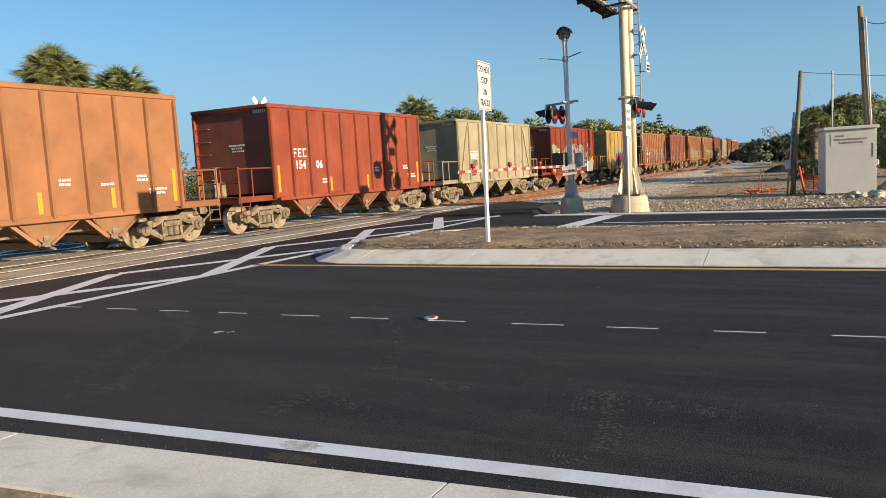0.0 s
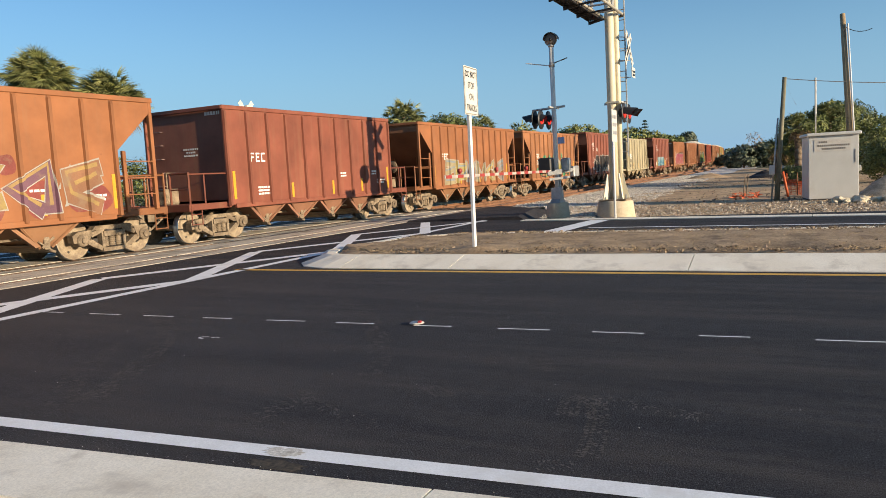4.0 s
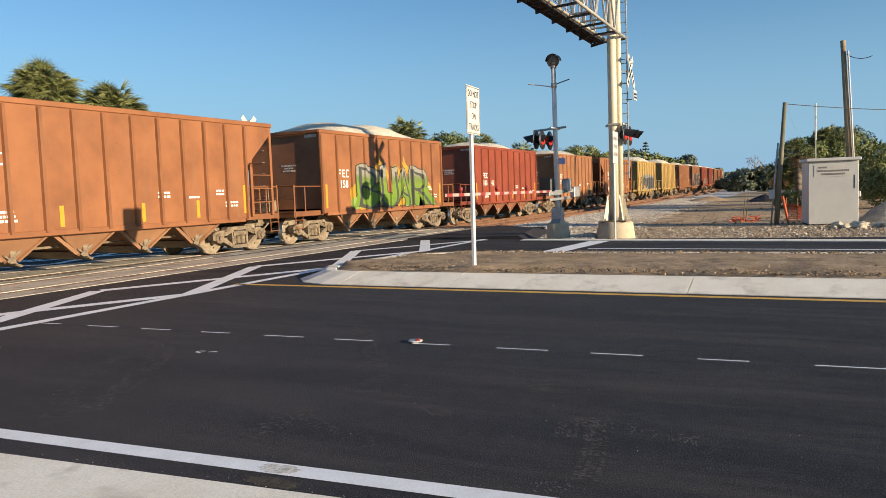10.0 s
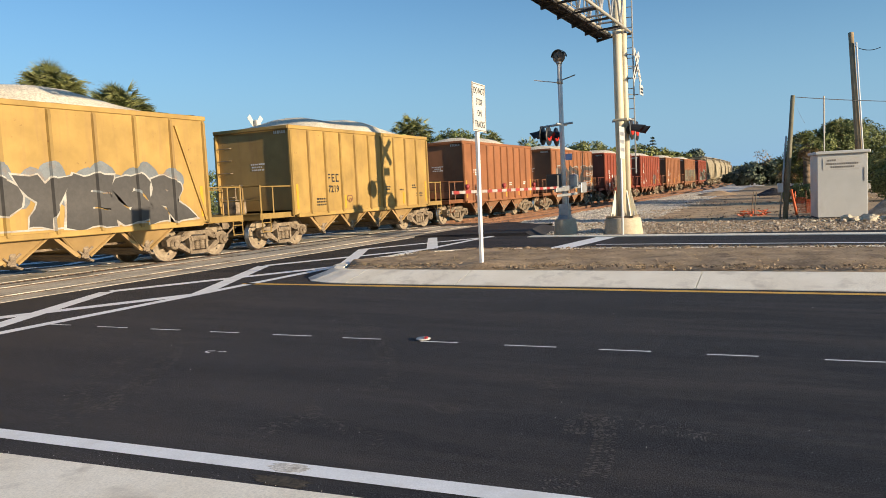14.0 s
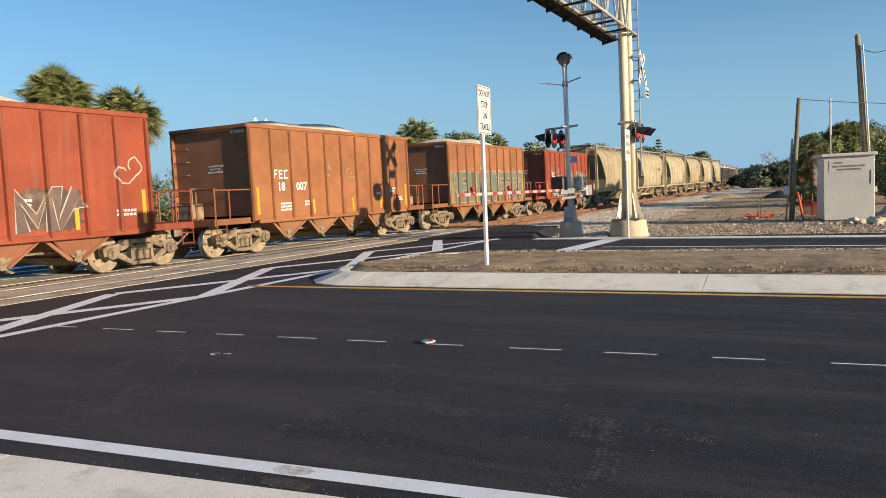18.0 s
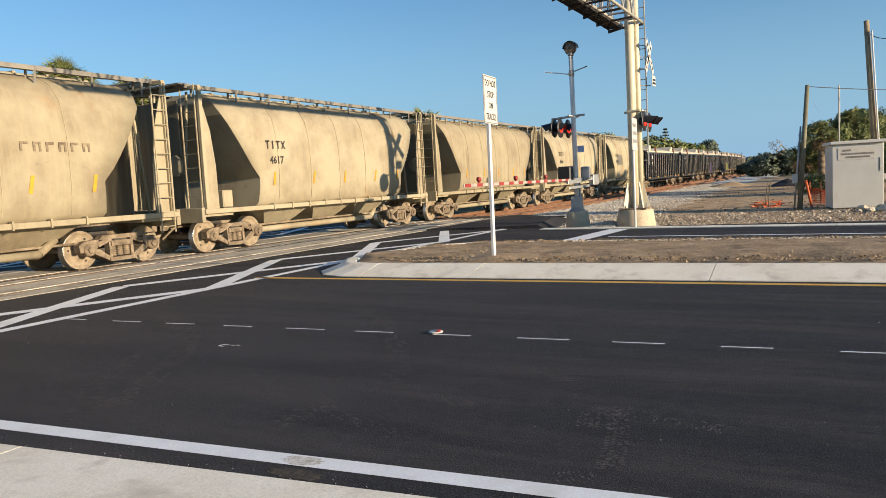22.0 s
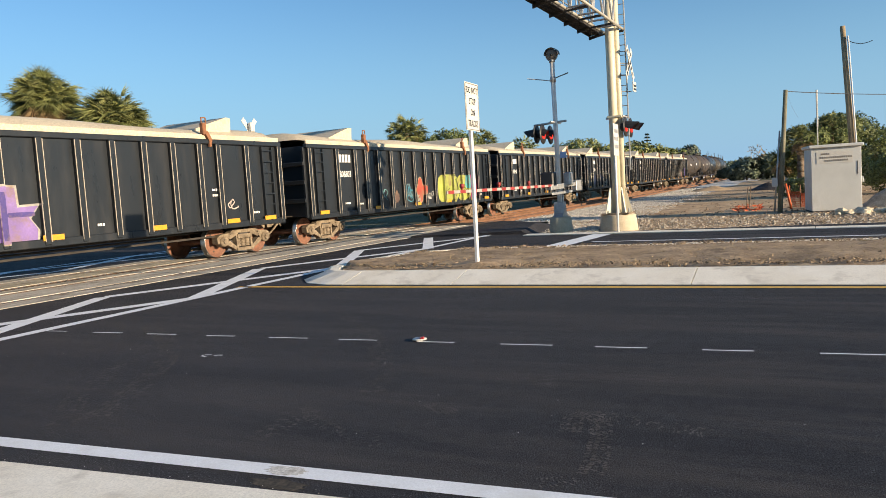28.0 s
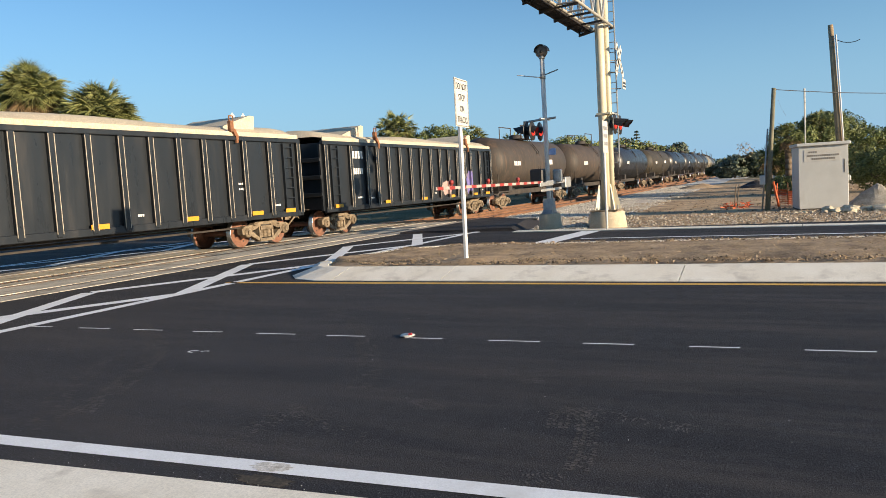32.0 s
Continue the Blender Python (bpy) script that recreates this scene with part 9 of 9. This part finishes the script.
for x, z0, z1 in ((-4.22, 1.1, 2.0), (-1.62, 1.1, 1.5), (4.36, 1.2, 2.3)):
    bm = bmesh.new()
    sheet(bm, [(x - 0.10, -1.534, z0), (x + 0.10, -1.534, z0 + 0.05), (x + 0.07, -1.534, z1), (x - 0.09, -1.534, z1 + 0.06)])
    part("spray_accent", bm, spray((0.55, 0.36, 0.04)), backing, "yellow spray accent")
for k in range(11):
    bm = bmesh.new()
    box(bm, -4.551 + 0.9 * k, -4.449 + 0.9 * k, -1.5835, -1.570, 1.04, 2.40 + 0.05 * (k % 3))
    part("sprayed_stake", bm, SAGE if k % 3 else CREAM, backing)
cloud(H[26], [(-2.9, 1.25, 0.22), (-2.5, 1.4, 0.26), (-2.1, 1.3, 0.28), (0.4, 2.35, 0.2), (1.8, 2.35, 0.22), (2.6, 2.3, 0.2), (4.0, 1.5, 0.25), (-2.4, 1.15, 0.2)], (0.34, 0.46, 0.42), 28)
throw_up(H[26], "PANGUS", -2.2, 4.3, 1.06, 2.33, ((1.0, (0.17, 0.18, 0.14)), (1.5, (0.21, 0.20, 0.13)), (2.3, (0.16, 0.145, 0.09))), (0.44, 0.43, 0.34), 27, 0.10, 0.028, -1.527, None, 3)
throw_up(H[26], "PANGUS", -2.0, 4.3, 1.16, 2.20, ((1.0, (0.035, 0.03, 0.025)), (2.3, (0.035, 0.03, 0.025))), (0.035, 0.03, 0.025), 27, -0.018, 0.0, -1.5345, None, 3)
for k, (x, z) in enumerate(((-3.75, 2.85), (-3.45, 2.6), (-2.35, 2.65))):
    scribble(H[26], x, z, 0.36, (0.50, 0.42, 0.36), 25 + k)

for k in range(6):
    car = covered_hopper_car(((0.29, 0.245, 0.155), (0.34, 0.295, 0.195), (0.36, 0.315, 0.215), (0.31, 0.265, 0.17), (0.37, 0.325, 0.22), (0.38, 0.33, 0.215))[k], "dusty cream covered hopper car with rounded sides and roof walk")
    if k in (2, 4, 5):
        if k == 5:
            bm = bmesh.new()
            sheet(bm, [(-3.3, -1.566, 2.25), (-1.6, -1.566, 2.25), (-1.6, -1.557, 3.0), (-3.3, -1.557, 3.0)])
            part("repaint_panel", bm, spray((0.26, 0.235, 0.18)), car, "grey repaint panel")
        for j in range(4):
            bm = bmesh.new()
            x = -3.62 + 0.23 * j
            if j == 3:
                for e in (-1, 1):
                    sheet(bm, [(x + 0.08 - e * 0.09, -1.575, 2.84), (x + 0.08 - e * 0.05, -1.575, 2.84), (x + 0.08 + e * 0.09, -1.572, 3.08), (x + 0.08 + e * 0.05, -1.572, 3.08)])
            else:
                box(bm, x + 0.06, x + 0.10, -1.575, -1.566, 2.84, 3.08)
            if j in (0, 2):
                box(bm, x, x + 0.16, -1.575, -1.566, 3.04, 3.08)
            part("initial", bm, M["dark_steel"], car)
        lettering("number", {2: "4617", 4: "4616", 5: "35564"}[k], 0.31, M["dark_steel"], car, pose(-3.18, -1.578, 2.50, 90, 0, 0), "", 0.006)
    if k in (0, 1):
        for j in range(6):
            bm = bmesh.new()
            x = 2.0 + 0.29 * j
            box(bm, x, x + 0.05, -1.575, -1.566, 2.66, 2.86)
            box(bm, x + 0.05, x + 0.18, -1.575, -1.566, 2.81, 2.86)
            if j % 2:
                box(bm, x + 0.13, x + 0.18, -1.575, -1.566, 2.66, 2.81)
            part("lettering_block", bm, spray((0.46, 0.41, 0.30)) if k == 0 else M["dusty_steel"], car)
    for x in (-3.4, -1.5, 0.2, 2.1, 3.6)[3 if k == 0 else 0:]:
        bm = bmesh.new()
        sheet(bm, [(x, -1.562, 1.78), (x + 0.09, -1.562, 1.78), (x + 0.17, -1.568, 2.16), (x + 0.08, -1.568, 2.16)])
        part("reflector", bm, M["decal_yellow"], car)
    if k == 5:
        for j in range(5):
            scribble(car, -2.6 + 1.25 * j, 1.62, 0.42, (0.30, 0.25, 0.17), 300 + j, -1.572, 8)
    CARS.append((car, at + COVERED_L / 2))
    at += COVERED_L
for k in range(8):
    car = gondola_car("black ribbed steel gondola car under a pale moulded cover")
    y = -1.484
    for j in range(4):
        bm = bmesh.new()
        box(bm, -5.72 + 0.19 * j, -5.58 + 0.19 * j, y - 0.003, y, 2.72, 2.99)
        part("initial", bm, M["decal_white"], car)
    if k in (0, 2, 3, 4, 5, 6):
        lettering("number", {0: "806829", 2: "806848", 3: "806803", 4: "806940", 5: "806756", 6: "806773"}[k], 0.31, M["decal_white"], car, pose(-5.37, y - 0.003, 2.30, 90, 0, 0), "", 0.004, 0.78)
    else:
        for j in range(6):
            bm = bmesh.new()
            box(bm, -5.78 + 0.125 * j, -5.69 + 0.125 * j, y - 0.003, y, 2.14, 2.36)
            part("writing", bm, M["decal_white"], car)
    for x, z, n in ((-5.5, 1.25, 5), (4.65, 1.9, 4), (4.65, 1.75, 3), (6.2, 1.2, 5), (0.9, 1.2, 3), (-4.6, 1.2, 4)):
        for j in range(n):
            bm = bmesh.new()
            box(bm, x + 0.07 * j, x + 0.07 * j + 0.05, y - 0.003, y, z, z + 0.06)
            part("writing", bm, M["decal_white"], car)
    CARS.append((car, at + GON_L / 2))
    at += GON_L
G = [c for c, _ in CARS[33:41]]
scribble(G[0], -6.0, 1.5, 0.35, PALE, 90, -1.488)
scribble(G[0], -4.1, 1.6, 0.25, PALE, 91, -1.488)
LILAC, VIOLET = (0.34, 0.22, 0.56), (0.10, 0.07, 0.32)
for grow, color, y in ((0.05, WHITE, -1.487), (0.0, LILAC, -1.490)):
    bm = bmesh.new()
    q = [(-2.12, 2.00), (-1.88, 2.14), (-1.30, 2.16), (-1.02, 2.13), (-1.00, 1.72), (-0.52, 1.74), (-0.76, 1.50), (-0.58, 1.25), (-0.62, 0.98), (-2.06, 0.98)]
    sheet(bm, [(x + grow * (1 if x > -1.3 else -1), y, z + grow * (1 if z > 1.5 else -0.6)) for x, z in q])
    coat("graffiti" if grow else "spray_shape", bm, spray(color), G[2], None, "lilac spray-paint block letter with a white rim")
for x0, x1, z0, z1 in ((-1.42, -1.30, 1.05, 2.05), (-1.30, -0.62, 1.52, 1.62), (-2.02, -1.42, 1.84, 1.88), (-2.02, -1.55, 1.02, 1.10)):
    blob(G[2], x0, x1, z0, z1, VIOLET, -1.493, None, "spray_shape", 8)
scribble(G[2], -2.65, 1.45, 0.26, WHITE, 93, -1.488)
scribble(G[2], 5.4, 1.6, 0.22, PALE, 94, -1.488)
CORAL, SKY, LIME, PINK = (0.56, 0.10, 0.06), (0.10, 0.36, 0.48), (0.50, 0.54, 0.11), (0.58, 0.05, 0.20)
for grow, color, y in ((0.05, (0.52, 0.36, 0.20), -1.487), (0.0, CORAL, -1.490)):
    bm = bmesh.new()
    q = []
    for a in range(40):
        t = a * math.tau / 40
        r = 0.42 + 0.13 * math.cos(4 * t) + grow
        q.append((0.14 + r * math.cos(t) * 1.02, y, 1.60 + r * math.sin(t) * 0.92))
    sheet(bm, q)
    coat("graffiti" if grow else "spray_shape", bm, spray(color), G[3], None, "coral-red sprayed clover shape with a cream rim")
scribble(G[3], -1.05, 1.50, 0.36, SKY, 95, -1.488, 14)
scribble(G[3], -0.85, 1.40, 0.30, SKY, 96, -1.489, 12)
scribble(G[3], -2.75, 1.55, 0.26, (0.16, 0.34, 0.34), 97, -1.488)
patch(G[3], -2.05, -1.65, 1.1, 1.65, (0.16, 0.10, 0.08), 98, -1.488)
scribble(G[3], 0.10, 1.08, 0.30, WHITE, 99, -1.488, 12)
lettering("spray_tag", "BOLT", 0.28, spray(WHITE), G[3], pose(1.04, -1.488, 1.36, 90, -12, 0), "", 0.004)
big = blob(G[3], 1.78, 3.86, 0.98, 2.22, LIME, -1.487, None, "graffiti", 4.5, "lime, turquoise and pink spray-paint bubble letters")
blob(G[3], 3.72, 4.98, 1.0, 2.20, LIME, -1.489, big, power=3.0)
blob(G[3], 5.02, 5.92, 0.98, 2.20, PINK, -1.489, big, power=3.2)
blob(G[3], 4.62, 5.28, 1.55, 2.18, (0.12, 0.44, 0.46), -1.4925, big, power=3.0)
chalk(G[3], [loop_of(3.05, 1.62, 0.72, 0.58, 95, -85, 14), [(2.36, 2.15), (2.30, 1.05)], loop_of(4.36, 1.30, 0.46, 0.34, 200, -40, 14), [(3.70, 2.05), (3.95, 1.30), (4.60, 1.75)], [(2.40, 1.62), (2.70, 1.70), (2.60, 1.45), (2.95, 1.60)]], (0.05, 0.05, 0.03), 0.035, -1.495, big)
DAY, BLUE = (0.58, 0.55, 0.40), (0.04, 0.08, 0.26)
chalk(G[5], [loop_of(-6.42, 1.62, 0.26, 0.30), loop_of(-6.78, 1.92, 0.16, 0.12), loop_of(-6.08, 1.92, 0.16, 0.12), loop_of(-6.5, 1.72, 0.03, 0.04), loop_of(-6.32, 1.72, 0.03, 0.04), loop_of(-6.42, 1.50, 0.12, 0.10, 180, 360)], DAY)
chalk(G[5], [loop_of(-5.3, 1.55, 0.34, 0.30), loop_of(-5.3, 1.5, 0.2, 0.2, 30, 300), loop_of(-5.05, 1.6, 0.3, 0.2, 100, 270)], BLUE, 0.05)
star = [(-4.42 + (0.24 if k % 2 == 0 else 0.10) * math.sin(k * math.pi / 5), 1.84 + (0.24 if k % 2 == 0 else 0.10) * math.cos(k * math.pi / 5)) for k in range(11)]
chalk(G[5], [star, loop_of(-4.42, 1.38, 0.16, 0.22, -80, 80), loop_of(-4.48, 1.38, 0.10, 0.20, -70, 70)], WHITE)
chalk(G[5], [loop_of(-3.57, 1.58, 0.26, 0.24), loop_of(-3.57, 1.58, 0.12, 0.12)] + [[(-3.57 + 0.28 * math.cos(a), 1.58 + 0.26 * math.sin(a)), (-3.57 + 0.40 * math.cos(a), 1.58 + 0.38 * math.sin(a))] for a in (0.3, 1.3, 2.3, 3.3, 4.3, 5.3)], BLUE, 0.05)
for x in (-2.75, -1.85):
    chalk(G[5], [[(x - 0.42, 1.84), (x - 0.22, 1.93), (x - 0.08, 2.10)] + loop_of(x + 0.06, 2.08, 0.16, 0.10, 180, -60, 10) + [(x + 0.12, 1.92), (x + 0.42, 1.99)]], WHITE, 0.04)
for x in (-2.62, -1.85):
    chalk(G[5], [[(x - 0.36 + 0.06 * k, 1.30 + (0.26 if k % 2 else -0.20) * (1 - 0.04 * k)) for k in range(12)], loop_of(x - 0.1, 1.42, 0.12, 0.18), loop_of(x + 0.22, 1.25, 0.10, 0.14)], WHITE, 0.035)
chalk(G[5], [[(-1.08, 1.88), (-0.92, 1.88), (-0.92, 1.72), (-1.08, 1.72), (-1.08, 1.88)], [(-0.82, 1.88), (-0.66, 1.88), (-0.66, 1.72), (-0.82, 1.72), (-0.82, 1.88)], [(-1.08, 1.68), (-0.66, 1.68), (-0.66, 1.46), (-1.08, 1.46), (-1.08, 1.68)], [(-1.05, 1.46), (-0.70, 1.12), (-0.70, 1.46), (-1.05, 1.12), (-1.05, 1.46)]], (0.58, 0.52, 0.34), 0.045)
patch(G[5], -0.25, 0.5, 1.05, 1.72, BLUE, 110, -1.488, "blue sprayed patch")
chalk(G[5], [loop_of(1.12, 1.60, 0.18, 0.09), loop_of(1.12, 1.60, 0.06, 0.06), loop_of(1.22, 1.36, 0.10, 0.08), loop_of(1.20, 1.20, 0.11, 0.09)], DAY)
chalk(G[5], [loop_of(1.86, 1.75, 0.10, 0.16), loop_of(1.95, 1.52, 0.18, 0.10, 20, 330), [(1.78, 1.35), (2.15, 1.70)], [(1.80, 1.62), (2.15, 1.32)]], WHITE)
chalk(G[5], [[(2.70, 1.70), (2.78, 1.30), (2.86, 1.55), (2.95, 1.18)], [(2.62, 1.22), (3.05, 1.22)]], WHITE, 0.06)
for x in (3.77, 5.49):
    chalk(G[5], [loop_of(x, 1.56, 0.13, 0.38), loop_of(x, 1.66, 0.06, 0.12), loop_of(x, 1.44, 0.06, 0.12)], DAY if x > 5 else WHITE)
patch(G[7], 1.6, 2.6, 1.1, 1.8, (0.60, 0.42, 0.38), 111, -1.488, "pale pink sprayed patch")
patch(G[7], 4.2, 5.2, 1.1, 2.2, (0.26, 0.22, 0.55), 112, -1.488, "violet sprayed patch")
for k, color in enumerate(TANKS):
    car = tank_car(color, "dark dusty tank car with a railed dome platform", k in (0, 1, 3))
    for j in range(4):
        bm = bmesh.new()
        box(bm, -4.6 + 0.28 * j, -4.40 + 0.28 * j, -1.512, -1.505, 2.45, 2.70)
        part("writing", bm, M["decal_white"], car)
    if k in (0, 1, 3):
        bm = bmesh.new()
        box(bm, 1.6, 2.6, -1.512, -1.505, 2.5, 2.8)
        part("placard", bm, M["decal_white"], car)
    CARS.append((car, at + TANK_L / 2))
    at += TANK_L

RUN = [(0, 0.13), (2, 32.42), (6, 97.32), (9, 145.6), (11, 178.06), (13, 210.85), (17, 276.25), (19, 309.15), (23, 373.85), (25, 406.3), (28, 454.78), (32, 519.64)]


def travelled(t):
    return float(np.interp(t, [r[0] for r in RUN], [r[1] for r in RUN]))


def motions():
    """The train runs to the left past the crossing; each wheel turns while it is near."""
    where = {}
    for car, start in CARS:
        rows = []
        for t in np.arange(0, 32.01, 1.0):
            x, y, z, a = track_point(start - travelled(t))
            slope = math.degrees(math.atan(rise(start - travelled(t) + 1) - rise(start - travelled(t))))
            rows.append((float(t), pose(x, y, z) @ pose(0, 0, 0, 0, 0, math.degrees(a)) @ pose(0, 0, 0, 0, -slope, 0)))
        walk(car, rows)
        where[car] = start
    for wheel, dx in WHEELS:
        car = wheel.parent.parent
        start = where[car]
        rest = wheel.matrix_basis.copy()
        times = [float(t) for t in np.arange(961) / 30 if -12 < start - travelled(t) < 36]
        rows = [(0.0, rest)] if not times or times[0] > 0 else []
        for k, t in enumerate(times):
            rows.append((t, rest @ pose(0, 0, 0, 0, -math.degrees((travelled(t) - travelled(times[0])) / WHEEL_R), 0)))
        if not times:
            rows.append((32.0, rest))
        elif times[-1] < 32:
            rows.append((32.0, rows[-1][1]))
        walk(wheel, rows)


motions()
